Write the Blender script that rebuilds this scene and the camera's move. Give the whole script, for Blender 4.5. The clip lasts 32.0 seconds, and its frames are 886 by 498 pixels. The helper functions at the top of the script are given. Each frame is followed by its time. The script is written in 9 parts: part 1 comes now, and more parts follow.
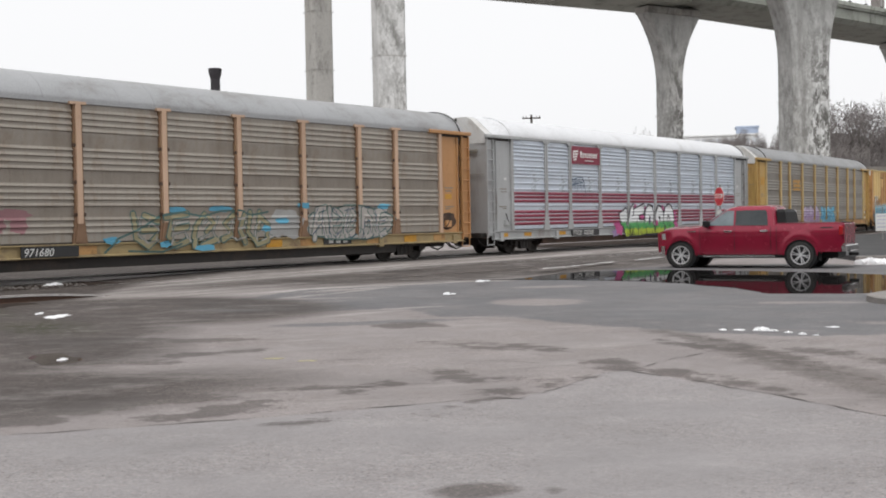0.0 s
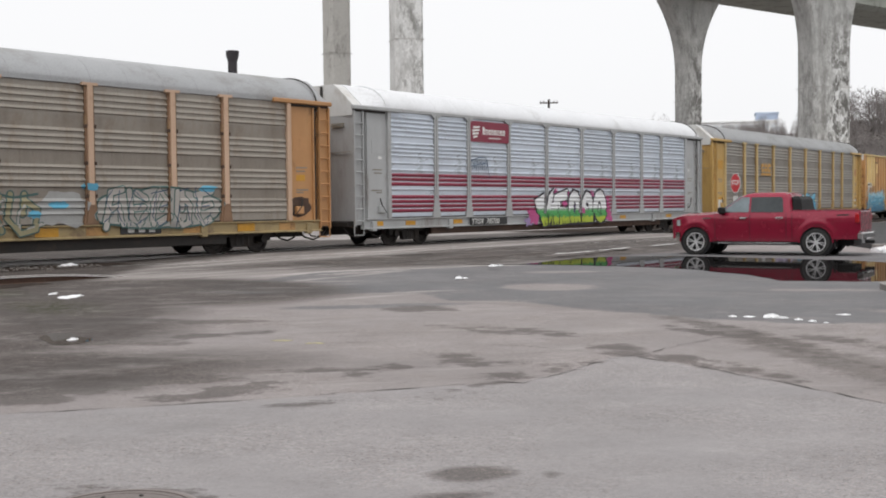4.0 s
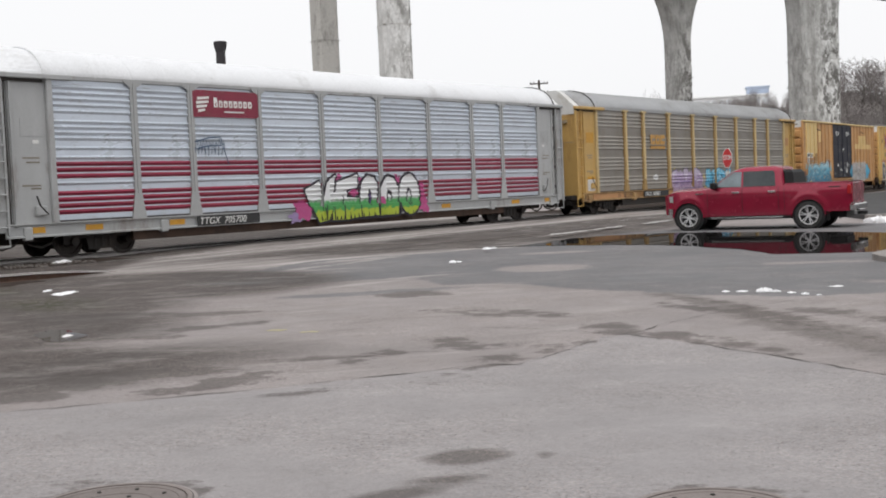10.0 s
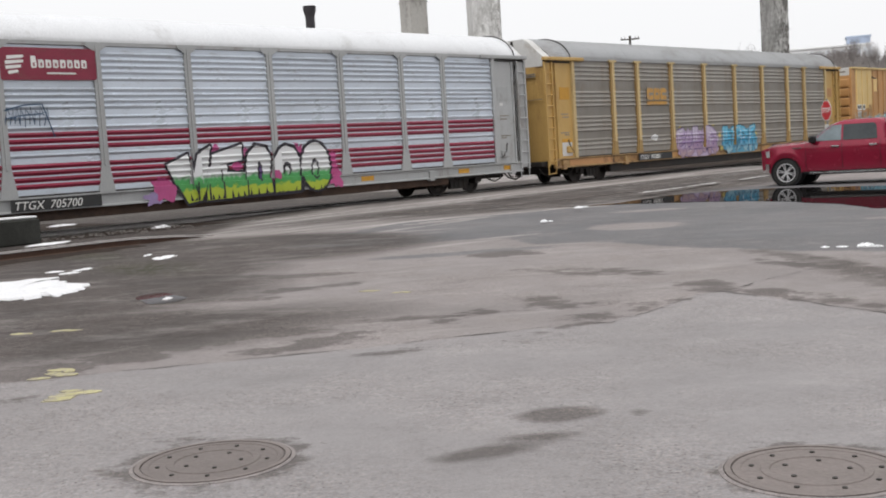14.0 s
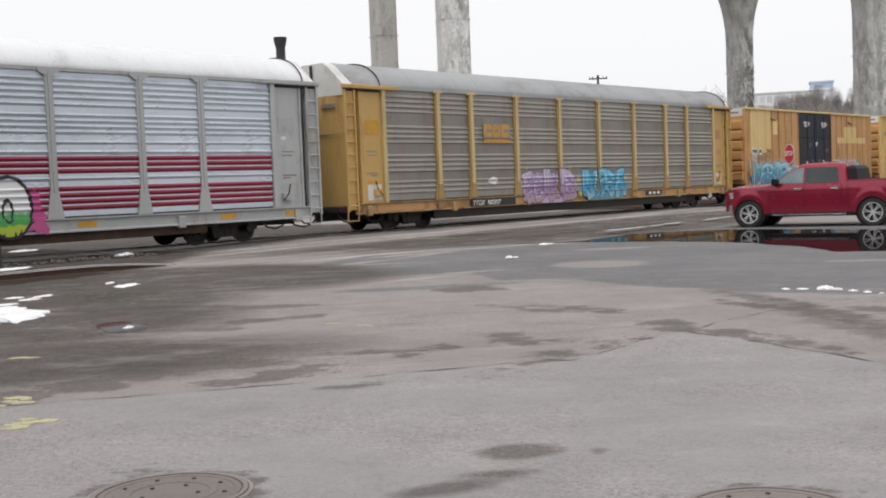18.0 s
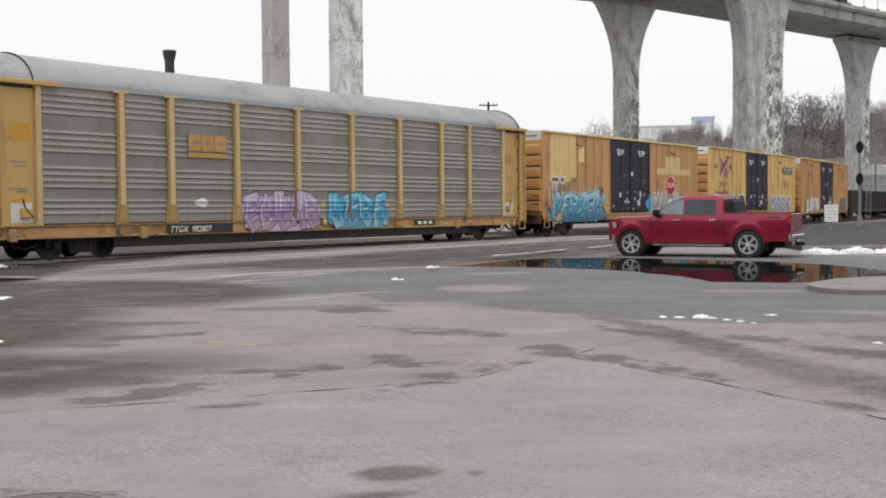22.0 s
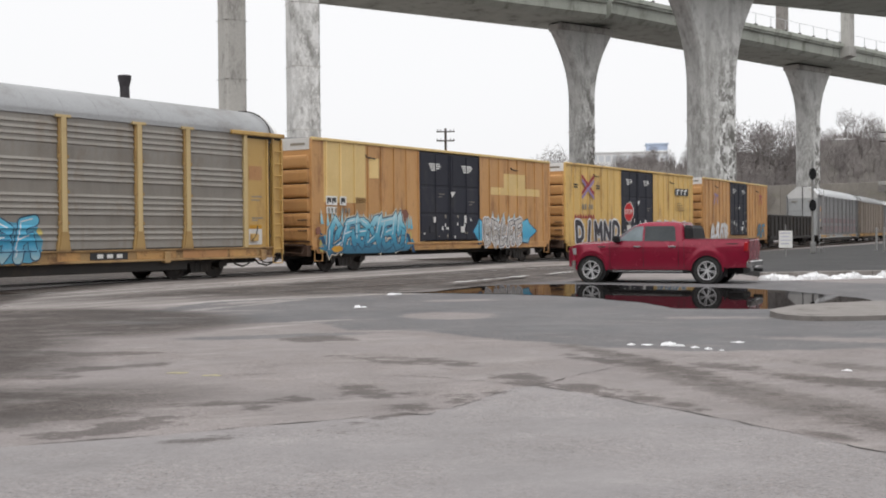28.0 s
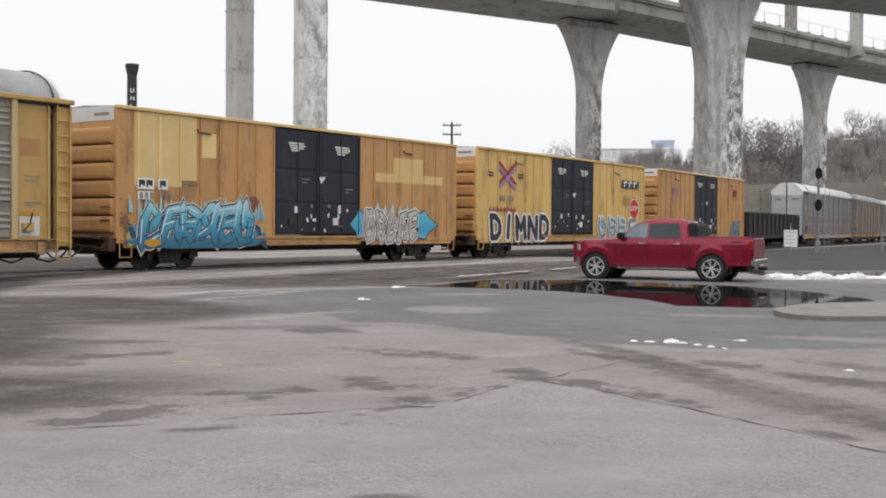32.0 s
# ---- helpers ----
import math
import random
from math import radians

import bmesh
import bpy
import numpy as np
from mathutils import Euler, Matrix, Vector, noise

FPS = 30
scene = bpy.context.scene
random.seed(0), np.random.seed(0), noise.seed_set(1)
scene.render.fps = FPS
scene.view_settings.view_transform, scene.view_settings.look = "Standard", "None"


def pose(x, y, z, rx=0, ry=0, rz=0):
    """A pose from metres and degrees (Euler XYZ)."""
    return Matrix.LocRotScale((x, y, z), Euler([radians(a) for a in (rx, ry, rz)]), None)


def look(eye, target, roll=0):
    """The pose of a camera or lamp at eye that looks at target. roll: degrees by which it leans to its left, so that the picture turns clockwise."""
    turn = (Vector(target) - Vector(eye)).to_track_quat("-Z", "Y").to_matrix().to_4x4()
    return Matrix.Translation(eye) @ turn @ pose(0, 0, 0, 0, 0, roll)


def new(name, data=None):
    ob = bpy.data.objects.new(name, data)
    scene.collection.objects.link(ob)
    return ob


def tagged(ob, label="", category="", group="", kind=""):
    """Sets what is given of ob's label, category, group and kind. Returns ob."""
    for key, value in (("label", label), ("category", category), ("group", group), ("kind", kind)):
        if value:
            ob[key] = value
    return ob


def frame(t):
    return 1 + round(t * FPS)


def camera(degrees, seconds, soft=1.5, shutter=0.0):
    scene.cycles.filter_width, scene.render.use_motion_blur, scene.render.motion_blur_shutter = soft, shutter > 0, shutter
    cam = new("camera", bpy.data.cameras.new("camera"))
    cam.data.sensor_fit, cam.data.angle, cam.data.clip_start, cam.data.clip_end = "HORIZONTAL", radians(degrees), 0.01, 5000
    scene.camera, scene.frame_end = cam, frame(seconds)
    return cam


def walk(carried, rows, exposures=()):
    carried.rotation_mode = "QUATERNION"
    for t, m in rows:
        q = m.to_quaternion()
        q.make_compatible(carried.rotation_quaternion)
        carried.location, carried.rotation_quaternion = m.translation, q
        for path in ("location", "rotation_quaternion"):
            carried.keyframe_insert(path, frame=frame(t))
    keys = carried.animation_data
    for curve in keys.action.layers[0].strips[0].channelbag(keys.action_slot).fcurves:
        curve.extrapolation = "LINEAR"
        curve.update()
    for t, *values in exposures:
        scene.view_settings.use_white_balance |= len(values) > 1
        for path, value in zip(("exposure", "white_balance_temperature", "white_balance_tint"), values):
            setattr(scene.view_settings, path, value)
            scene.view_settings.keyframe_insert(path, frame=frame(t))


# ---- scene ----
cam = camera(43.34, 32.0, soft=1.9)
# Rows: seconds, place of the eye, yaw, pitch, lean.
CAM = [
    (0.0, -0.103, -0.015, 1.399, -0.65, -1.38, 1.12),
    (0.5, -0.100, -0.019, 1.401, -1.12, -1.34, 1.15),
    (1.0, -0.098, -0.023, 1.404, -1.07, -1.28, 1.11),
    (1.5, -0.100, -0.038, 1.403, -1.02, -1.55, 1.24),
    (2.0, -0.102, -0.054, 1.403, -0.86, -2.18, 2.26),
    (2.5, -0.095, -0.020, 1.396, 0.20, -2.02, 0.94),
    (4.5, 0.021, -0.016, 1.392, 0.23, -2.38, 0.63),
    (5.0, 0.040, -0.029, 1.393, 0.04, -3.06, 1.44),
    (5.5, 0.045, -0.016, 1.393, -0.15, -3.12, 1.93),
    (6.0, 0.050, -0.003, 1.393, -0.29, -2.71, 2.34),
    (6.5, 0.045, -0.009, 1.394, -0.38, -2.35, 2.14),
    (7.0, 0.041, -0.015, 1.395, -0.28, -2.05, 2.00),
    (7.5, 0.045, -0.020, 1.395, -0.13, -1.56, 2.26),
    (8.0, 0.048, -0.024, 1.395, -0.01, -1.61, 2.08),
    (8.5, 0.046, -0.022, 1.396, -0.11, -1.89, 2.42),
    (9.0, 0.044, -0.020, 1.398, -0.05, -2.39, 2.46),
    (9.5, 0.041, -0.025, 1.396, -0.09, -2.75, 2.20),
    (10.0, 0.038, -0.030, 1.395, -0.08, -2.99, 2.48),
    (10.5, 0.043, -0.036, 1.395, -0.45, -3.34, 2.84),
    (11.0, 0.048, -0.043, 1.396, -0.67, -3.59, 3.05),
    (11.5, 0.051, -0.035, 1.392, -0.76, -3.70, 3.14),
    (12.0, 0.053, -0.026, 1.388, 1.81, -2.43, 4.07),
    (12.5, 0.051, -0.024, 1.384, 3.71, -1.98, 3.29),
    (13.0, 0.049, -0.021, 1.379, 4.46, -3.80, 3.45),
    (13.5, 0.042, -0.020, 1.379, 4.39, -4.86, 3.76),
    (15.5, 0.045, -0.038, 1.393, 5.41, -3.83, 2.73),
    (16.0, 0.049, -0.031, 1.386, 4.42, -3.53, 2.97),
    (16.5, 0.050, -0.035, 1.387, 4.10, -3.23, 3.17),
    (17.0, 0.052, -0.039, 1.388, 3.57, -3.18, 2.84),
    (17.5, 0.054, -0.041, 1.390, 3.19, -3.07, 2.51),
    (18.0, 0.055, -0.043, 1.391, 2.88, -3.11, 2.27),
    (18.5, 0.053, -0.044, 1.390, 2.55, -3.00, 1.96),
    (19.0, 0.051, -0.044, 1.389, 2.33, -2.88, 1.70),
    (19.5, 0.051, -0.040, 1.391, 2.09, -2.73, 1.69),
    (20.0, 0.051, -0.035, 1.393, 1.72, -2.47, 1.11),
    (20.5, 0.054, -0.043, 1.392, 1.54, -2.31, 1.04),
    (21.0, 0.058, -0.051, 1.391, 1.18, -2.25, 0.75),
    (21.5, 0.069, -0.049, 1.387, -0.47, -2.25, 0.41),
    (22.0, 0.081, -0.046, 1.382, -2.81, -2.10, 0.47),
    (22.5, 0.057, -0.022, 1.395, -3.91, -2.04, 0.33),
    (23.0, 0.034, 0.003, 1.408, -5.90, -2.35, 0.04),
    (23.5, -0.002, 0.035, 1.406, -7.32, -2.08, 0.21),
    (24.0, -0.038, 0.067, 1.404, -7.33, -1.91, -0.03),
    (24.5, -0.048, 0.060, 1.407, -7.06, -1.70, -0.07),
    (25.0, -0.058, 0.053, 1.410, -6.63, -1.21, 0.07),
    (25.5, -0.058, 0.062, 1.409, -6.26, -0.96, 0.17),
    (26.0, -0.059, 0.071, 1.407, -6.07, -0.77, 0.33),
    (26.5, -0.058, 0.075, 1.407, -5.62, -0.72, 0.47),
    (28.5, -0.062, 0.106, 1.405, -5.04, -0.81, 0.52),
    (29.0, -0.065, 0.104, 1.405, -4.94, -0.70, 0.61),
    (29.5, -0.068, 0.101, 1.404, -4.74, -0.65, 0.66),
    (30.0, -0.071, 0.098, 1.403, -4.58, -0.82, 0.51),
    (30.5, -0.071, 0.099, 1.403, -4.52, -0.90, 0.39),
    (31.0, -0.071, 0.100, 1.402, -4.45, -0.86, 0.36),
    (31.5, -0.069, 0.086, 1.404, -4.39, -0.89, 0.22),
    (32.0, -0.067, 0.073, 1.406, -4.84, -1.12, -0.42),
]
RUN = [(0.0, 20.23), (2.0, 15.84), (5.0, 9.26), (8.0, 2.66), (10.0, -1.75), (12.0, -6.18), (13.0, -8.41), (16.0, -15.14), (18.0, -19.65), (20.0, -24.18), (22.0, -28.72), (24.0, -33.28), (26.0, -37.87), (29.0, -44.79), (30.0, -47.10), (31.0, -49.42), (32.0, -51.74)]
walk(cam, [(t, pose(x, y, z, 90 + p, r, w)) for t, x, y, z, w, p, r in CAM], exposures=((0.0, 0.0), (32.0, 0.0)))

# ---- light: an overcast winter sky ----
world = bpy.data.worlds.new("overcast")
scene.world = world
world.use_nodes = True
wn = world.node_tree.nodes
wl = world.node_tree.links
wn.clear()
sky = wn.new("ShaderNodeTexSky")
sky.sky_type = "NISHITA"
sky.sun_disc = False
sky.sun_elevation, sky.sun_rotation = radians(65), radians(190)
sky.air_density, sky.dust_density, sky.ozone_density = 1.0, 6.0, 1.0
grey = wn.new("ShaderNodeHueSaturation")
grey.inputs["Saturation"].default_value = 0.04
cloud = wn.new("ShaderNodeMixRGB")
cloud.inputs[0].default_value = 0.85
cloud.inputs[2].default_value = (8.55, 8.58, 8.72, 1)
back = wn.new("ShaderNodeBackground")
back.inputs["Strength"].default_value = 0.125
wout = wn.new("ShaderNodeOutputWorld")
wl.new(sky.outputs[0], grey.inputs["Color"])
wl.new(grey.outputs[0], cloud.inputs[1])
wl.new(cloud.outputs[0], back.inputs[0])
wl.new(back.outputs[0], wout.inputs[0])
sun = new("sun", bpy.data.lights.new("sun", "SUN"))
sun.data.energy, sun.data.angle, sun.data.color = 1.5, radians(50), (1.0, 0.97, 0.94)
sun.matrix_world = look((0, 0, 60), (5, 27, 0))


# ---- materials ----
def mat(name, c1, c2=None, rough=0.6, metal=0.0, scale=2.0, spread=0.5, bump=0.15, fine=60.0, streak=1.0, dirt=None, dirt_amount=0.0,
        dirt_scale=0.8, shade=0.12, spec=0.5):
    """Two colours mixed by a noise at two scales, a dirt colour in stains or runs, per-object variation, fine relief."""
    m = bpy.data.materials.new(name)
    m.use_nodes = True
    nt = m.node_tree
    nd, ln = nt.nodes, nt.links
    bsdf = nd["Principled BSDF"]
    bsdf.inputs["Metallic"].default_value = metal
    bsdf.inputs["Specular IOR Level"].default_value = spec
    c2 = c2 or tuple(v * 0.75 for v in c1)
    tc = nd.new("ShaderNodeTexCoord")
    mp = nd.new("ShaderNodeMapping")
    mp.inputs["Scale"].default_value = (1, 1, 1 / streak)
    ln.new(tc.outputs["Object"], mp.inputs[0])
    n1 = nd.new("ShaderNodeTexNoise")
    n1.inputs["Scale"].default_value, n1.inputs["Detail"].default_value, n1.inputs["Roughness"].default_value = scale, 8, 0.65
    ln.new(mp.outputs[0], n1.inputs[0])
    r1 = nd.new("ShaderNodeMapRange")
    r1.inputs[1].default_value, r1.inputs[2].default_value = 0.5 - spread * 0.4, 0.5 + spread * 0.4
    ln.new(n1.outputs[0], r1.inputs[0])
    mix = nd.new("ShaderNodeMixRGB")
    mix.inputs[1].default_value, mix.inputs[2].default_value = (*c1, 1), (*c2, 1)
    ln.new(r1.outputs[0], mix.inputs[0])
    col = mix.outputs[0]
    n2 = nd.new("ShaderNodeTexNoise")
    n2.inputs["Scale"].default_value, n2.inputs["Detail"].default_value = fine, 3
    ln.new(tc.outputs["Object"], n2.inputs[0])
    if dirt:
        n3 = nd.new("ShaderNodeTexNoise")
        n3.inputs["Scale"].default_value, n3.inputs["Detail"].default_value, n3.inputs["Roughness"].default_value = dirt_scale, 9, 0.75
        ln.new(mp.outputs[0], n3.inputs[0])
        r3 = nd.new("ShaderNodeMapRange")
        r3.inputs[1].default_value, r3.inputs[2].default_value = 0.62 - dirt_amount * 0.3, 0.8 - dirt_amount * 0.3
        ln.new(n3.outputs[0], r3.inputs[0])
        md = nd.new("ShaderNodeMixRGB")
        md.inputs[2].default_value = (*dirt, 1)
        ln.new(r3.outputs[0], md.inputs[0])
        ln.new(col, md.inputs[1])
        col = md.outputs[0]
    info = nd.new("ShaderNodeObjectInfo")
    rr = nd.new("ShaderNodeMapRange")
    rr.inputs[3].default_value, rr.inputs[4].default_value = 1 - shade, 1 + shade
    ln.new(info.outputs["Random"], rr.inputs[0])
    fm = nd.new("ShaderNodeMapRange")
    fm.inputs[1].default_value, fm.inputs[2].default_value, fm.inputs[3].default_value, fm.inputs[4].default_value = 0.3, 0.7, 0.88, 1.1
    ln.new(n2.outputs[0], fm.inputs[0])
    mu = nd.new("ShaderNodeMath")
    mu.operation = "MULTIPLY"
    ln.new(rr.outputs[0], mu.inputs[0])
    ln.new(fm.outputs[0], mu.inputs[1])
    vm = nd.new("ShaderNodeVectorMath")
    vm.operation = "SCALE"
    ln.new(col, vm.inputs[0])
    ln.new(mu.outputs[0], vm.inputs["Scale"])
    ln.new(vm.outputs[0], bsdf.inputs["Base Color"])
    rg = nd.new("ShaderNodeMapRange")
    rg.inputs[3].default_value, rg.inputs[4].default_value = max(rough - 0.12, 0.02), min(rough + 0.12, 1)
    ln.new(n1.outputs[0], rg.inputs[0])
    ln.new(rg.outputs[0], bsdf.inputs["Roughness"])
    if bump:
        bp = nd.new("ShaderNodeBump")
        bp.inputs["Strength"].default_value, bp.inputs["Distance"].default_value = bump, 0.02
        ln.new(n2.outputs[0], bp.inputs["Height"])
        ln.new(bp.outputs[0], bsdf.inputs["Normal"])
    return m


RUST = (0.10, 0.045, 0.022)


def weathered_sheet(name, grey, brown, dark, rust, smudge=0.5):
    """Old galvanised sheet: a brown film in soft clouds and runs, dirty perforated bands with rows of smudges."""
    m = mat(name, grey, brown, 0.5, 0.25, 0.55, 1.0, 0.06, 40, 1.6, rust, 0.30, 0.9, 0.05)
    nd, ln = m.node_tree.nodes, m.node_tree.links
    scale = next(n for n in nd if n.bl_idname == "ShaderNodeVectorMath")
    under = scale.inputs[0].links[0].from_socket
    tc = nd.new("ShaderNodeTexCoord")
    sep = nd.new("ShaderNodeSeparateXYZ")
    ln.new(tc.outputs["Object"], sep.inputs[0])

    def op(kind, a, b):
        o = nd.new("ShaderNodeMath")
        o.operation = kind
        for i, v in enumerate((a, b)):
            if isinstance(v, (int, float)):
                o.inputs[i].default_value = v
            else:
                ln.new(v, o.inputs[i])
        return o.outputs[0]

    def ranged(sock, a, b, c=0.0, d=1.0):
        r = nd.new("ShaderNodeMapRange")
        for i, v in enumerate((a, b, c, d)):
            r.inputs[i + 1].default_value = v
        ln.new(sock, r.inputs[0])
        return r.outputs[0]

    def clouds(size, stretch, lo, hi):
        mp = nd.new("ShaderNodeMapping")
        mp.inputs["Scale"].default_value = stretch
        ln.new(tc.outputs["Object"], mp.inputs[0])
        n = nd.new("ShaderNodeTexNoise")
        n.inputs["Scale"].default_value, n.inputs["Detail"].default_value, n.inputs["Roughness"].default_value = size, 7, 0.62
        ln.new(mp.outputs[0], n.inputs[0])
        return ranged(n.outputs[0], lo, hi)

    z = sep.outputs["Z"]
    band = None
    for mid in (3.84, 2.84, 1.87):
        one = ranged(op("ABSOLUTE", op("SUBTRACT", z, mid), 0.0), 0.15, 0.24, 1.0, 0.0)
        band = one if band is None else op("MAXIMUM", band, one)
    col_at = ranged(op("SINE", op("MULTIPLY", sep.outputs["X"], 17.0), 0.0), 0.2, 0.95)
    marks = op("MULTIPLY", op("MULTIPLY", band, col_at), clouds(1.6, (1, 1, 1), 0.38, 0.62))
    film = op("MULTIPLY", band, 0.6)
    wash = op("MAXIMUM", op("MULTIPLY", marks, smudge), op("MULTIPLY", film, clouds(0.8, (1, 1, 0.4), 0.25, 0.6)))
    colour = under
    for fac, tone in ((wash, dark), (op("MULTIPLY", clouds(2.4, (1.6, 1, 0.22), 0.52, 0.74), 0.45), rust)):
        mx = nd.new("ShaderNodeMixRGB")
        mx.inputs[2].default_value = (*tone, 1)
        ln.new(fac, mx.inputs[0])
        ln.new(colour, mx.inputs[1])
        colour = mx.outputs[0]
    ln.new(colour, scale.inputs[0])
    return m


galv = weathered_sheet("galvanised_dirty", (0.345, 0.333, 0.31), (0.265, 0.238, 0.205), (0.17, 0.15, 0.13), (0.235, 0.185, 0.14))
galv_warm = weathered_sheet("rust_stained_sheet", (0.365, 0.34, 0.30), (0.285, 0.25, 0.212), (0.15, 0.12, 0.095), (0.225, 0.165, 0.115), 0.7)
faded_sheet = mat("faded_grey_sheet", (0.25, 0.25, 0.255), (0.20, 0.198, 0.20), 0.6, 0.1, 0.9, 0.8, 0.08, 40, 0.5, (0.33, 0.25, 0.25), 0.3, 0.6, 0.05)
brown_sheet = mat("brown_weathered_sheet", (0.30, 0.255, 0.215), (0.23, 0.19, 0.16), 0.7, 0.0, 0.9, 0.8, 0.1, 40, 0.5, (0.17, 0.13, 0.10), 0.3, 0.8, 0.05)
galv_clean = mat("galvanised_clean", (0.635, 0.69, 0.765), (0.54, 0.59, 0.66), 0.30, 0.3, 0.7, 0.9, 0.03, 40, 0.3, (0.36, 0.36, 0.37), 0.28, 1.0, 0.05)
grey_end = mat("grey_end_doors", (0.42, 0.425, 0.43), (0.33, 0.33, 0.33), 0.5, 0, 0.8, 0.9, 0.05, 60, 5, (0.24, 0.22, 0.20), 0.34, 0.9, 0.04)
stencil_grey = mat("worn_stencil", (0.20, 0.18, 0.15), (0.28, 0.25, 0.2), 0.6, 0, 9, 0.9, 0.0)
sill_tan = mat("tan_sill_paint", (0.40, 0.31, 0.15), (0.29, 0.22, 0.12), 0.65, 0, 1.0, 0.9, 0.12, 40, 1, (0.17, 0.12, 0.08), 0.4, 1.2)
sill_patch = mat("ochre_sill_plate", (0.52, 0.31, 0.11), (0.38, 0.20, 0.08), 0.6, 0, 1.5, 0.9, 0.1, 40, 1, (0.14, 0.07, 0.035), 0.42, 1.6, 0.2)
rust_edge = mat("rusty_post_flange", (0.27, 0.165, 0.10), (0.17, 0.095, 0.055), 0.7, 0, 2.2, 0.9, 0.15, 40, 2, (0.36, 0.26, 0.12), 0.3, 2.0, 0.1)
yellow_edge = mat("stained_yellow_flange", (0.42, 0.28, 0.105), (0.29, 0.18, 0.075), 0.6, 0, 2.2, 0.9, 0.1, 40, 2, (0.18, 0.10, 0.05), 0.32, 2.0, 0.08)
pale_yellow = mat("bleached_yellow_paint", (0.60, 0.46, 0.235), (0.50, 0.37, 0.18), 0.55, 0, 1.5, 0.7, 0.06, 50, 3, (0.25, 0.16, 0.08), 0.18, 1.6, 0.05)
grey_paint = mat("grey_paint", (0.44, 0.45, 0.455), (0.35, 0.355, 0.355), 0.5, 0, 1.2, 0.8, 0.05, 60, 3, (0.22, 0.19, 0.165), 0.28, 1.0, 0.06)
faded_red = mat("faded_red_stripe", (0.24, 0.16, 0.17), (0.19, 0.13, 0.14), 0.6, 0, 1.2, 0.8, 0.05, 40, 0.5, (0.26, 0.25, 0.25), 0.3, 0.8)
red_paint = mat("red_stripe_paint", (0.27, 0.02, 0.052), (0.21, 0.016, 0.042), 0.4, 0.0, 1.5, 0.6, 0.05, 60, 0.5, (0.2, 0.06, 0.06), 0.15)
roof_grey = mat("roof_galvanised", (0.40, 0.405, 0.415), (0.31, 0.315, 0.32), 0.4, 0.5, 0.5, 0.8, 0.06, 30, 0.5, (0.25, 0.24, 0.23), 0.3, 0.5, 0.04)
roof_white = mat("roof_white", (0.74, 0.75, 0.77), (0.64, 0.65, 0.665), 0.5, 0.0, 0.6, 0.7, 0.06, 30, 1, (0.5, 0.5, 0.5), 0.2, 0.7, 0.04)
white_paint = mat("white_paint", (0.72, 0.72, 0.71), (0.60, 0.595, 0.58), 0.5, 0, 2, 0.6, 0.05, 60, 2, (0.36, 0.3, 0.24), 0.15)
orange_paint = mat("faded_orange_paint", (0.50, 0.27, 0.115), (0.42, 0.21, 0.085), 0.55, 0, 1.5, 0.7, 0.08, 50, 2.5, RUST, 0.25, 1.4, 0.08)
pale_orange = mat("bleached_orange_paint", (0.605, 0.429, 0.312), (0.497, 0.331, 0.225), 0.6, 0, 1.5, 0.7, 0.08, 50, 3, RUST, 0.15, 1.6, 0.06)
yellow_paint = mat("railway_yellow_paint", (0.56, 0.365, 0.125), (0.47, 0.295, 0.095), 0.5, 0, 1.3, 0.8, 0.07, 50, 3.5, (0.25, 0.13, 0.05), 0.32, 1.2, 0.05)
box_yellow = mat("boxcar_orange_yellow", (0.56, 0.315, 0.125), (0.475, 0.25, 0.095), 0.5, 0, 0.9, 0.9, 0.06, 50, 4.0, (0.23, 0.10, 0.04), 0.36, 1.3, 0.06)
box_yellow_pale = mat("boxcar_yellow", (0.70, 0.475, 0.165), (0.61, 0.40, 0.135), 0.5, 0, 0.9, 0.9, 0.06, 50, 4.0, (0.27, 0.13, 0.05), 0.34, 1.3, 0.06)
box_brown = mat("brown_paint_patch", (0.36, 0.21, 0.08), (0.30, 0.17, 0.07), 0.55)
patch_yellow = mat("fresh_yellow_patch", (0.76, 0.56, 0.25), (0.70, 0.50, 0.21), 0.5, 0, 1.2, 0.6, 0.03)
door_black = mat("door_blue_black", (0.018, 0.020, 0.031), (0.028, 0.029, 0.040), 0.6, 0, 1.2, 0.8, 0.1, 40, 2, (0.05, 0.048, 0.05), 0.25, 1.0, 0.1, 0.3)
black_steel = mat("black_steel", (0.018, 0.016, 0.015), (0.035, 0.03, 0.026), 0.7, 0, 2, 0.8, 0.2, 40, 1, (0.06, 0.04, 0.028), 0.3)
rust_steel = mat("rusty_steel", (0.10, 0.055, 0.035), (0.05, 0.032, 0.024), 0.75, 0.1, 3, 0.8, 0.3, 40, 1, (0.02, 0.017, 0.015), 0.3)
rail_steel = mat("rail_steel", (0.36, 0.35, 0.345), (0.26, 0.24, 0.23), 0.35, 0.6, 3, 0.8, 0.05)
sill_brown = mat("weathered_sill_paint", (0.46, 0.32, 0.145), (0.33, 0.185, 0.08), 0.65, 0, 1.2, 0.9, 0.15, 40, 1, RUST, 0.42, 1.5)
amber = mat("reflective_amber", (0.62, 0.33, 0.03), (0.5, 0.24, 0.02), 0.4, 0, 4, 0.5, 0.02)
white_mark = mat("white_lettering", (0.78, 0.78, 0.76), (0.66, 0.66, 0.64), 0.5, 0, 5, 0.6, 0.02)
black_mark = mat("black_lettering", (0.02, 0.02, 0.022), (0.03, 0.03, 0.03), 0.5, 0, 5, 0.6, 0.02)
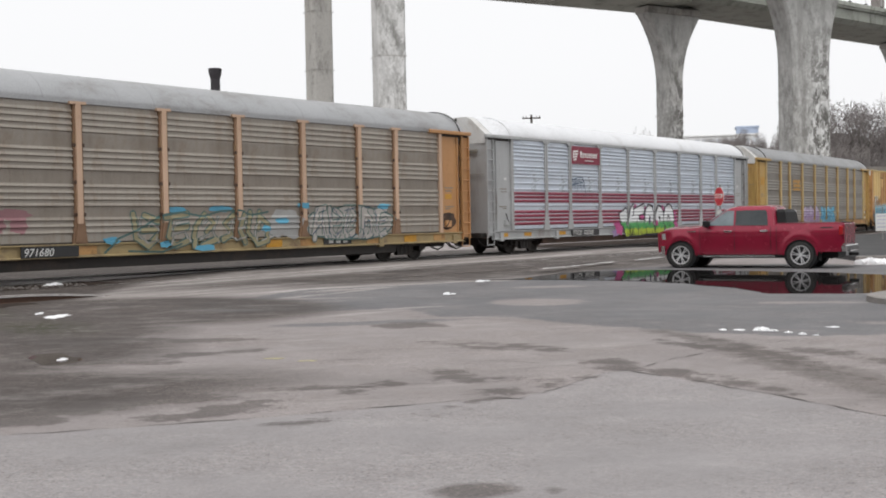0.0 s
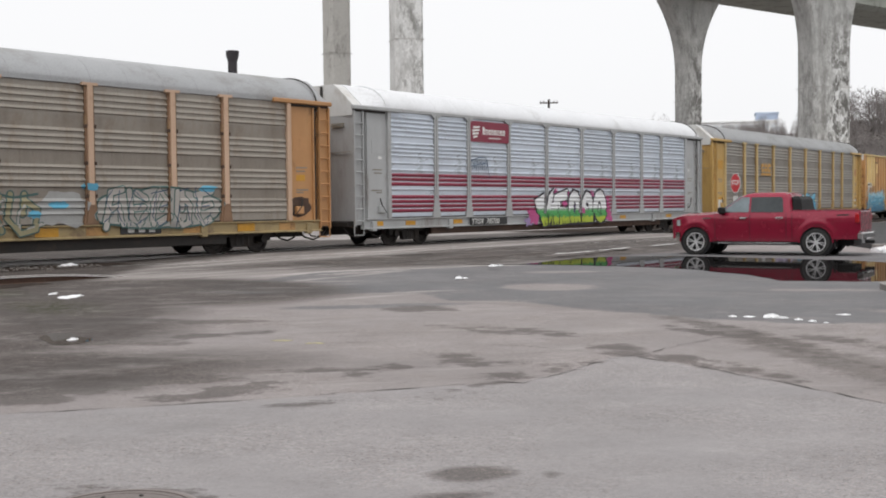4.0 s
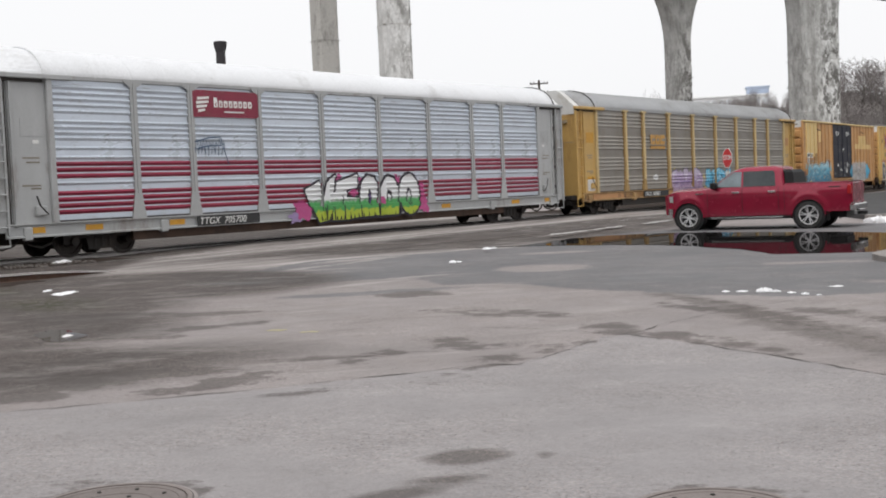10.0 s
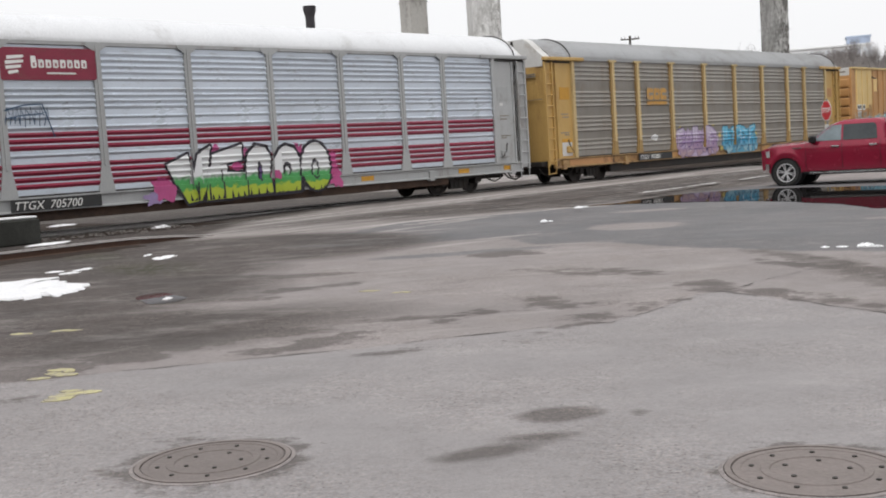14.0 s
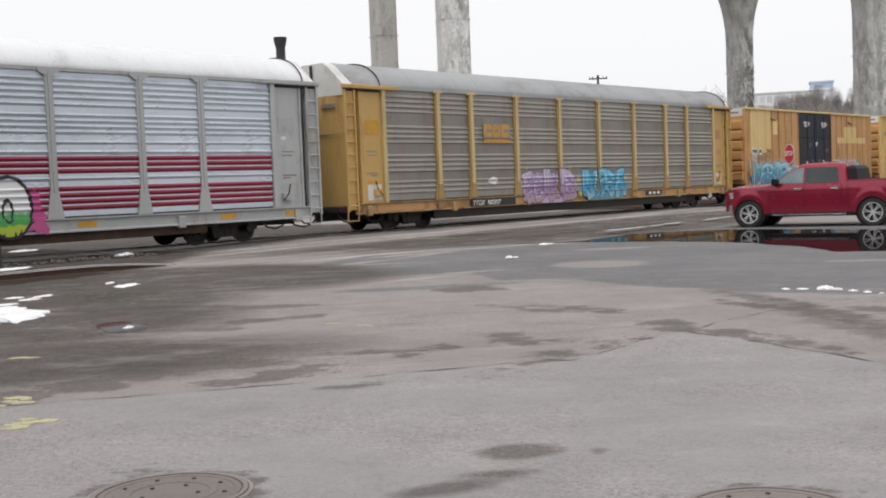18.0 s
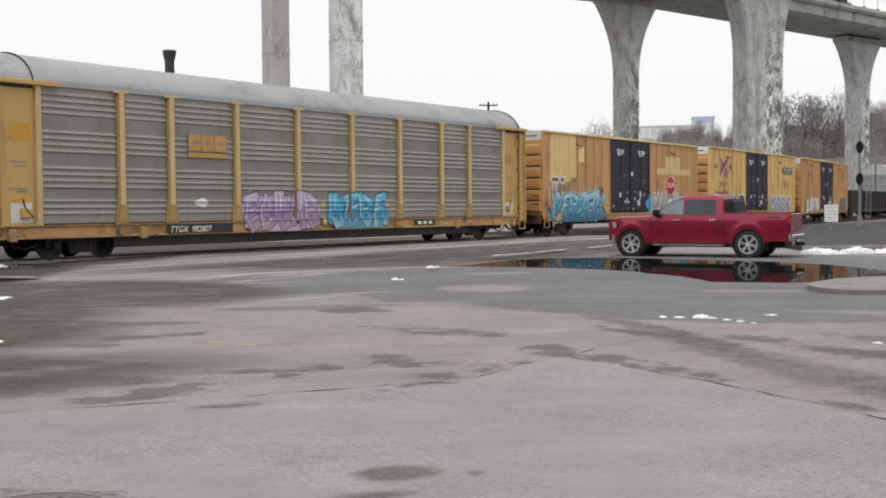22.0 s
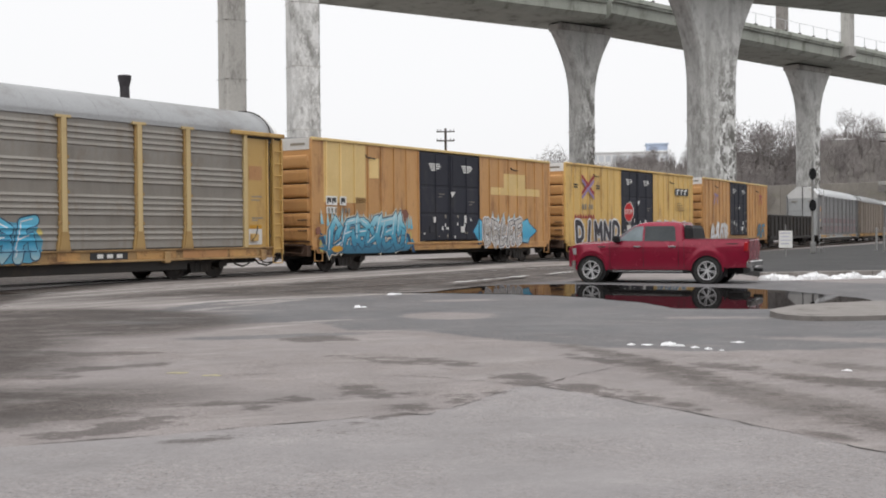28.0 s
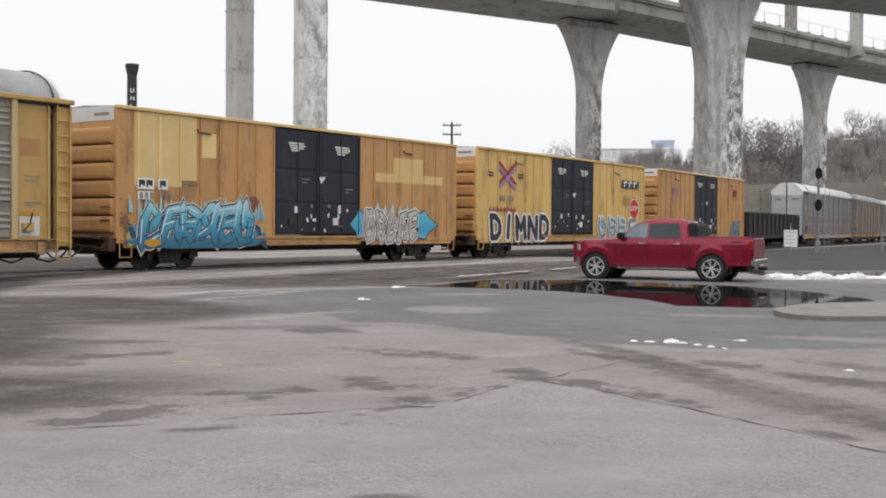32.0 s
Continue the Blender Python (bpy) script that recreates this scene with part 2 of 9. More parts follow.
sign_red = mat("sign_red", (0.36, 0.015, 0.04), (0.30, 0.013, 0.034), 0.4, 0, 3, 0.5, 0.02)
asphalt_far = mat("lot_asphalt", (0.082, 0.081, 0.082), (0.056, 0.056, 0.057), 0.9, 0, 0.4, 0.8, 0.3, 80, 1, (0.085, 0.083, 0.082), 0.25, 0.6, spec=0.12)
concrete = mat("weathered_concrete", (0.46, 0.45, 0.425), (0.33, 0.32, 0.30), 0.85, 0, 0.3, 0.8, 0.25, 12, 2.6, (0.13, 0.122, 0.112), 0.36, 0.6)

concrete_deck = mat("mossy_deck_concrete", (0.40, 0.415, 0.375), (0.29, 0.305, 0.27), 0.85, 0, 0.25, 0.8, 0.2, 10, 3.0, (0.13, 0.145, 0.11), 0.36, 0.5)


def flaking_concrete(name, c1, c2, least):
    """Grey concrete whose old whitewash flakes off, mostly towards one edge."""
    m = mat(name, c1, c2, 0.85, 0, 0.5, 0.8, 0.25, 14, 2.2, (0.22, 0.215, 0.2), 0.4, 0.7)
    nd, ln = m.node_tree.nodes, m.node_tree.links
    scale = next(n for n in nd if n.bl_idname == "ShaderNodeVectorMath")
    under = scale.inputs[0].links[0].from_socket
    tc = nd.new("ShaderNodeTexCoord")
    mp = nd.new("ShaderNodeMapping")
    mp.inputs["Scale"].default_value = (1.25, 1.25, 0.62)
    ln.new(tc.outputs["Object"], mp.inputs[0])

    def patchy(size, lo, hi, rough):
        n = nd.new("ShaderNodeTexNoise")
        n.inputs["Scale"].default_value, n.inputs["Detail"].default_value, n.inputs["Roughness"].default_value = size, 6, rough
        ln.new(mp.outputs[0], n.inputs[0])
        r = nd.new("ShaderNodeMapRange")
        r.inputs[1].default_value, r.inputs[2].default_value = lo, hi
        ln.new(n.outputs[0], r.inputs[0])
        return r.outputs[0]

    sep = nd.new("ShaderNodeSeparateXYZ")
    ln.new(tc.outputs["Object"], sep.inputs[0])
    drift = nd.new("ShaderNodeMath")
    drift.operation = "ADD"
    ln.new(sep.outputs[0], drift.inputs[0])
    ln.new(patchy(0.35, 0.3, 0.7, 0.6), drift.inputs[1])
    edge = nd.new("ShaderNodeMapRange")
    edge.inputs[1].default_value, edge.inputs[2].default_value, edge.inputs[3].default_value = -0.6, 0.9, 0.3
    ln.new(drift.outputs[0], edge.inputs[0])
    high = nd.new("ShaderNodeMapRange")
    high.inputs[1].default_value, high.inputs[2].default_value, high.inputs[3].default_value, high.inputs[4].default_value = 13.0, 21.0, 1.0, least
    ln.new(sep.outputs[2], high.inputs[0])
    wash = nd.new("ShaderNodeMath")
    wash.operation = "MULTIPLY"
    ln.new(edge.outputs[0], wash.inputs[0])
    ln.new(high.outputs[0], wash.inputs[1])
    colour = under
    for size, lo, hi, tone, share in ((1.1, 0.50, 0.56, (0.74, 0.74, 0.73, 1), 1.0), (1.25, 0.495, 0.53, (0.14, 0.135, 0.125, 1), 1.0 if least < 0.5 else 0.42), (3.2, 0.56, 0.60, (0.80, 0.80, 0.79, 1), 0.9)):
        f = nd.new("ShaderNodeMath")
        f.operation = "MULTIPLY"
        ln.new(patchy(size, lo, hi, 0.68), f.inputs[0])
        ln.new(wash.outputs[0], f.inputs[1])
        g = nd.new("ShaderNodeMath")
        g.operation = "MULTIPLY"
        g.inputs[1].default_value = share
        ln.new(f.outputs[0], g.inputs[0])
        mx = nd.new("ShaderNodeMixRGB")
        mx.inputs[2].default_value = tone
        ln.new(g.outputs[0], mx.inputs[0])
        ln.new(colour, mx.inputs[1])
        colour = mx.outputs[0]
    run = nd.new("ShaderNodeMapping")
    run.inputs["Scale"].default_value = (1.0, 1.0, 0.07)
    ln.new(tc.outputs["Object"], run.inputs[0])
    drip = nd.new("ShaderNodeTexNoise")
    drip.inputs["Scale"].default_value, drip.inputs["Detail"].default_value = 1.3, 7
    ln.new(run.outputs[0], drip.inputs[0])
    soot = nd.new("ShaderNodeMapRange")
    soot.inputs[1].default_value, soot.inputs[2].default_value, soot.inputs[4].default_value = 0.53, 0.72, 0.42
    ln.new(drip.outputs[0], soot.inputs[0])
    dark = nd.new("ShaderNodeMixRGB")
    dark.inputs[2].default_value = (0.16, 0.15, 0.135, 1)
    ln.new(soot.outputs[0], dark.inputs[0])
    ln.new(colour, dark.inputs[1])
    ln.new(dark.outputs[0], scale.inputs[0])
    return m


concrete_pale = flaking_concrete("flaking_concrete", (0.50, 0.50, 0.485), (0.40, 0.40, 0.385), 0.12)
concrete_white = flaking_concrete("whitewashed_concrete", (0.70, 0.70, 0.69), (0.60, 0.60, 0.585), 0.8)
kerb_stone = mat("kerb_concrete", (0.27, 0.25, 0.235), (0.19, 0.175, 0.165), 0.85, 0, 2, 0.7, 0.3, 70, 1, (0.1, 0.09, 0.08), 0.3, 1.5)
snow = mat("old_snow", (0.82, 0.83, 0.85), (0.66, 0.66, 0.67), 0.75, 0, 3, 0.7, 0.4, 30, 1, (0.3, 0.28, 0.26), 0.12, 4)


# ---- mesh helpers ----
class Shape:
    """Collects vertices and faces of one part."""

    def __init__(self):
        self.v, self.f = [], []

    def add(self, verts, faces):
        n = len(self.v)
        self.v += [tuple(p) for p in verts]
        self.f += [tuple(i + n for i in face) for face in faces]
        return self

    def box(self, x0, x1, y0, y1, z0, z1):
        return self.hexa([(x0, y0, z0), (x1, y0, z0), (x1, y1, z0), (x0, y1, z0), (x0, y0, z1), (x1, y0, z1), (x1, y1, z1), (x0, y1, z1)])

    def hexa(self, p):
        return self.add(p, [(0, 3, 2, 1), (4, 5, 6, 7), (0, 1, 5, 4), (1, 2, 6, 5), (2, 3, 7, 6), (3, 0, 4, 7)])

    def chamfer(self, x0, x1, y0, y1, z0, z1, c=0.01):
        """A box with its edges cut off."""
        rings = []
        for z, k in ((z0, c), (z0 + c, 0), (z1 - c, 0), (z1, c)):
            rings.append([(x0 + k + c, y0 + k, z), (x1 - k - c, y0 + k, z), (x1 - k, y0 + k + c, z), (x1 - k, y1 - k - c, z),
                          (x1 - k - c, y1 - k, z), (x0 + k + c, y1 - k, z), (x0 + k, y1 - k - c, z), (x0 + k, y0 + k + c, z)])
        return self.loft(rings)

    def loft(self, rings, closed=True, caps=True):
        n = len(rings[0])
        verts = [p for r in rings for p in r]
        faces = []
        for a in range(len(rings) - 1):
            for i in range(n if closed else n - 1):
                j = (i + 1) % n
                faces.append((a * n + i, a * n + j, (a + 1) * n + j, (a + 1) * n + i))
        if caps and closed:
            faces += [tuple(range(n))[::-1], tuple(range((len(rings) - 1) * n, len(rings) * n))]
        return self.add(verts, faces)

    def tube(self, p0, p1, r0, r1=None, n=8):
        r1 = r0 if r1 is None else r1
        p0, p1 = Vector(p0), Vector(p1)
        d = (p1 - p0).normalized()
        a = d.orthogonal().normalized()
        b = d.cross(a)
        ring = lambda p, r: [p + (a * math.cos(2 * math.pi * i / n) + b * math.sin(2 * math.pi * i / n)) * r for i in range(n)]
        return self.loft([ring(p0, r0), ring(p1, r1)])

    def pipe(self, pts, r, n=6):
        """One round bar bent along pts."""
        pts = [Vector(p) for p in pts]
        rings, up = [], None
        for i, p in enumerate(pts):
            d = (pts[min(i + 1, len(pts) - 1)] - pts[max(i - 1, 0)]).normalized()
            up = d.orthogonal().normalized() if up is None else (up - d * up.dot(d)).normalized()
            b = d.cross(up)
            rings.append([p + (up * math.cos(2 * math.pi * k / n) + b * math.sin(2 * math.pi * k / n)) * r for k in range(n)])
        return self.loft(rings)

    def prism_x(self, profile, x0, x1):
        """A closed profile of (y, z) pulled along x."""
        return self.loft([[(x0, y, z) for y, z in profile], [(x1, y, z) for y, z in profile]])

    def prism_y(self, profile, y0, y1):
        """A closed profile of (x, z) pulled along y."""
        return self.loft([[(x, y0, z) for x, z in profile], [(x, y1, z) for x, z in profile]])

    def plate(self, outline, y0, y1):
        return self.prism_y(outline, y0, y1)

    def slab(self, outline, z0, z1):
        return self.loft([[(x, y, z0) for x, y in outline], [(x, y, z1) for x, y in outline]])

    def mesh(self, name, material, smooth=False):
        me = bpy.data.meshes.new(name)
        me.from_pydata(self.v, [], self.f)
        bm = bmesh.new()
        bm.from_mesh(me)
        bmesh.ops.recalc_face_normals(bm, faces=bm.faces)
        bm.to_mesh(me)
        bm.free()
        me.materials.append(material)
        if smooth:
            me.polygons.foreach_set("use_smooth", [True] * len(me.polygons))
            me.set_sharp_from_angle(angle=radians(40))
        return me


def part(name, shape, material, parent, label="", smooth=False, m=None):
    data = shape if isinstance(shape, bpy.types.Mesh) else shape.mesh(name, material, smooth)
    ob = new(name, data)
    ob.parent = parent
    if m is not None:
        ob.matrix_basis = m
    return tagged(ob, label)


def thing(name, label, category, m=None, group="", kind=""):
    ob = new(name)
    ob.empty_display_size = 0.2
    if m is not None:
        ob.matrix_basis = m
    return tagged(ob, label, category, group, kind)


def blot(cx, cz, rx_, rz_, seed, n=22, amp=0.35):
    """A ragged closed outline round a middle."""
    out = []
    for i in range(n):
        a = 2 * math.pi * i / n
        q = 1 + amp * noise.noise(Vector((math.cos(a) * 1.7, math.sin(a) * 1.7, seed * 3.3))) + amp * 0.6 * noise.noise(Vector((math.cos(a) * 4.5, math.sin(a) * 4.5, seed * 1.9)))
        out.append((cx + rx_ * q * math.cos(a), cz + rz_ * q * math.sin(a)))
    return out


def lettering(name, text, size, material, parent, m, label="", fat=0.0, depth=0.004, lean=0.0):
    """Letters in the built-in font, as a mesh; its own plane is x right, y up."""
    cu = bpy.data.curves.new(name, "FONT")
    cu.body, cu.size, cu.extrude, cu.offset, cu.resolution_u = text, size, depth, fat, 3
    cu.shear = lean
    ob = bpy.data.objects.new(name, cu)
    scene.collection.objects.link(ob)
    me = bpy.data.meshes.new_from_object(ob.evaluated_get(bpy.context.evaluated_depsgraph_get()))
    bpy.data.objects.remove(ob)
    me.materials.clear()
    me.materials.append(material)
    out = new(name, me)
    out.parent, out.matrix_basis = parent, m
    return tagged(out, label)


# ---- the track's line ----
T0 = (-3.1302, 41.6406, 0.8926, 0.0349, 0.1829)

BEND = ((35, 55, 70, 85, 100, 120, 145, 175), (0.0, 0.0373, 0.0228, -0.0239, -0.0135, -0.0653, -0.1151, -0.1385))


def heading(s):
    k = min(max(s, -90.0), 150.0) / 100
    return T0[2] + T0[3] * k + T0[4] * k * k / 2 + float(np.interp(s, *BEND))


LINE = {0: (T0[0], T0[1])}
for sign in (1, -1):
    px, py = T0[0], T0[1]
    for n in range(0, 700 if sign > 0 else 400):
        a = heading(sign * (n + 0.5) * 0.5)
        px, py = px + sign * 0.5 * math.cos(a), py + sign * 0.5 * math.sin(a)
        LINE[sign * (n + 1)] = (px, py)


def on_track(s, lat=0.0, z=0.0):
    """A place s metres along the track, lat metres to its near side."""
    n = math.floor(s * 2)
    k = s * 2 - n
    a = heading(s)
    (x0, y0), (x1, y1) = LINE[n], LINE[n + 1]
    return Vector((x0 + (x1 - x0) * k + lat * math.sin(a), y0 + (y1 - y0) * k - lat * math.cos(a), z))


def run(t):
    """How far the train has come at t seconds."""
    for (t0, s0), (t1, s1) in zip(RUN, RUN[1:]):
        if t <= t1:
            return s0 + (s1 - s0) * (t - t0) / (t1 - t0)
    return RUN[-1][1]


def car_pose(offset, half, t):
    a, b = on_track(offset + run(t) - half), on_track(offset + run(t) + half)
    c = (a + b) / 2
    return pose(c.x, c.y, 0, 0, 0, math.degrees(math.atan2(b.y - a.y, b.x - a.x)))


ROLLING = []
AXLES = []


# ---- ground ----
G = -0.10
DIP = 0.10


def ground_z(x, y):
    """The yard lies a hand lower than the rails, with a hollow where the puddle stands; the crossing rises to the rails."""
    best = min(abs((x - on_track(s).x) * math.sin(heading(s)) - (y - on_track(s).y) * math.cos(heading(s))) for s in ((x - T0[0]) * 0.63 + (y - T0[1]) * 0.777,) if -190 < s < 330) \
        if -190 < (x - T0[0]) * 0.63 + (y - T0[1]) * 0.777 < 330 else 99
    k = min(max((best - 1.5) / 2.2, 0), 1)
    d = min(max((math.hypot((x - 9.5) * 0.8, y - 29.5) - 6.0) / 7.0, 0), 1)
    s = (x - T0[0]) * 0.63 + (y - T0[1]) * 0.777
    along = min(max((s + 11.5) / 4, 0), 1) * min(max((22 - s) / 5, 0), 1)
    return G + (1 - k * k * (3 - 2 * k)) * 0.085 * along - (1 - d * d * (3 - 2 * d)) * DIP


def ground_material():
    """Worn pale asphalt with dark repair bands, wet stains, track grime and shade, cracks and old seams."""
    m = bpy.data.materials.new("yard_asphalt")
    m.use_nodes = True
    nd, ln = m.node_tree.nodes, m.node_tree.links
    bsdf = nd["Principled BSDF"]
    geo = nd.new("ShaderNodeNewGeometry")
    pos = geo.outputs["Position"]

    def noise_of(scale, detail=6, rough=0.6, stretch=(1, 1, 1), turn=0.0):
        mp = nd.new("ShaderNodeMapping")
        mp.inputs["Scale"].default_value, mp.inputs["Rotation"].default_value = stretch, (0, 0, turn)
        ln.new(pos, mp.inputs[0])
        n = nd.new("ShaderNodeTexNoise")
        n.inputs["Scale"].default_value, n.inputs["Detail"].default_value, n.inputs["Roughness"].default_value = scale, detail, rough
        ln.new(mp.outputs[0], n.inputs[0])
        return n

    def ranged(sock, a, b, c=0.0, d=1.0):
        r = nd.new("ShaderNodeMapRange")
        for i, v in enumerate((a, b, c, d)):
            r.inputs[i + 1].default_value = v
        ln.new(sock, r.inputs[0])
        return r.outputs[0]

    def op(kind, a, b=None):
        o = nd.new("ShaderNodeMath")
        o.operation = kind
        o.use_clamp = False
        for i, v in enumerate((a, b)):
            if v is None:
                continue
            if isinstance(v, (int, float)):
                o.inputs[i].default_value = v
            else:
                ln.new(v, o.inputs[i])
        return o.outputs[0]

    def blend(fac, a, b):
        o = nd.new("ShaderNodeMixRGB")
        ln.new(fac, o.inputs[0])
        for i, v in ((1, a), (2, b)):
            if isinstance(v, tuple):
                o.inputs[i].default_value = (*v, 1)
            else:
                ln.new(v, o.inputs[i])
        return o.outputs[0]

    def field(name):
        """How deep inside a repair, stain or pale place the spot lies, in metres."""
        a = nd.new("ShaderNodeAttribute")
        a.attribute_name = name
        return op("SUBTRACT", a.outputs["Fac"], 1.0)

    def ragged(name, fringe, lo, hi):
        return ranged(op("ADD", field(name), fringe), lo, hi)

    def streaks(scale, along, across, angle, detail=8):
        """Noise drawn out along a direction of the ground."""
        vr = nd.new("ShaderNodeVectorRotate")
        vr.rotation_type = "Z_AXIS"
        vr.inputs["Angle"].default_value = -radians(angle)
        ln.new(pos, vr.inputs["Vector"])
        mp = nd.new("ShaderNodeMapping")
        mp.inputs["Scale"].default_value = (along, across, 1.0)
        ln.new(vr.outputs[0], mp.inputs[0])
        n = nd.new("ShaderNodeTexNoise")
        n.inputs["Scale"].default_value, n.inputs["Detail"].default_value, n.inputs["Roughness"].default_value = scale, detail, 0.66
        ln.new(mp.outputs[0], n.inputs[0])
        return n.outputs[0]

    frill = noise_of(2.2, 9, 0.72, (1.0, 1.6, 1.0), radians(12))
    fringe = ranged(frill.outputs[0], 0.2, 0.8, -0.42, 0.42)
    crumbs = noise_of(7.0, 6, 0.7)
    fine_fringe = op("ADD", op("MULTIPLY", fringe, 0.6), ranged(crumbs.outputs[0], 0.2, 0.8, -0.16, 0.16))
    grain = noise_of(55, 4, 0.7)
    stones = nd.new("ShaderNodeTexVoronoi")
    stones.inputs["Scale"].default_value = 110
    ln.new(pos, stones.inputs[0])
    broad = noise_of(0.35, 8, 0.62)
    mid = noise_of(1.6, 8, 0.7)
    slab = ragged("slab", op("MULTIPLY", ranged(crumbs.outputs[0], 0.2, 0.8, -0.05, 0.05), 1.0), -0.02, 0.02)
    near_col = blend(ranged(broad.outputs[0], 0.35, 0.68), (0.283, 0.268, 0.270), (0.238, 0.225, 0.226))
    old_col = blend(ranged(broad.outputs[0], 0.35, 0.68), (0.272, 0.248, 0.244), (0.212, 0.192, 0.188))
    old_col = blend(ranged(mid.outputs[0], 0.52, 0.72, 0, 0.55), old_col, (0.185, 0.160, 0.148))
    old_col = blend(ranged(streaks(0.9, 0.5, 2.4, 14), 0.56, 0.68, 0, 0.5), old_col, (0.36, 0.335, 0.322))
    col = blend(slab, old_col, near_col)
    # Grit and tyre dirt in streaks along the crossing.
    grit = ragged("grit", op("MULTIPLY", fringe, 1.2), -0.4, 0.4)
    run_1, run_2 = streaks(0.7, 0.07, 1.1, 50), streaks(1.0, 0.09, 1.3, 53)
    grit_col = blend(ranged(run_1, 0.40, 0.60), (0.205, 0.187, 0.178), (0.305, 0.282, 0.271))
    grit_col = blend(ranged(run_2, 0.53, 0.58, 0, 0.9), grit_col, (0.44, 0.415, 0.40))
    grit_col = blend(ranged(run_2, 0.43, 0.38, 0, 0.75), grit_col, (0.075, 0.066, 0.061))
    col = blend(op("MULTIPLY", grit, 0.9), col, grit_col)
    # Dark ground along the track: grime plus shade under the train, in the colour.
    grime_shade = op("MULTIPLY", ragged("grime_shade", op("MULTIPLY", fringe, 1.0), -0.3, 0.3), ranged(run_1, 0.30, 0.62, 1.0, 0.75))
    col = blend(op("MULTIPLY", grime_shade, 0.94), col, (0.034, 0.029, 0.026))
    # Newer, bluer asphalt before the puddle and towards the crossing.
    strip_edge = op("MULTIPLY", fringe, 0.55)
    new_strip = op("MULTIPLY", ragged("repair", strip_edge, -0.04, 0.06), op("SUBTRACT", 1.0, op("MULTIPLY", ragged("worn", fine_fringe, -0.05, 0.08), 0.92)))
    scuff = noise_of(1.3, 8, 0.7, (0.8, 2.6, 1.0), radians(-18))
    new_strip = op("MULTIPLY", new_strip, ranged(scuff.outputs[0], 0.66, 0.58, 0.35, 1.0))
    col = blend(new_strip, col, blend(ranged(broad.outputs[0], 0.35, 0.65), (0.150, 0.149, 0.154), (0.118, 0.118, 0.124)))
    col = blend(op("MULTIPLY", ragged("streak", op("MULTIPLY", fine_fringe, 0.45), -0.05, 0.08), 0.75), col, (0.335, 0.312, 0.302))
    # Damp and oily places.
    col = blend(op("MULTIPLY", ragged("band", fine_fringe, -0.10, 0.12), ranged(crumbs.outputs[0], 0.3, 0.6, 0.6, 0.9)), col, (0.128, 0.114, 0.108))
    wet = op("MULTIPLY", ragged("stain", fine_fringe, -0.03, 0.07), ranged(mid.outputs[0], 0.30, 0.5, 0.7, 1.0))
    wet = op("MAXIMUM", wet, ragged("spill", op("MULTIPLY", fine_fringe, 0.16), -0.025, 0.05))
    speckle = ranged(noise_of(0.9, 10, 0.78, (1.0, 2.0, 1.0), radians(30)).outputs[0], 0.61, 0.67, 0, 0.4)
    wet = op("MAXIMUM", wet, op("MULTIPLY", speckle, op("SUBTRACT", 1.0, slab)))
    mottle = noise_of(0.85, 10, 0.75, (0.7, 1.5, 1.0), radians(-20))
    damp_at = ranged(field("damp"), -0.4, 0.5)
    soaked = op("MULTIPLY", damp_at, op("MULTIPLY", ranged(mottle.outputs[0], 0.38, 0.50, 0.45, 1.0), ranged(crumbs.outputs[0], 0.35, 0.62, 0.75, 1.0)))
    wet = op("MAXIMUM", wet, soaked)
    col = blend(op("MULTIPLY", wet, 0.8), col, (0.088, 0.077, 0.073))
    col = blend(op("MULTIPLY", soaked, 0.7), col, (0.05, 0.045, 0.042))
    moss = op("MULTIPLY", ragged("moss", fringe, -0.2, 0.4), ranged(crumbs.outputs[0], 0.42, 0.56, 0.0, 0.75))
    col = blend(moss, col, (0.045, 0.050, 0.026))
    pale = noise_of(1.1, 8, 0.7, (1.0, 1.8, 1.0), radians(12))
    col = blend(ranged(pale.outputs[0], 0.60, 0.74, 0, 0.35), col, (0.355, 0.335, 0.326))
    pebbles = nd.new("ShaderNodeTexVoronoi")
    pebbles.inputs["Scale"].default_value = 85
    ln.new(pos, pebbles.inputs[0])
    sep = nd.new("ShaderNodeSeparateColor")
    ln.new(pebbles.outputs["Color"], sep.inputs[0])
    bare = ranged(noise_of(0.55, 5, 0.6).outputs[0], 0.38, 0.58, 0.12, 1.0)
    blotch = op("MULTIPLY", ranged(noise_of(1.3, 7, 0.65, (1.0, 1.5, 1.0), radians(25)).outputs[0], 0.3, 0.7, 0.90, 1.09), ranged(noise_of(9.0, 5, 0.7).outputs[0], 0.3, 0.7, 0.95, 1.05))
    coarse = noise_of(26, 3, 0.8)
    chips = op("ADD", 1.0, op("MULTIPLY", bare, ranged(sep.outputs[0], 0.0, 1.0, -0.15, 0.15)))
    col = blend(op("MULTIPLY", bare, ranged(sep.outputs[2], 0.55, 0.95, 0.0, 0.35)), col, (0.36, 0.295, 0.27))
    pits = op("SUBTRACT", 1.0, op("MULTIPLY", op("MULTIPLY", bare, ranged(sep.outputs[1], 0.975, 0.985)), 0.45))
    tone = op("MULTIPLY", ranged(grain.outputs[0], 0.3, 0.7, 0.91, 1.08), ranged(stones.outputs["Distance"], 0.0, 0.6, 1.05, 0.95))
    tone = op("MULTIPLY", op("MULTIPLY", tone, blotch), op("MULTIPLY", op("MULTIPLY", chips, pits), op("ADD", 1.0, op("MULTIPLY", bare, ranged(coarse.outputs[0], 0.3, 0.7, -0.20, 0.20)))))
    vm = nd.new("ShaderNodeVectorMath")
    vm.operation = "SCALE"
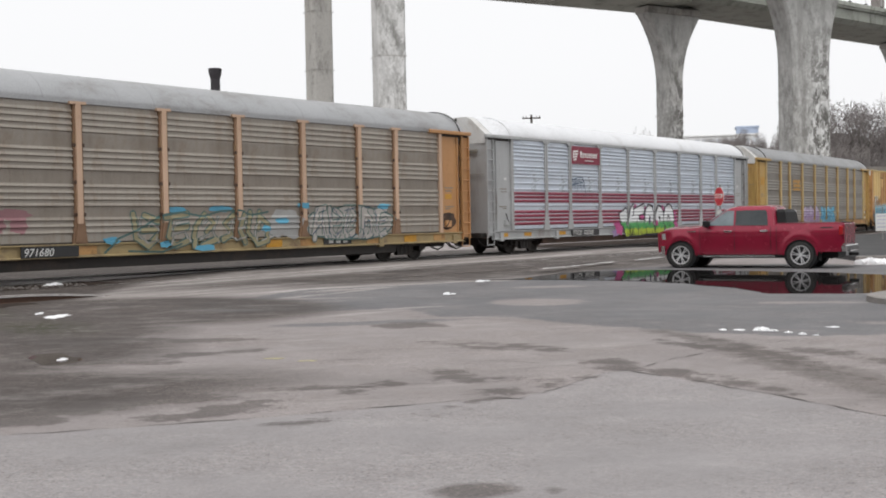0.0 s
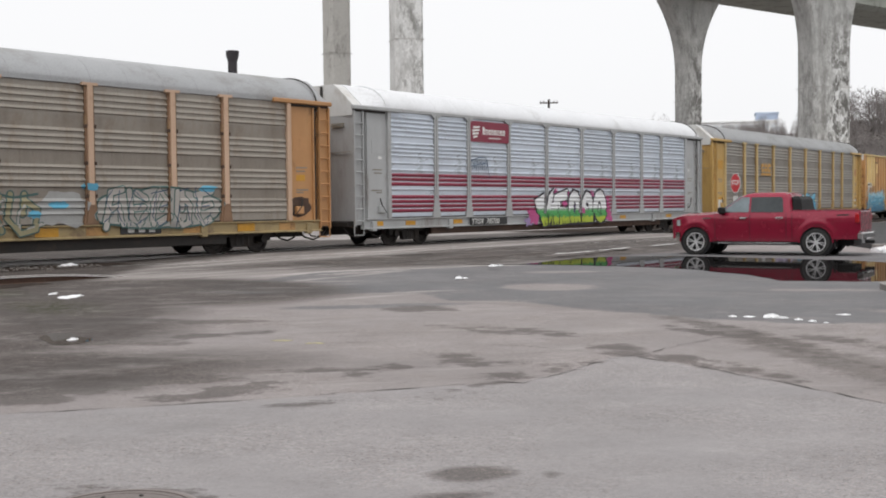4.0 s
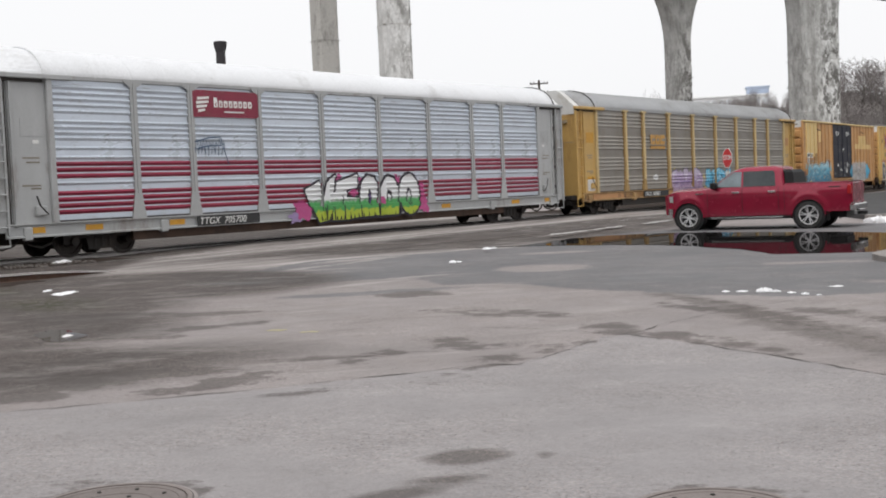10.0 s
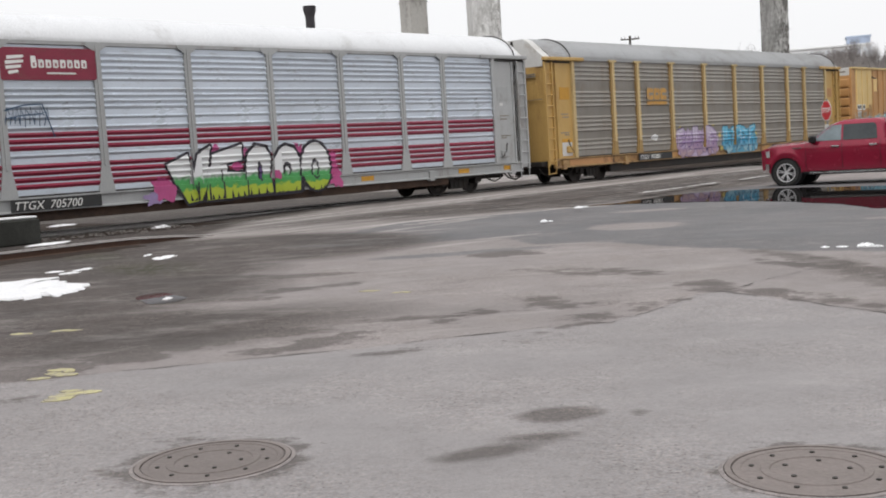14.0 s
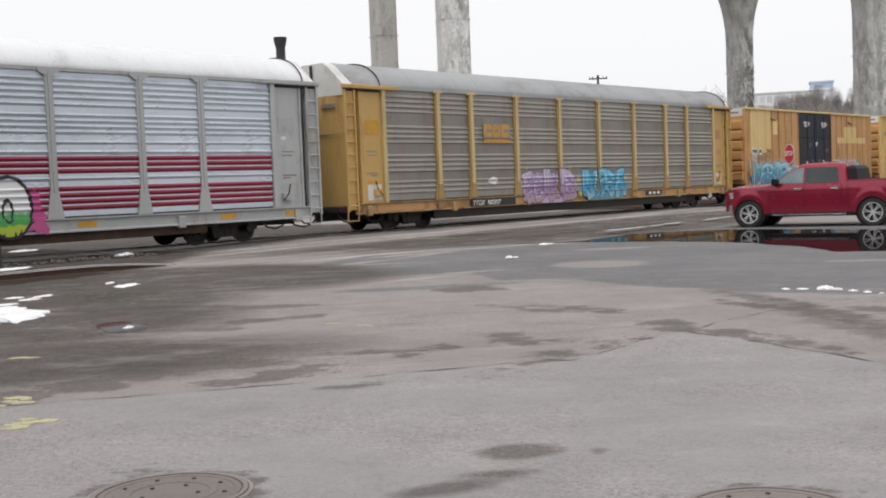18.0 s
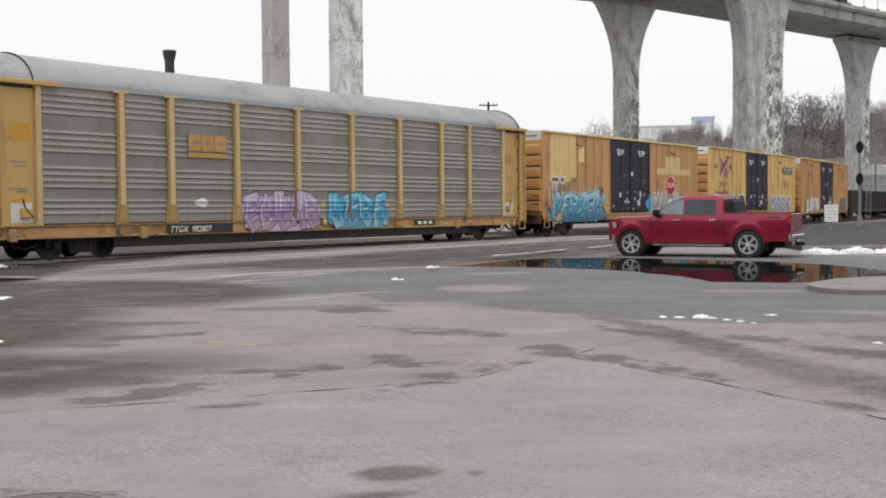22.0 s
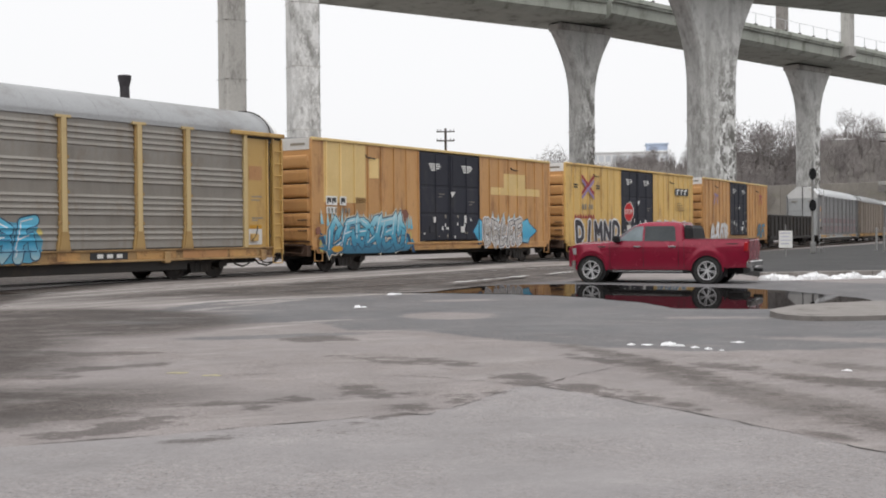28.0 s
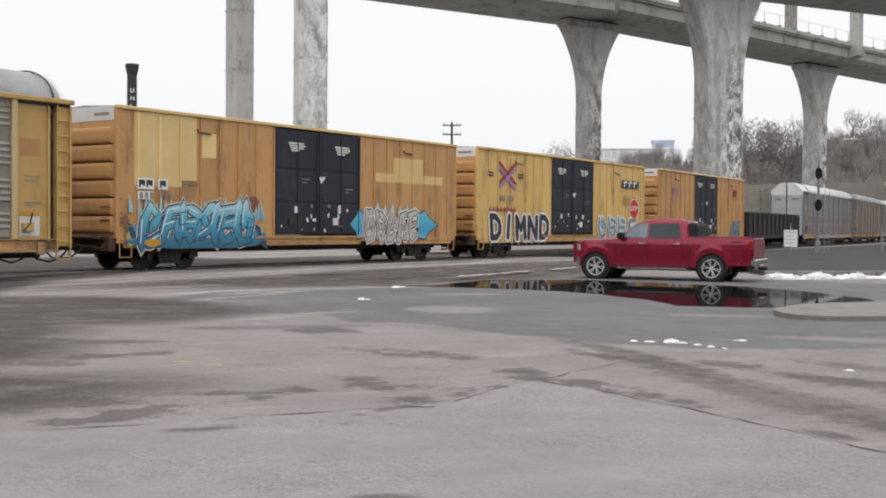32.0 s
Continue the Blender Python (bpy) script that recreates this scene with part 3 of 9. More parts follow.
    ln.new(col, vm.inputs[0])
    ln.new(tone, vm.inputs["Scale"])
    ln.new(vm.outputs[0], bsdf.inputs["Base Color"])
    rough = op("SUBTRACT", ranged(mid.outputs[0], 0.3, 0.7, 0.88, 0.76), op("MULTIPLY", new_strip, 0.08))
    ln.new(ranged(op("MAXIMUM", grime_shade, soaked), 0.0, 1.0, 0.22, 0.05), bsdf.inputs["Specular IOR Level"])
    ln.new(rough, bsdf.inputs["Roughness"])
    bp = nd.new("ShaderNodeBump")
    bp.inputs["Strength"].default_value, bp.inputs["Distance"].default_value = 0.22, 0.008
    ln.new(op("SUBTRACT", op("ADD", op("MULTIPLY", grain.outputs[0], 0.6), stones.outputs["Distance"]), op("MULTIPLY", wet, 0.3)), bp.inputs["Height"])
    ln.new(bp.outputs[0], bsdf.inputs["Normal"])
    return m


# Ovals: middle, half axes, turn, softness of the rim, amount.
# Outlines on the ground: the newer asphalt, the near slab, the gritty strip along the track.
REPAIR_EDGE = [(-5.2, 20.4), (-4.0, 19.7), (-2.4, 19.1), (-0.6, 19.45), (0.05, 17.6), (1.2, 17.25), (1.9, 15.95), (2.6, 15.3), (3.3, 14.4), (4.4, 13.7), (5.8, 13.7), (7.3, 14.2), (8.6, 15.0), (8.9, 17.6), (14.5, 18.0), (18.0, 30.0), (12.0, 36.5),
               (5.5, 36.0), (2.1, 29.7), (0.6, 29.2), (-1.1, 27.9), (-3.1, 26.2), (-3.9, 23.4), (-4.6, 22.0)]
SLAB_EDGE = [(-6.0, 7.2), (-4.6, 7.65), (-3.2, 8.16), (-2.3, 8.38), (-1.16, 8.77), (-0.13, 9.2), (0.57, 9.35), (0.95, 9.8), (1.56, 10.83), (1.79, 10.95), (2.31, 10.11), (2.8, 9.13), (3.21, 8.21), (3.49, 7.49), (3.67, 7.12), (4.0, 6.3), (4.3, 5.4), (5.5, 0.0), (6.5, -8.0), (-6.0, -8.0)]
REPAIRS = [(-1.0, 16.85, 1.5, 0.34, 12), (5.3, 15.4, 2.4, 1.6, -20), (9.5, 12.6, 3.2, 0.5, -24)]
BAND_EDGE = [(2.7, 15.0), (3.05, 14.8), (3.45, 13.5), (3.7, 12.4), (3.85, 11.4), (4.05, 10.3), (4.35, 9.3), (4.75, 8.4), (5.2, 7.4), (4.6, 6.9), (4.05, 7.7), (3.74, 8.4), (3.5, 9.3), (3.3, 10.3), (3.15, 11.2), (3.08, 12.4), (2.95, 13.6)]
BAND = [(4.75, 10.9, 0.25, 0.8, 30), (5.2, 9.6, 0.25, 0.8, 20), (5.6, 11.8, 0.25, 0.9, 35)]
SPILLS = [(0.12, 6.17, 0.27, 0.18, 14), (0.0, 5.68, 0.22, 0.10, 12), (-0.27, 5.42, 0.32, 0.12, 24), (0.55, 6.12, 0.05, 0.07, 0), (2.25, 10.85, 0.22, 0.16, -40), (2.64, 9.96, 0.2, 0.16, -50), (2.83, 9.55, 0.16, 0.14, -50), (3.46, 7.98, 0.28, 0.12, -65), (1.78, 11.58, 0.3, 0.2, -35)]
MOSS = [(-6.2, 17.3, 0.7, 1.6, 35), (-8.4, 20.5, 0.5, 1.5, 38)]
WORN = [(1.9, 20.8, 0.9, 1.2, -12), (-1.5, 18.75, 1.3, 0.22, 8), (-2.9, 21.4, 1.0, 0.22, 20), (-2.7, 22.7, 1.2, 0.25, 12), (-2.0, 26.2, 1.5, 0.3, 50), (6.5, 19.4, 1.0, 0.35, -10), (7, 14.8, 1.4, 0.35, -25), (0.2, 17.4, 1.2, 0.14, 6), (2.7, 26.6, 0.9, 0.5, 10), (-0.8, 19.5, 1.1, 0.12, 20)]
STREAKS = [(-2.88, 23.51, 1.24, 0.16, 62), (-1.78, 25.72, 1.59, 0.14, 67), (-1.42, 18.49, 1.1, 0.18, 40), (-0.7, 19.53, 0.83, 0.12, 32), (-6.2, 29.98, 1.67, 0.25, 78), (-4.94, 34.0, 2.01, 0.25, 65), (-2.42, 38.84, 1.46, 0.25, 40), (-4.25, 16.48, 0.2, 0.3, -7)]
NEAR_STAINS = [(-1.67, 5.46, 0.5, 0.46, 0), (1.21, 4.90, 0.46, 0.44, 0), (-1.95, 5.96, 0.07, 0.14, 20), (0.2, 10.62, 0.42, 0.16, -20), (0.02, 11.15, 0.28, 0.10, -60), (0.55, 10.45, 0.3, 0.07, -8), (0.5, 9.8, 0.23, 0.19, -19), (-0.5, 10.4, 0.14, 0.17, 21), (-0.8, 10.2, 0.32, 0.1, 20), (1.7, 11.7, 0.28, 0.25, -42), (2, 11, 0.52, 0.07, -55), (2.3, 10.3, 0.7, 0.06, -63), (2.6, 9.8, 0.18, 0.1, -54), (3.5, 12.1, 0.93, 0.21, -73), (2.9, 13.1, 0.59, 0.24, -63)]
LEFT_STAINS = [(-1.8, 9, 0.45, 0.2, 32), (-2.2, 8.8, 0.27, 0.19, 18), (-2.8, 9.8, 0.71, 0.31, -16), (-3.1, 9.4, 0.54, 0.45, -15), (-3.4, 8.8, 0.43, 0.36, 1), (-4.1, 9.4, 0.57, 0.38, 1), (-3.9, 8.3, 0.42, 0.43, -13), (-3.6, 7.3, 0.12, 0.11, 2), (-3.6, 10.6, 0.53, 0.28, -17), (-2.4, 13.3, 0.32, 0.23, 25), (-3, 13.1, 0.41, 0.25, -1), (-3.4, 12.4, 0.47, 0.22, 0), (-5, 15.1, 0.98, 1.1, -1), (-5.6, 14.2, 0.7, 0.69, -1)]
FAR_STAINS = [(-5.8, 19.9, 0.75, 1.6, -3), (-8.4, 24.8, 0.83, 1.32, 44), (-3.9, 15, 0.32, 0.29, 29), (0.9, 13.3, 0.53, 0.17, -45), (1.3, 12.9, 0.17, 0.15, -26), (-0.1, 16.2, 0.23, 0.4, 27), (-1.1, 8.4, 0.27, 0.07, 18), (-4.2, 11.4, 0.74, 0.3, 0), (-5, 11.3, 0.68, 0.38, -18), (-6.3, 13.6, 0.78, 0.68, -21), (0.4, 13.3, 0.75, 0.16, -46), (1.2, 12.8, 0.22, 0.11, -47)]
MIDDLE_STAINS = [(1.8, 11.1, 0.28, 0.24, -45), (2.5, 10.5, 0.3, 0.06, -58), (2.2, 10.7, 0.17, 0.21, -27), (2.8, 9.3, 0.12, 0.14, -24), (0.1, 10.9, 0.25, 0.17, -57), (0.3, 10.5, 0.27, 0.17, -40), (-0.5, 10.3, 0.15, 0.14, 13), (-1.2, 10.2, 0.34, 0.14, 13), (-0.8, 9.9, 0.15, 0.19, -6), (3.4, 11.8, 1.06, 0.1, -79), (3.7, 10.7, 1.08, 0.06, -82), (3.9, 9.7, 0.82, 0.08, -79)]
RIGHT_STAINS = [(4, 8.7, 0.5, 0.11, -70), (4.1, 8.2, 0.38, 0.14, -58), (4.9, 10.7, 0.73, 0.33, -51), (5.3, 10.1, 0.22, 0.18, -52), (4.1, 12.2, 0.52, 0.23, -52), (-3.1, 14.7, 0.68, 0.29, 5), (-2.3, 9.8, 0.47, 0.32, -7), (-1.8, 9.3, 0.41, 0.15, 30), (0.5, 9.5, 0.45, 0.06, 47), (1, 10, 0.59, 0.06, 53), (-0.5, 16.3, 0.52, 0.48, 23), (3.5, 12.9, 0.77, 0.08, -74)]
# The first three long ovals darken ground under the train, partly its shade.
DAMP_AND_SHADE = [(1, 36.5, 13, 1.6, 51), (8, 43, 20, 3.5, 51), (-2, 48, 28, 5, 51), (-8.5, 17.5, 4.0, 5.5, 40), (-6.0, 14.0, 2.5, 3.0, 40), (-4.6, 10.2, 3.0, 1.5, 12), (-15, 23, 10, 4, 51), (-5.5, 20.5, 3.2, 4.0, 51), (-6.6, 15.6, 2.4, 2.6, 40), (-8.2, 20.2, 2.0, 3.0, 40), (-4.9, 13.3, 1.0, 0.7, 15)]
yard = ground_material()


def patches(X, Y, ovals):
    """Depth inside the nearest of some ovals, in metres, at the points X, Y."""
    best = np.full(X.shape, -1.0)
    for x, y, rx, ry, turn in ovals:
        c, d = math.cos(radians(turn)), math.sin(radians(turn))
        u, v = ((X - x) * c + (Y - y) * d) / rx, ((Y - y) * c - (X - x) * d) / ry
        best = np.maximum(best, (1 - np.sqrt(u * u + v * v)) * min(rx, ry))
    return np.clip(best, -1.0, 1.0)


def inside(X, Y, edge):
    """Depth inside a closed outline, in metres, at the points X, Y."""
    far, odd = np.full(X.shape, 9.0), np.zeros(X.shape, dtype=bool)
    for (x0, y0), (x1, y1) in zip(edge, edge[1:] + edge[:1]):
        dx, dy = x1 - x0, y1 - y0
        u = np.clip(((X - x0) * dx + (Y - y0) * dy) / (dx * dx + dy * dy), 0, 1)
        far = np.minimum(far, np.hypot(X - x0 - u * dx, Y - y0 - u * dy))
        if dy:
            odd ^= ((y0 > Y) != (y1 > Y)) & (X < x0 + (Y - y0) * dx / dy)
    return np.clip(np.where(odd, far, -far), -1.0, 1.0)


def build_ground():
    """One sheet to the horizon, finely divided where the yard is near."""
    cx = [-900, -400, -200, -100] + [-60 + 2.0 * i for i in range(71)] + [120, 160, 240, 500, 1100]
    cy = [-300, -80, -30, -10] + [-4 + 2.0 * i for i in range(68)] + [160, 200, 260, 400, 800, 2500]
    coarse = np.array([[ground_z(x, y) for x in cx] for y in cy])
    xs = np.array(sorted(set(cx) | {round(-16 + 0.1 * i, 2) for i in range(261)} | {round(-2.45 + 0.1 * i, 2) for i in range(64)}))
    ys = np.array(sorted(set(cy) | {round(3 + 0.1 * i, 2) for i in range(291)} | {round(4.85 + 0.1 * i, 2) for i in range(68)}))
    rows = np.array([np.interp(xs, cx, r) for r in coarse])
    Z = np.array([np.interp(ys, cy, rows[:, i]) for i in range(len(xs))]).T
    X, Y = np.meshgrid(xs, ys)
    w, h = len(xs), len(ys)
    i, j = np.meshgrid(np.arange(w - 1), np.arange(h - 1))
    q = (j * w + i).ravel()
    quads = np.stack([q, q + 1, q + w + 1, q + w], axis=1)
    me = bpy.data.meshes.new("ground")
    me.from_pydata(np.stack([X.ravel(), Y.ravel(), Z.ravel()], axis=1).tolist(), [], quads.tolist())
    stains = NEAR_STAINS + LEFT_STAINS + FAR_STAINS + MIDDLE_STAINS + RIGHT_STAINS
    strip = [tuple(on_track(s_, lat))[:2] for s_, lat in ((-26, -16.0), (30, -16.0), (32, 5.0), (14, 8.2), (2, 11.0), (-8, 11.5), (-20, 8.0))]
    # Outline of the dark ground that also carries the train's shade.
    oily = [tuple(on_track(s_, lat))[:2] for s_, lat in ((-50, -15.0), (4, -15.0), (9, -0.6), (2, 1.6), (-7, 1.9), (-12, 3.4), (-15.5, 6.6), (-19, 9.6), (-50, 11.0))]
    fields = {"repair": np.maximum(inside(X, Y, REPAIR_EDGE), patches(X, Y, REPAIRS)), "worn": patches(X, Y, WORN), "streak": patches(X, Y, STREAKS), "stain": patches(X, Y, stains), "damp": patches(X, Y, DAMP_AND_SHADE),
              "slab": inside(X, Y, SLAB_EDGE), "band": np.maximum(inside(X, Y, BAND_EDGE), patches(X, Y, BAND)), "spill": patches(X, Y, SPILLS), "moss": patches(X, Y, MOSS), "grit": inside(X, Y, strip), "grime_shade": inside(X, Y, oily)}
    for name, depth in fields.items():
        a = me.attributes.new(name, "FLOAT", "POINT")
        a.data.foreach_set("value", (depth + 1.0).astype(np.float32).ravel())
    me.polygons.foreach_set("use_smooth", np.ones(len(quads), dtype=bool))
    me.materials.append(yard)
    me.update()
    return tagged(new("ground", me), "worn grey asphalt yard with damp stains and dark repair bands", "ground", kind="structure")


build_ground()


# ---- viaduct ----
def pier(x, y, w, d, top, flare, material, label, turn=34, flare_h=9.0, chip=0):
    """A tall concrete pier with chamfered corners that spreads into its cap."""
    base = thing("bridge_pier", label, "bridge pier", pose(x, y, -0.3, 0, 0, turn))
    s = Shape()
    rings = []
    c = 0.22
    for k in range(14):
        z = (top + 0.7 - flare_h) * k / 3 if k < 4 else (top + 0.7 - flare_h) + flare_h * (k - 3) / 10
        if k == 3:
            z = top + 0.7 - flare_h
        u = max(0, (z - (top + 0.7 - flare_h)) / flare_h)
        a = w / 2 + (flare - w) / 2 * (u ** 2.1)
        b = d / 2
        rings.append([(-a + c, -b, z), (a - c, -b, z), (a, -b + c, z), (a, b - c, z), (a - c, b, z), (-a + c, b, z), (-a, b - c, z), (-a, -b + c, z)])
    part("shaft", s.loft(rings), material, base, smooth=False)
    part("footing", Shape().chamfer(-w / 2 - 0.5, w / 2 + 0.5, -d / 2 - 0.5, d / 2 + 0.5, -0.6, 0.35, 0.06), concrete, base)
    part("cap", Shape().chamfer(-flare / 2 - 0.05, flare / 2 + 0.05, -d / 2 - 0.08, d / 2 + 0.08, top + 0.72, top + 1.45, 0.1), concrete, base)
    part("bearing_gap", Shape().box(-flare / 2 + 0.3, flare / 2 - 0.3, -d / 2 + 0.1, d / 2 - 0.1, top + 1.44, top + 1.56), black_steel, base, "dark bearing gap")
    for k in range(1, 6):
        z = (top - flare_h) * k / 6
        part("pour_joint", Shape().box(-w / 2 - 0.012, w / 2 + 0.012, -d / 2 - 0.012, d / 2 + 0.012, z, z + 0.05), concrete, base)
    return base


H1 = 22.3
PIERS = [(-9.1, 93.5, 1.95, 1.6, 34.0, 6.5, concrete, "slender grey concrete viaduct pier with rough board marks", 34, 5.0),
         (-3.05, 86.5, 2.25, 1.9, 34.0, 7.0, concrete_white, "whitewashed concrete viaduct pier with flaking paint", 20, 5.0),
         (25.9, 120.0, 2.45, 1.9, H1 + 0.3, 7.6, concrete_pale, "grey concrete viaduct pier that flares into its cap", 30, 7.5),
         (35.6, 105.8, 4.2, 2.6, 23.4, 8.6, concrete_pale, "stout whitewashed concrete pier with flaking paint, flared at the top", 20, 8.5),
         (64.05, 149.5, 2.8, 2.2, H1 + 0.5, 8.0, concrete_pale, "grey concrete pier flared under the viaduct, paint flaking low down", 33, 7.0)]
for args in PIERS:
    pier(*args)


def deck(name, p, q, z, width, label, posts=()):
    """A girder deck from p to q at height z, with parapet and railing."""
    p, q = Vector((*p, 0)), Vector((*q, 0))
    n = (q - p).length
    base = thing(name, label, "viaduct", pose(p.x, p.y, z, 0, 0, math.degrees(math.atan2(q.y - p.y, q.x - p.x))))
    w = width / 2
    part("girder", Shape().prism_x([(-w + 0.9, 0.0), (w - 0.9, 0.0), (w - 0.28, 0.5), (w - 0.28, 1.62), (-w + 0.28, 1.62), (-w + 0.28, 0.5)], 0, n), concrete_deck, base)
    part("slab", Shape().prism_x([(-w, 1.72), (-w + 0.4, 1.6), (w - 0.4, 1.6), (w, 1.72), (w, 1.95), (-w, 1.95)], 0, n), concrete_deck, base)
    for k in range(1, int(n // 16)):
        part("deck_joint", Shape().box(k * 16 - 0.02, k * 16 + 0.02, -w + 0.26, w - 0.26, 0.52, 1.6), black_steel, base)
    post = Shape().box(-0.03, 0.03, -0.03, 0.03, 2.4, 3.85).mesh("railing_post", galv_rail)
    foot = Shape().chamfer(-0.22, 0.22, -0.12, 0.12, 2.43, 2.6, 0.02).mesh("post_foot", black_steel)
    for side in (-1, 1):
        part("parapet", Shape().chamfer(0, n, side * w - 0.15, side * w + 0.15, 1.95, 2.45, 0.03), concrete_deck, base)
        part("handrail", Shape().box(0, n, side * w - 0.012, side * w + 0.012, 3.82, 3.86), galv_rail, base)
        k = 0.0
        while k < n:
            one = part("railing_post", post, None, base, m=pose(k, side * w, 0))
            part("post_foot", foot, None, one)
            k += 3.4
    for u, top, near in posts:
        if not near:
            part("column", Shape().chamfer(u - 0.75, u + 0.75, w - 0.35, w + 0.85, 0.9, top, 0.08), kerb_stone, base)
            continue
        part("column", Shape().chamfer(u - 0.8, u + 0.8, -w - 0.85, -w + 0.35, 0.9, top, 0.08), concrete, base)
        part("bracket", Shape().loft([[(u - 0.9, -w + 1.3, 0.2), (u + 0.9, -w + 1.3, 0.2), (u + 0.9, -w + 1.3, 1.6), (u - 0.9, -w + 1.3, 1.6)], [(u - 1.0, -w - 0.95, 0.75), (u + 1.0, -w - 0.95, 0.75), (u + 1.0, -w - 0.95, 2.0), (u - 1.0, -w - 0.95, 2.0)]]), concrete, base)
    return base


galv_rail = mat("grey_railing", (0.52, 0.52, 0.53), (0.44, 0.44, 0.45), 0.5, 0.2, 5, 0.5, 0.0)


def from_pier(x, y, turn, back, ahead):
    c, d = math.cos(radians(turn)), math.sin(radians(turn))
    return (x - back * c, y - back * d), (x + ahead * c, y + ahead * d)


deck("viaduct_deck", *from_pier(25.9, 120.0, 27.0, 120, 0), H1 + 1.6, 9.0, "long grey concrete viaduct deck with a railing")
deck("viaduct_deck", *from_pier(25.9, 120.0, 37.0, 0, 130), H1 + 1.85, 9.0, "long grey concrete viaduct deck with a railing and upright columns", posts=((48.6, 13.5, False), (49.2, 13.0, True)))
deck("upper_deck", *from_pier(35.6, 105.8, 20.0, 30, 100), 24.8, 9.0, "nearer concrete viaduct deck seen from below")


# ---- unseen dark wall added behind the viewer to dim light and reflections ----
back_wall = thing("warehouse_wall", "unseen dark wall added behind the viewer to dim light and reflections", "building", pose(0, -13, G), kind="structure")
part("wall", Shape().box(-75, 75, -0.4, 0, -0.2, 13.0), mat("unseen_wall_dark", (0.11, 0.08, 0.065), (0.075, 0.055, 0.047), 0.85, 0, 1.5, 0.7, 0.3, 8), back_wall)
part("coping", Shape().box(-75.2, 75.2, -0.5, 0.1, 13.0, 13.3), kerb_stone, back_wall)


# ---- rolling stock ----
def wheelset_meshes(r):
    disc = Shape()
    prof = [(0.0, 0.06), (r * 0.35, 0.07), (r * 0.42, 0.03), (r * 0.78, 0.03), (r * 0.84, 0.065), (r * 1.06, 0.065), (r * 1.06, 0.03), (r, 0.02), (r * 0.985, -0.07), (r * 0.82, -0.07),
            (r * 0.76, -0.02), (r * 0.4, -0.02), (r * 0.34, -0.08), (0.0, -0.09)]
    n = 24
    rings = [[(rad * math.cos(2 * math.pi * i / n), y, rad * math.sin(2 * math.pi * i / n)) for i in range(n)] for rad, y in [(max(a, 0.012), b) for a, b in prof]]
    disc.loft(rings)
    axle = Shape().tube((0, -1.05, 0), (0, 1.05, 0), 0.09, 0.09, 12)
    return disc.mesh("wheel", wheel_mat, True), axle.mesh("axle", black_steel, True)


wheel_mat = mat("wheel_steel", (0.055, 0.045, 0.04), (0.028, 0.024, 0.022), 0.6, 0.3, 4, 0.7, 0.1)
WHEEL, AXLE = wheelset_meshes(0.42)


def bogie_meshes():
    f = Shape()
    # Side frame: an arched casting with two windows.
    for y in (-1.0,):
        f.plate([(-1.22, 0.36), (-1.22, 0.6), (-0.55, 0.72), (0.55, 0.72), (1.22, 0.6), (1.22, 0.36), (0.98, 0.36), (0.92, 0.5), (0.5, 0.5), (0.42, 0.18), (-0.42, 0.18), (-0.5, 0.5),
                 (-0.92, 0.5), (-0.98, 0.36)], y - 0.09, y + 0.09)
        for x in (-0.24, 0, 0.24):
            f.tube((x, y - 0.02, 0.24), (x, y - 0.02, 0.52), 0.1, 0.1, 8)
        for x in (-0.89, 0.89):
            f.tube((x, y - 0.17, 0.42), (x, y + 0.05, 0.42), 0.13, 0.13, 10)
    b = Shape().chamfer(-0.24, 0.24, -1.12, 1.12, 0.5, 0.72, 0.03)
    b.tube((0, 0, 0.7), (0, 0, 0.86), 0.3, 0.3, 12)
    brake = Shape()
    for x in (-0.42, 0.42):
        brake.chamfer(x - 0.05, x + 0.05, -0.86, 0.86, 0.3, 0.4, 0.02)
        for y in (-0.75, 0.75):
            brake.chamfer(x - 0.06, x + 0.06, y - 0.07, y + 0.07, 0.26, 0.56, 0.02)
    return f.mesh("side_frame", black_steel), b.mesh("bolster", black_steel), brake.mesh("brake_beam", black_steel)


SIDEFRAME, BOLSTER, BRAKE = bogie_meshes()


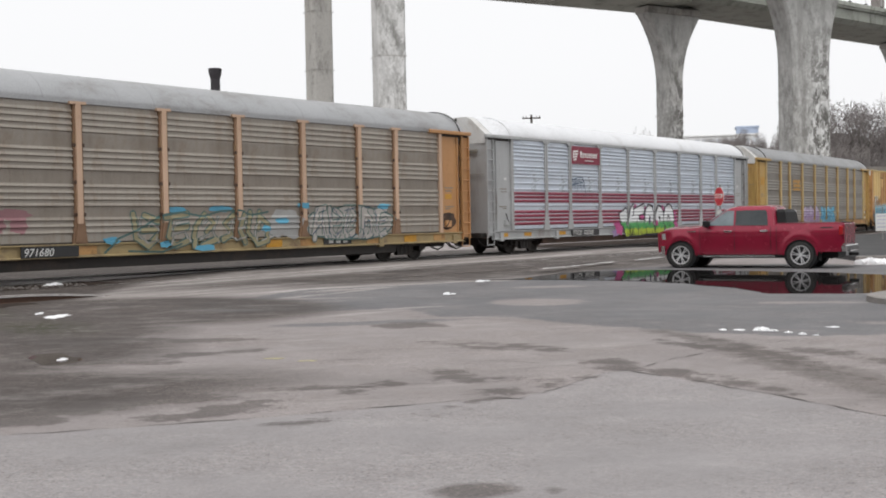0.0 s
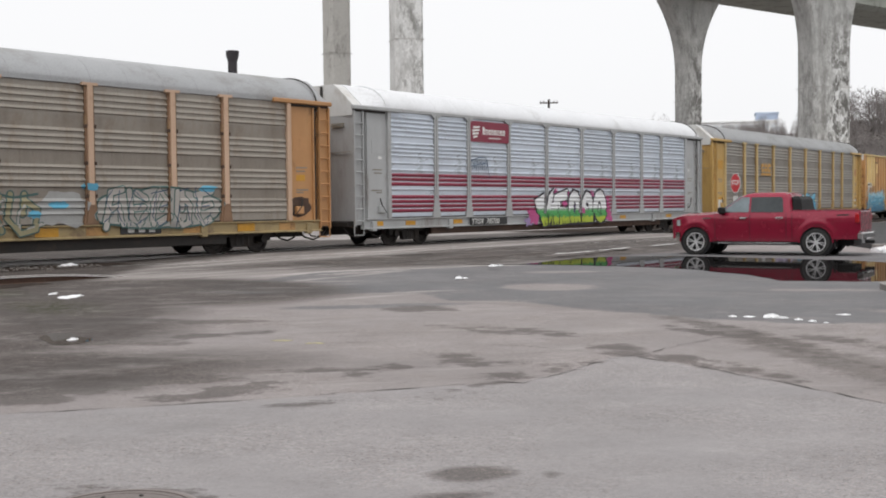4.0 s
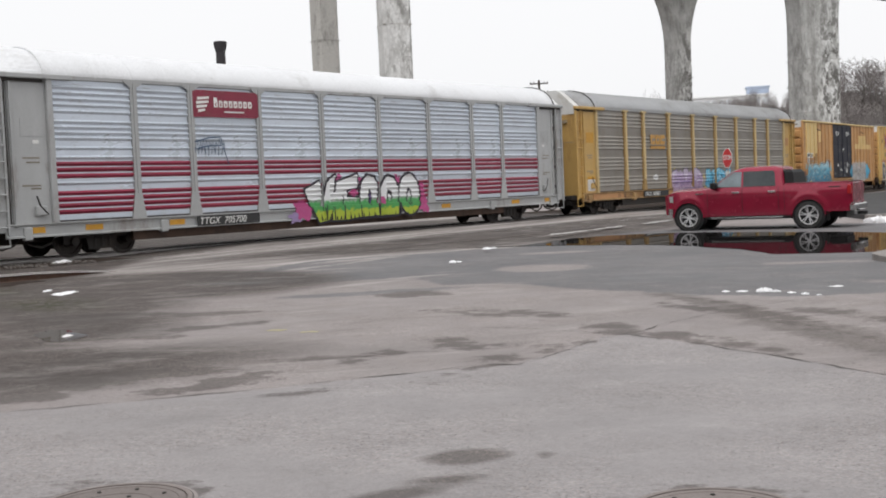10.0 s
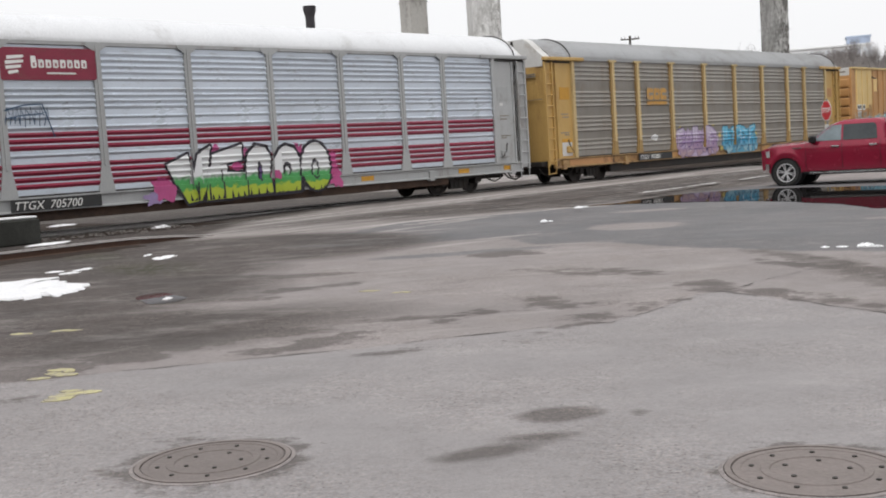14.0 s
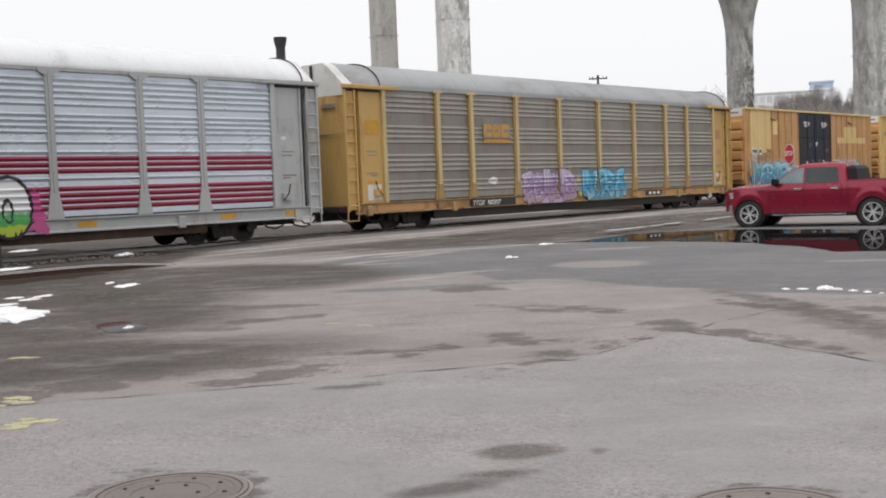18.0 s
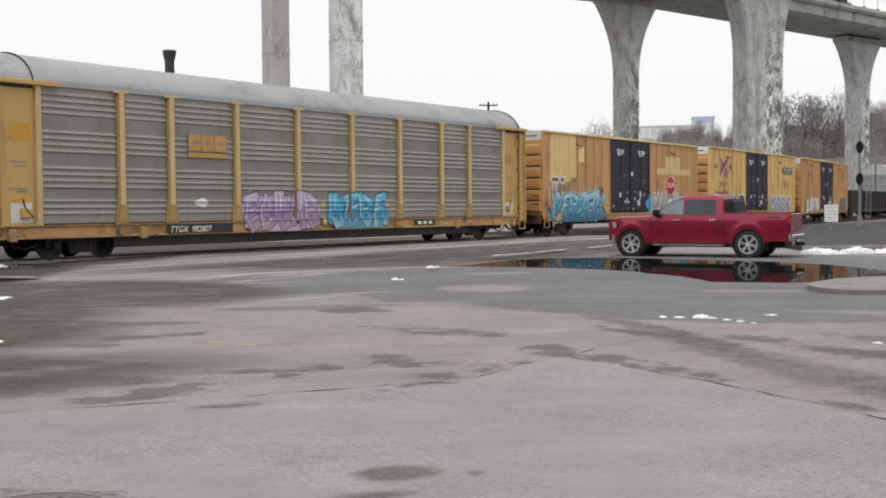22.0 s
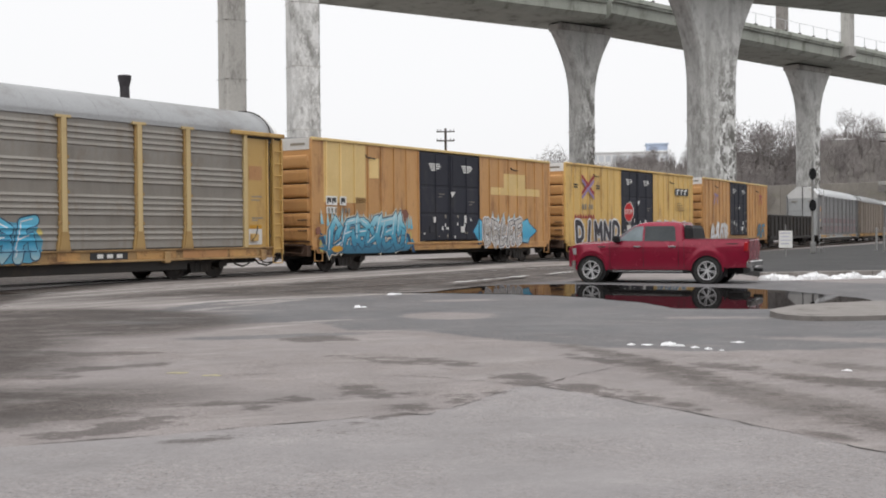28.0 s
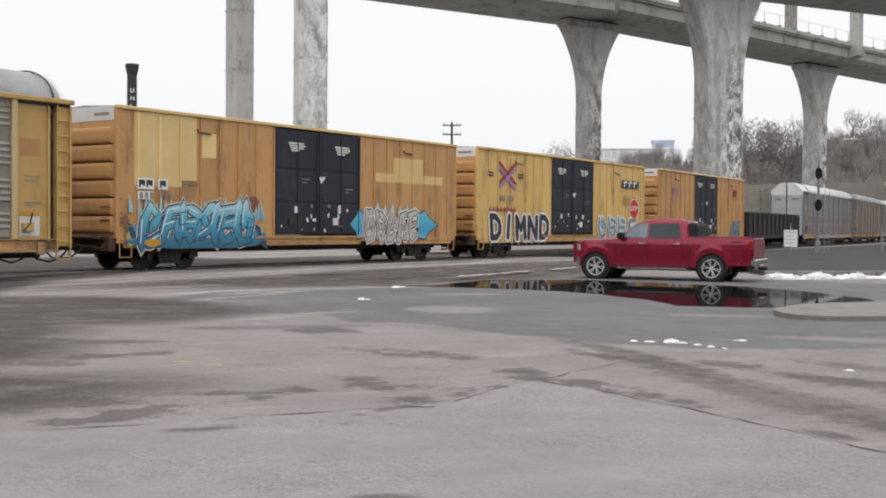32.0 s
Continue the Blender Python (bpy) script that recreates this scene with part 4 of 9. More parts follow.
def running_gear(car, half, ends):
    """Two trucks with side frames, bolster, brake beams and turning wheelsets; couplers, hoses."""
    for c in (-half, half):
        part("bolster", BOLSTER, None, car, m=pose(c, 0, 0))
        part("brake_beam", BRAKE, None, car, m=pose(c, 0, 0))
        for turn in (0, 180):
            part("side_frame", SIDEFRAME, None, car, m=pose(c, 0, 0, 0, 0, turn))
        for a in (-0.89, 0.89):
            ax = part("wheelset", AXLE, None, car, m=pose(c + a, 0, 0.42))
            AXLES.append((ax, c + a))
            for side in (-1, 1):
                part("wheel", WHEEL, None, ax, m=pose(0, side * 0.755, 0, 0, 0, 0 if side > 0 else 180))
    for e in (-1, 1):
        cp = Shape()
        x0, x1 = sorted((e * (ends - 0.4), e * (ends + 0.42)))
        cp.chamfer(x0, x1, -0.1, 0.1, 0.74, 0.96, 0.02)
        cp.chamfer(e * (ends + 0.52) - 0.14, e * (ends + 0.52) + 0.14, -0.19, 0.17, 0.68, 1.02, 0.05)
        part("coupler", cp, rust_steel, car)
        hose = Shape()
        pts = [(e * (ends - 0.1), -0.45, 0.8), (e * (ends + 0.1), -0.42, 0.6), (e * (ends + 0.35), -0.35, 0.42), (e * (ends + 0.66), -0.25, 0.40)]
        part("air_hose", hose.pipe(pts, 0.028), black_steel, car)
        lever = Shape().pipe([(e * (ends - 0.05), -1.4, 0.85), (e * (ends + 0.05), -1.4, 0.7), (e * (ends + 0.1), -0.3, 0.78)], 0.018)
        part("uncoupling_lever", lever, rust_steel, car)


POSTS = (-9.05, -7.0, -4.28, -1.45, 1.45, 4.28, 7.0, 9.05)
OLD_POSTS = (-8.98, -7.10, -4.35, -1.45, 1.45, 4.30, 7.08, 9.08)


def ridged(x0, x1, z0, z1, ridges, depth=0.05, ledge=False):
    """A sheet facing -y at y=0 with pressed horizontal ridges at the given heights (middle, half height)."""
    prof = [(0.0, z0)]
    for zc, hh in ridges:
        if z0 < zc - hh and zc + hh < z1:
            if ledge:
                prof += [(0.0, zc - hh), (-depth, zc + hh * 0.15), (-depth * 0.92, zc + hh * 0.36), (0.0, zc + hh)]
                continue
            prof += [(0.0, zc - hh), (-depth, zc - hh * 0.55), (-depth, zc - hh * 0.25), (-depth * 0.45, zc + hh * 0.5), (0.0, zc + hh)]
    prof += [(0.0, z1), (0.03, z1), (0.03, z0)]
    return Shape().prism_x(prof, x0, x1)


def side_ladder(car, x, side, z0, z1, material, y=1.56, width=0.42):
    lad = part("ladder", Shape().box(x - width / 2 - 0.03, x - width / 2 + 0.03, side * y - 0.04, side * y + 0.04, z0, z1).box(
        x + width / 2 - 0.03, x + width / 2 + 0.03, side * y - 0.04, side * y + 0.04, z0, z1), material, car)
    rung = Shape().tube((-width / 2, 0, 0), (width / 2, 0, 0), 0.022, 0.022, 6).mesh("rung", material)
    k = z0 + 0.2
    while k < z1 - 0.1:
        part("rung", rung, None, lad, m=pose(x, side * (y + 0.03), k))
        k += 0.43


SKINS = {
    "silver": (galv_clean, grey_paint, grey_end, roof_white, grey_paint, white_paint, grey_paint, grey_paint),
    "orange": (galv_warm, orange_paint, orange_paint, roof_grey, sill_tan, roof_grey, pale_orange, rust_edge),
    "yellow": (galv, yellow_paint, yellow_paint, roof_grey, sill_brown, white_paint, pale_yellow, yellow_edge),
    "brown": (brown_sheet, brown_sheet, brown_sheet, roof_grey, sill_brown, roof_grey, brown_sheet, brown_sheet),
    "faded": (faded_sheet, faded_sheet, grey_paint, roof_white, grey_paint, white_paint, faded_sheet, faded_sheet),
}
EAVE, SHEET_FOOT = 4.86, 1.03
RED_LINES = (2.57, 2.41, 2.24, 1.77, 1.60, 1.43, 1.26)
RED_BANDS = ((2.14, 2.66), (1.16, 1.86))
SILVER_RIDGES = [(z, 0.062) for z in (4.66, 4.50, 4.34, 4.18, 3.72, 3.57, 3.42, 3.27)] + [(z, 0.055) for z in (4.0, 3.0, 2.04)] + [(2.74, 0.065)]
SILVER_RIDGES += [(z, 0.061) for z in RED_LINES]
OLD_RIDGES = [(top - 0.175 * k, 0.055) for top, count in ((4.66, 4), (3.60, 4), (2.60, 4), (1.68, 3)) for k in range(count)]
OLD_DEEP, SILVER_DEEP = 0.042, 0.045


def autorack(label, offset, look_kind):
    """An enclosed car carrier: ridged side sheets between posts, arched roof with clipped ends, end doors, ladders, low frame."""
    car = thing("autorack_car", label, "freight car", group="cars of the train")
    sheet, frame_m, end_m, roof_m, sill_m, cap_m, post_m, flange_m = SKINS[look_kind]
    silver = look_kind == "silver"
    posts = POSTS if silver else OLD_POSTS
    zt, zb = EAVE, SHEET_FOOT
    stripe = None
    if silver:
        ridges = [r for r in SILVER_RIDGES if r[0] not in RED_LINES]
        spans = [((zb, zt), sheet)]
    elif look_kind == "faded":
        ridges = list(SILVER_RIDGES)
        stripe = faded_red
        (r0, r1), (r2, r3) = RED_BANDS
        spans = [((r1, zt), sheet), ((r0, r1), stripe), ((r3, r0), sheet), ((r2, r3), stripe), ((zb, r2), sheet)]
    else:
        ridges = list(OLD_RIDGES)
        spans = [((zb, zt), sheet)]
    ridges.sort()
    edges = (-11.7, *posts, 11.7)
    sheets = {}
    for side in (-1, 1):
        for x0, x1 in zip(edges, edges[1:]):
            w = round(x1 - x0, 2)
            for (a, b), m in spans:
                if (w, a) not in sheets:
                    sheets[w, a] = ridged(-w / 2 + 0.06, w / 2 - 0.06, a, b, ridges, SILVER_DEEP if silver else OLD_DEEP, silver).mesh("side_sheet", m)
                part("red_stripe" if m == stripe else "side_sheet", sheets[w, a], None, car, m=pose((x0 + x1) / 2, side * 1.5, 0, 0, 0, 0 if side < 0 else 180))
            for z in RED_LINES if silver else ():
                if w not in sheets:
                    sheets[w] = ridged(-w / 2 + 0.07, w / 2 - 0.07, -0.064, 0.064, [(0.0, 0.061)], SILVER_DEEP, True).mesh("red_ridge", red_paint)
                part("red_ridge", sheets[w], None, car, m=pose((x0 + x1) / 2, side * 1.503, z, 0, 0, 0 if side < 0 else 180))
    # Posts with a cap, flanges and a spread foot.
    post, flange = Shape(), Shape()
    if silver:
        post.plate([(-0.11, zt + 0.06), (-0.11, 1.75), (-0.24, zb - 0.05), (0.24, zb - 0.05), (0.11, 1.75), (0.11, zt + 0.06)], -0.07, 0.0)
        post.box(-0.035, 0.035, -0.11, -0.068, 1.7, zt)
        post.plate([(-0.34, zt + 0.08), (-0.3, zt + 0.0), (-0.11, zt - 0.12), (0.11, zt - 0.12), (0.3, zt + 0.0), (0.34, zt + 0.08)], -0.085, -0.07)
    else:
        post.box(-0.085, 0.085, -0.12, 0.0, 1.55, zt - 0.01)
        post.box(-0.26, 0.26, -0.12, 0.02, zt - 0.02, zt + 0.06)
        flange.plate([(-0.15, zt - 0.03), (-0.15, 1.75), (-0.24, zb - 0.05), (0.24, zb - 0.05), (0.15, 1.75), (0.15, zt - 0.03)], -0.065, 0.0)
        flange.plate([(-0.09, 1.56), (-0.17, zb), (0.17, zb), (0.09, 1.56)], -0.10, -0.064)
    pm = post.mesh("side_post", post_m)
    fm_ = None if silver else flange.mesh("post_flange", flange_m)
    rivet = None if silver else Shape().chamfer(-0.20, 0.20, -0.085, -0.06, -0.05, 0.05, 0.008).mesh("post_bracket", rust_steel if look_kind == "orange" else flange_m)
    for side in (-1, 1):
        for x in posts:
            at = pose(x, side * 1.5, 0, 0, 0, 0 if side < 0 else 180)
            one = part("side_post", pm, None, car, m=at)
            if fm_:
                part("post_flange", fm_, None, one)
                for z in (3.72, 2.70, 1.80):
                    part("post_bracket", rivet, None, one, m=pose(0, 0, z))
        for x in (-11.75, 11.75):
            part("corner_post", Shape().chamfer(x - 0.09, x + 0.09, side * 1.5 - 0.09, side * 1.5 + 0.09, zb - 0.05, zt + 0.1, 0.02), post_m if not silver else frame_m, car)
    # End bays: plate, seam, ladder strip, placards, brake box.
    for side in (-1, 1):
        part("top_rail", Shape().chamfer(-11.7, 11.7, side * 1.5 - 0.06, side * 1.5 + 0.06, zt, zt + 0.12, 0.015), frame_m if silver else roof_m, car)
        for e in (-1, 1):
            span = lambda a, b: sorted((e * a, e * b))
            seam_gap = e * side < 0
            part("end_bay_sheet", Shape().chamfer(*span(11.84, 12.94), side * 1.45 - 0.03, side * 1.45 + 0.03, zb - 0.12, zt, 0.01), frame_m, car)
            part("bay_beam", Shape().chamfer(*span(11.05, 13.68), side * 1.56 - 0.08, side * 1.56 + 0.08, zt - 0.02, zt + 0.12, 0.02), frame_m, car)
            # Black strip added as the shadow that the beam casts on the bay.
            part("beam_shadow_lip", Shape().chamfer(*span(11.9, 13.6), side * 1.5 - 0.03, side * 1.5 + 0.03, zt - 0.10, zt - 0.02, 0.01), black_steel, car)
            part("door_post", Shape().chamfer(*span(12.84, 12.92), side * 1.5 - 0.04, side * 1.5 + 0.04, zb - 0.12, zt - 0.1, 0.01), frame_m, car)
            part("ladder_back", Shape().chamfer(*span(13.12, 13.60), side * 1.49 - 0.015, side * 1.49 + 0.015, 0.78, zt - 0.04, 0.006), frame_m, car)
            side_ladder(car, e * 13.36, side, 0.72, zt - 0.06, frame_m, 1.54, 0.44)
            part("door_edge_gap", Shape().box(*span(12.95, 13.10), side * 1.40 - 0.02, side * 1.40 + 0.02, 0.85, zt + 0.1), black_steel if seam_gap else frame_m, car)
            if seam_gap:
                for z in (1.3, 2.15, 3.0, 3.85, 4.5):
                    part("door_hinge", Shape().chamfer(*span(12.90, 13.0), side * 1.5 - 0.035, side * 1.5 + 0.035, z, z + 0.16, 0.01), black_steel, car)
            placard_m = orange_paint if not silver else grey_paint
            part("placard", Shape().box(*span(11.98, 12.62), side * 1.484 - 0.006, side * 1.484 + 0.006, 3.32, 3.80), amber if look_kind == "yellow" and not seam_gap else placard_m, car)
            for k, (z, long) in enumerate(((2.72, 0.5), (2.60, 0.4), (1.98, 0.55), (1.9, 0.3))):
                part("stencil", Shape().box(*span(12.1, 12.1 + long), side * 1.484 - 0.004, side * 1.484 + 0.004, z, z + 0.045), stencil_grey, car)
            if look_kind == "yellow":
                part("paint_patch", Shape().box(*span(11.95, 12.6), side * 1.484 - 0.005, side * 1.484 + 0.005, 1.08, 1.62), white_paint, car, "white repainted patch")
                part("paint_patch", Shape().box(*span(11.98, 12.58), side * 1.486 - 0.005, side * 1.486 + 0.005, 1.63, 1.76), amber, car)
            elif silver:
                part("reflector", Shape().box(*span(12.1, 12.28), side * 1.486 - 0.004, side * 1.486 + 0.004, 3.12, 3.22), white_mark, car)
            else:
                part("rust_stain", Shape().plate(blot(e * 12.25, 1.45, 0.52, 0.32, 3), side * 1.486 - 0.004, side * 1.486 + 0.004), rust_steel, car, "rust stain round the brake gear")
                part("stencil", Shape().box(*span(12.1, 12.5), side * 1.486 - 0.004, side * 1.486 + 0.004, 2.3, 2.5), amber, car)
            part("brake_box", Shape().chamfer(*span(12.02, 12.34), side * 1.54 - 0.07, side * 1.54 + 0.07, 1.2, 1.46, 0.02), frame_m, car)
            part("brake_lever", Shape().pipe([(e * 12.3, side * 1.58, 1.72), (e * 12.22, side * 1.6, 1.45), (e * 12.0, side * 1.6, 1.22)], 0.025, 6), black_steel, car)
    # End doors, two leaves, with a clipped hood of the roof over them.
    ends = 13.6
    for e in (-1, 1):
        for leaf in (-1, 1):
            rings = [[(e * (ends - 0.16 + 0.16 * math.cos(1.25 * u)), leaf * (0.02 + 1.40 * u), z) for u in (0, 0.25, 0.5, 0.75, 0.9, 1.0)] + [(e * (ends - 0.5), leaf * 1.42, z), (e * (ends - 0.5), leaf * 0.02, z)]
                     for z in (0.92, 4.64)]
            door = part("end_door", Shape().loft(rings), end_m, car, smooth=True)
            part("door_seam", Shape().box(e * ends - 0.03, e * ends + 0.006, leaf * 0.72 - 0.68, leaf * 0.72 + 0.62, 3.34, 3.36), stencil_grey, door)
            for z in (4.32, 4.24):
                part("stencil", Shape().box(e * ends - 0.06, e * (ends - 0.02) + 0.012 * e, leaf * 0.8 - 0.3, leaf * 0.8 + 0.3, z, z + 0.05), stencil_grey, door)
        part("door_seam", Shape().box(e * ends - 0.05, e * ends + 0.012, -0.035, 0.035, 0.92, 5.72), black_steel, car)
        part("door_gap", Shape().box(e * 13.0 - 0.02, e * 13.0 + 0.02, -1.43, 1.43, 0.9, zt - 0.02), black_steel, car)
        part("end_platform", Shape().chamfer(e * 13.5 - 0.3, e * 13.5 + 0.3, -1.35, 1.35, 0.72, 0.9, 0.02), black_steel, car)
    # Roof: an arch in long sheets with cross seams, running into the clipped hood.
    ys = [1.56 * math.sin(math.pi * (i / 18 - 0.5)) for i in range(19)]
    arch = lambda y, d: zt + 0.11 + 0.86 * max(1 - abs(y / 1.56) ** 2.3, 0) ** 0.62 - d
    clip = lambda y: min(5.80, 5.04 + (1.52 - abs(y)) * 0.86)

    def roof_ring(x, drop=0.0, k=1.0, mix=0.0):
        top = [(1 - mix) * arch(y, drop) + mix * (clip(y) - drop) for y in ys]
        return [(x, y * k, z) for y, z in zip(ys, top)] + [(x, y * k * 0.985, z - 0.05) for y, z in reversed(list(zip(ys, top)))]

    part("roof", Shape().loft([roof_ring(-11.9), roof_ring(12.35)]), roof_m, car, smooth=True)
    part("roof_end", Shape().loft([roof_ring(-11.902, 0.004, 0.998), roof_ring(-12.5, 0.01, 0.99, 0.6), roof_ring(-13.15, 0.01, 0.985, 1.0)]), roof_m, car)
    part("roof_end", Shape().loft([roof_ring(12.352, 0.004, 0.998), roof_ring(12.9, 0.01, 0.995, 0.2), roof_ring(13.25, 0.014, 0.985, 0.4)]), roof_m, car, smooth=True)
    for e in (-1, 1):
        rim = [(y * 0.965, clip(y) - 0.02) for y in ys] + [(1.44, 4.642), (-1.44, 4.642)]
        part("end_hood", Shape().loft([[(e * 13.12, y, z) for y, z in rim], [(e * 13.56, y * 0.99, z - 0.01) for y, z in rim]]), cap_m, car, "plain clipped hood over the end doors")
        part("hood_corner", Shape().loft([[(e * 13.1, s_ * 1.5, 4.98), (e * 13.1, s_ * 1.1, 5.36), (e * 13.1, s_ * 1.3, 5.0)] for s_ in (-1.0,)] + [[(e * 13.3, -1.5, 4.98), (e * 13.3, -1.3, 5.14), (e * 13.3, -1.3, 5.0)]]), black_steel, car)
        part("roof_hoop", Shape().pipe([((-11.9 if e < 0 else 13.0), y, arch(y, -0.02)) for y in ys], 0.024, 5), (black_steel if not silver else roof_white) if e < 0 else black_steel, car)
    seam = Shape().loft([[(-0.02, y, arch(y, -0.003)) for y in ys] + [(-0.02, y, arch(y, 0.03)) for y in reversed(ys)],
                         [(0.02, y, arch(y, -0.003)) for y in ys] + [(0.02, y, arch(y, 0.03)) for y in reversed(ys)]]).mesh("roof_seam", roof_m, True)
    for k in range(20):
        part("roof_seam", seam, None, car, m=pose(-11.5 + k * 1.22, 0, 0))
    # Frame.
    part("deck", Shape().chamfer(-13.3, 13.3, -1.4, 1.4, 0.9, 1.0, 0.02), black_steel, car)
    part("centre_sill", Shape().chamfer(-13.5, 13.5, -0.3, 0.3, 0.42, 0.95, 0.03), black_steel, car)
    for side in (-1, 1):
        part("side_sill", Shape().prism_x([(side * 1.45, 0.62), (side * 1.57, 0.62), (side * 1.57, 0.66), (side * 1.5, 0.68), (side * 1.5, 0.94), (side * 1.57, 0.96), (side * 1.57, 1.0), (side * 1.45, 1.0)], -13.2, 13.2), sill_m, car)
        part("sheet_gap", Shape().box(-11.6, 11.6, side * 1.515 - 0.01, side * 1.515 + 0.01, 1.002, 1.045), black_steel, car)
        part("lower_sill", Shape().chamfer(-9.2, 9.2, side * 1.32 - 0.07, side * 1.32 + 0.07, 0.36 if silver else 0.30, 0.64, 0.02), rust_steel if silver else black_steel, car)
        if silver:
            for x in (-12.35, -10.55, -7.7, -2.6, 1.9, 5.2, 9.9, 12.4):
                part("reflector", Shape().box(x - 0.28, x + 0.28, side * 1.505 - 0.006, side * 1.505 + 0.006, 0.73, 0.89), amber, car)
        else:
            for k, (x0, x1) in enumerate(((-12.2, -9.2), (-9.05, -6.9), (-4.6, -3.7), (2.6, 3.3), (4.1, 4.9), (7.0, 8.6), (8.9, 10.9), (11.0, 12.3))):
                if look_kind == "orange":
                    x0, x1 = (x0 + x1) / 2 - 0.35, (x0 + x1) / 2 + 0.35
                part("sill_plate", Shape().box(x0, x1, side * 1.506 - 0.008, side * 1.506 + 0.008, 0.69, 0.93), sill_patch if k % 3 else orange_paint if look_kind == "yellow" else amber, car)
            part("sill_board", Shape().box(5.25, 6.65, side * 1.506 - 0.010, side * 1.506 + 0.010, 0.70, 0.92), black_mark, car)
            for k in range(3):
                part("text_bar", Shape().box(5.5 + k * 0.36, 5.72 + k * 0.36, side * 1.517 - 0.004, side * 1.517 + 0.004, 0.75, 0.87), white_mark, car)
        for x in (-12.6, -8.2, 8.2, 12.6):
            part("jacking_pad", Shape().chamfer(x - 0.12, x + 0.12, side * 1.5 - 0.09, side * 1.5 + 0.09, 0.55, 0.9, 0.02), sill_m, car)
        for e in (-1, 1):
            st = Shape().pipe([(e * 13.12, side * 1.52, 0.75), (e * 13.12, side * 1.52, 0.42), (e * 13.6, side * 1.52, 0.42), (e * 13.6, side * 1.52, 0.75)], 0.025, 5)
            part("step", st, frame_m, car)
    for x0, x1, x2 in ((11.35, 12.45, 13.75), (-13.75, -12.6, -11.5)):
        for a, b in ((x0, x1), (x1, x2)):
            part("air_hose", Shape().pipe([(a, -1.15, 0.66), (a + (b - a) * 0.2, -1.2, 0.42), (a + (b - a) * 0.5, -1.22, 0.33), (a + (b - a) * 0.8, -1.2, 0.43), (b, -1.15, 0.64)], 0.03, 6), black_steel, car)
    running_gear(car, 10.06, 13.5)
    ROLLING.append((car, offset, 10.06))
    return car


def number_board(car, x, z, w, h, text, size):
    part("number_board", Shape().box(x - w / 2, x + w / 2, -1.592, -1.575, z - h / 2, z + h / 2), black_mark, car, "black board with white figures")
    lettering("lettering", text, size, white_mark, car, pose(x - w / 2 + 0.06, -1.593, z - size * 0.36, 90, 0, 0), "white stencilled lettering", lean=0.25)


def boxcar(label, offset, body, end_m, length=18.4, zt=4.8, patches=()):
    """A high box car: sheets between ribs, two plug doors, corrugated ends, low roof, ladders."""
    car = thing("box_car", label, "freight car", group="cars of the train")
    L = length / 2
    zb = 1.0
    d0, d1 = DOOR
    rnd_ = random.Random(int(offset))
    ribs = set()
    for side in (-1, 1):
        # Side sheets between slim ribs, spaced out from the doors.
        for start, stop, way in ((d0, -L, -1), (d1, L, 1)):
            xs = [start]
            while abs(stop - xs[-1]) > 1.1:
                xs.append(xs[-1] + way * 0.87)
            xs.append(stop)
            ribs |= {round(x, 3) for x in xs[1:-1]}
            for k, (p, q) in enumerate(zip(xs, xs[1:])):
                x0, x1 = sorted((p, q))
                part("side_sheet", Shape().chamfer(x0 + 0.008, x1 - 0.008, side * 1.47 - 0.02, side * 1.47 + 0.02, zb, zt - 0.06, 0.006), body, car)
                part("rib", Shape().plate([(p - 0.035, zb), (p + 0.035, zb), (p + 0.035, zt - 0.08), (p - 0.035, zt - 0.08)], side * 1.5 - 0.035, side * 1.5 + 0.035), body, car)
            part("corner_post", Shape().chamfer(stop - 0.06, stop + 0.06, side * 1.47 - 0.06, side * 1.47 + 0.06, zb, zt, 0.015), body, car)
        # Plug doors: three pressed rows, bars, hardware, worn white marks.
        wd = (d1 - d0) / 2
        rows = ((zb + 0.16, 2.20), (2.30, 3.38), (3.48, zt - 0.16))
        for k in range(2):
            x0 = d0 + k * wd
            leaf = part("plug_door", Shape().chamfer(x0 + 0.02, x0 + wd - 0.02, side * 1.47 - 0.05, side * 1.47 + 0.05, zb + 0.10, zt - 0.1, 0.02), door_black, car, "dark blue-black plug door")
            for z0, z1 in rows:
                part("door_panel", Shape().chamfer(x0 + 0.14, x0 + wd - 0.14, side * 1.52 - 0.02, side * 1.52 + 0.02, z0, z1, 0.02), door_black, leaf)
            for x in (x0 + wd * 0.5, x0 + wd * 0.93):
                part("locking_bar", Shape().tube((x, side * 1.56, zb + 0.1), (x, side * 1.56, zt - 0.16), 0.018, 0.018, 6), door_black, leaf)
            part("latch", Shape().chamfer(x0 + wd * 0.42, x0 + wd * 0.48, side * 1.57 - 0.02, side * 1.57 + 0.02, 1.88, 2.12, 0.008), white_paint, leaf)
            part("latch", Shape().chamfer(x0 + wd * 0.30, x0 + wd * 0.42, side * 1.57 - 0.02, side * 1.57 + 0.02, 1.45, 1.72, 0.008), white_paint if k else door_black, leaf)
            for q in range(4):
                a = x0 + wd * (0.30 + 0.05 * k) + 0.05 * q
                part("stencil", Shape().box(a, a + (0.82, 0.86, 0.70, 0.44)[q], side * 1.544 - 0.004, side * 1.544 + 0.004, zt - 0.62 - q * 0.085, zt - 0.565 - q * 0.085), white_mark, leaf)
            for q in range(2):
                part("stencil", Shape().box(x0 + wd * 0.6, x0 + wd * 0.6 + 0.45 - 0.2 * q, side * 1.544 - 0.004, side * 1.544 + 0.004, 2.80 - q * 0.12 + 0.3 * (1 - k), 2.83 - q * 0.12 + 0.3 * (1 - k)), stencil_grey, leaf)
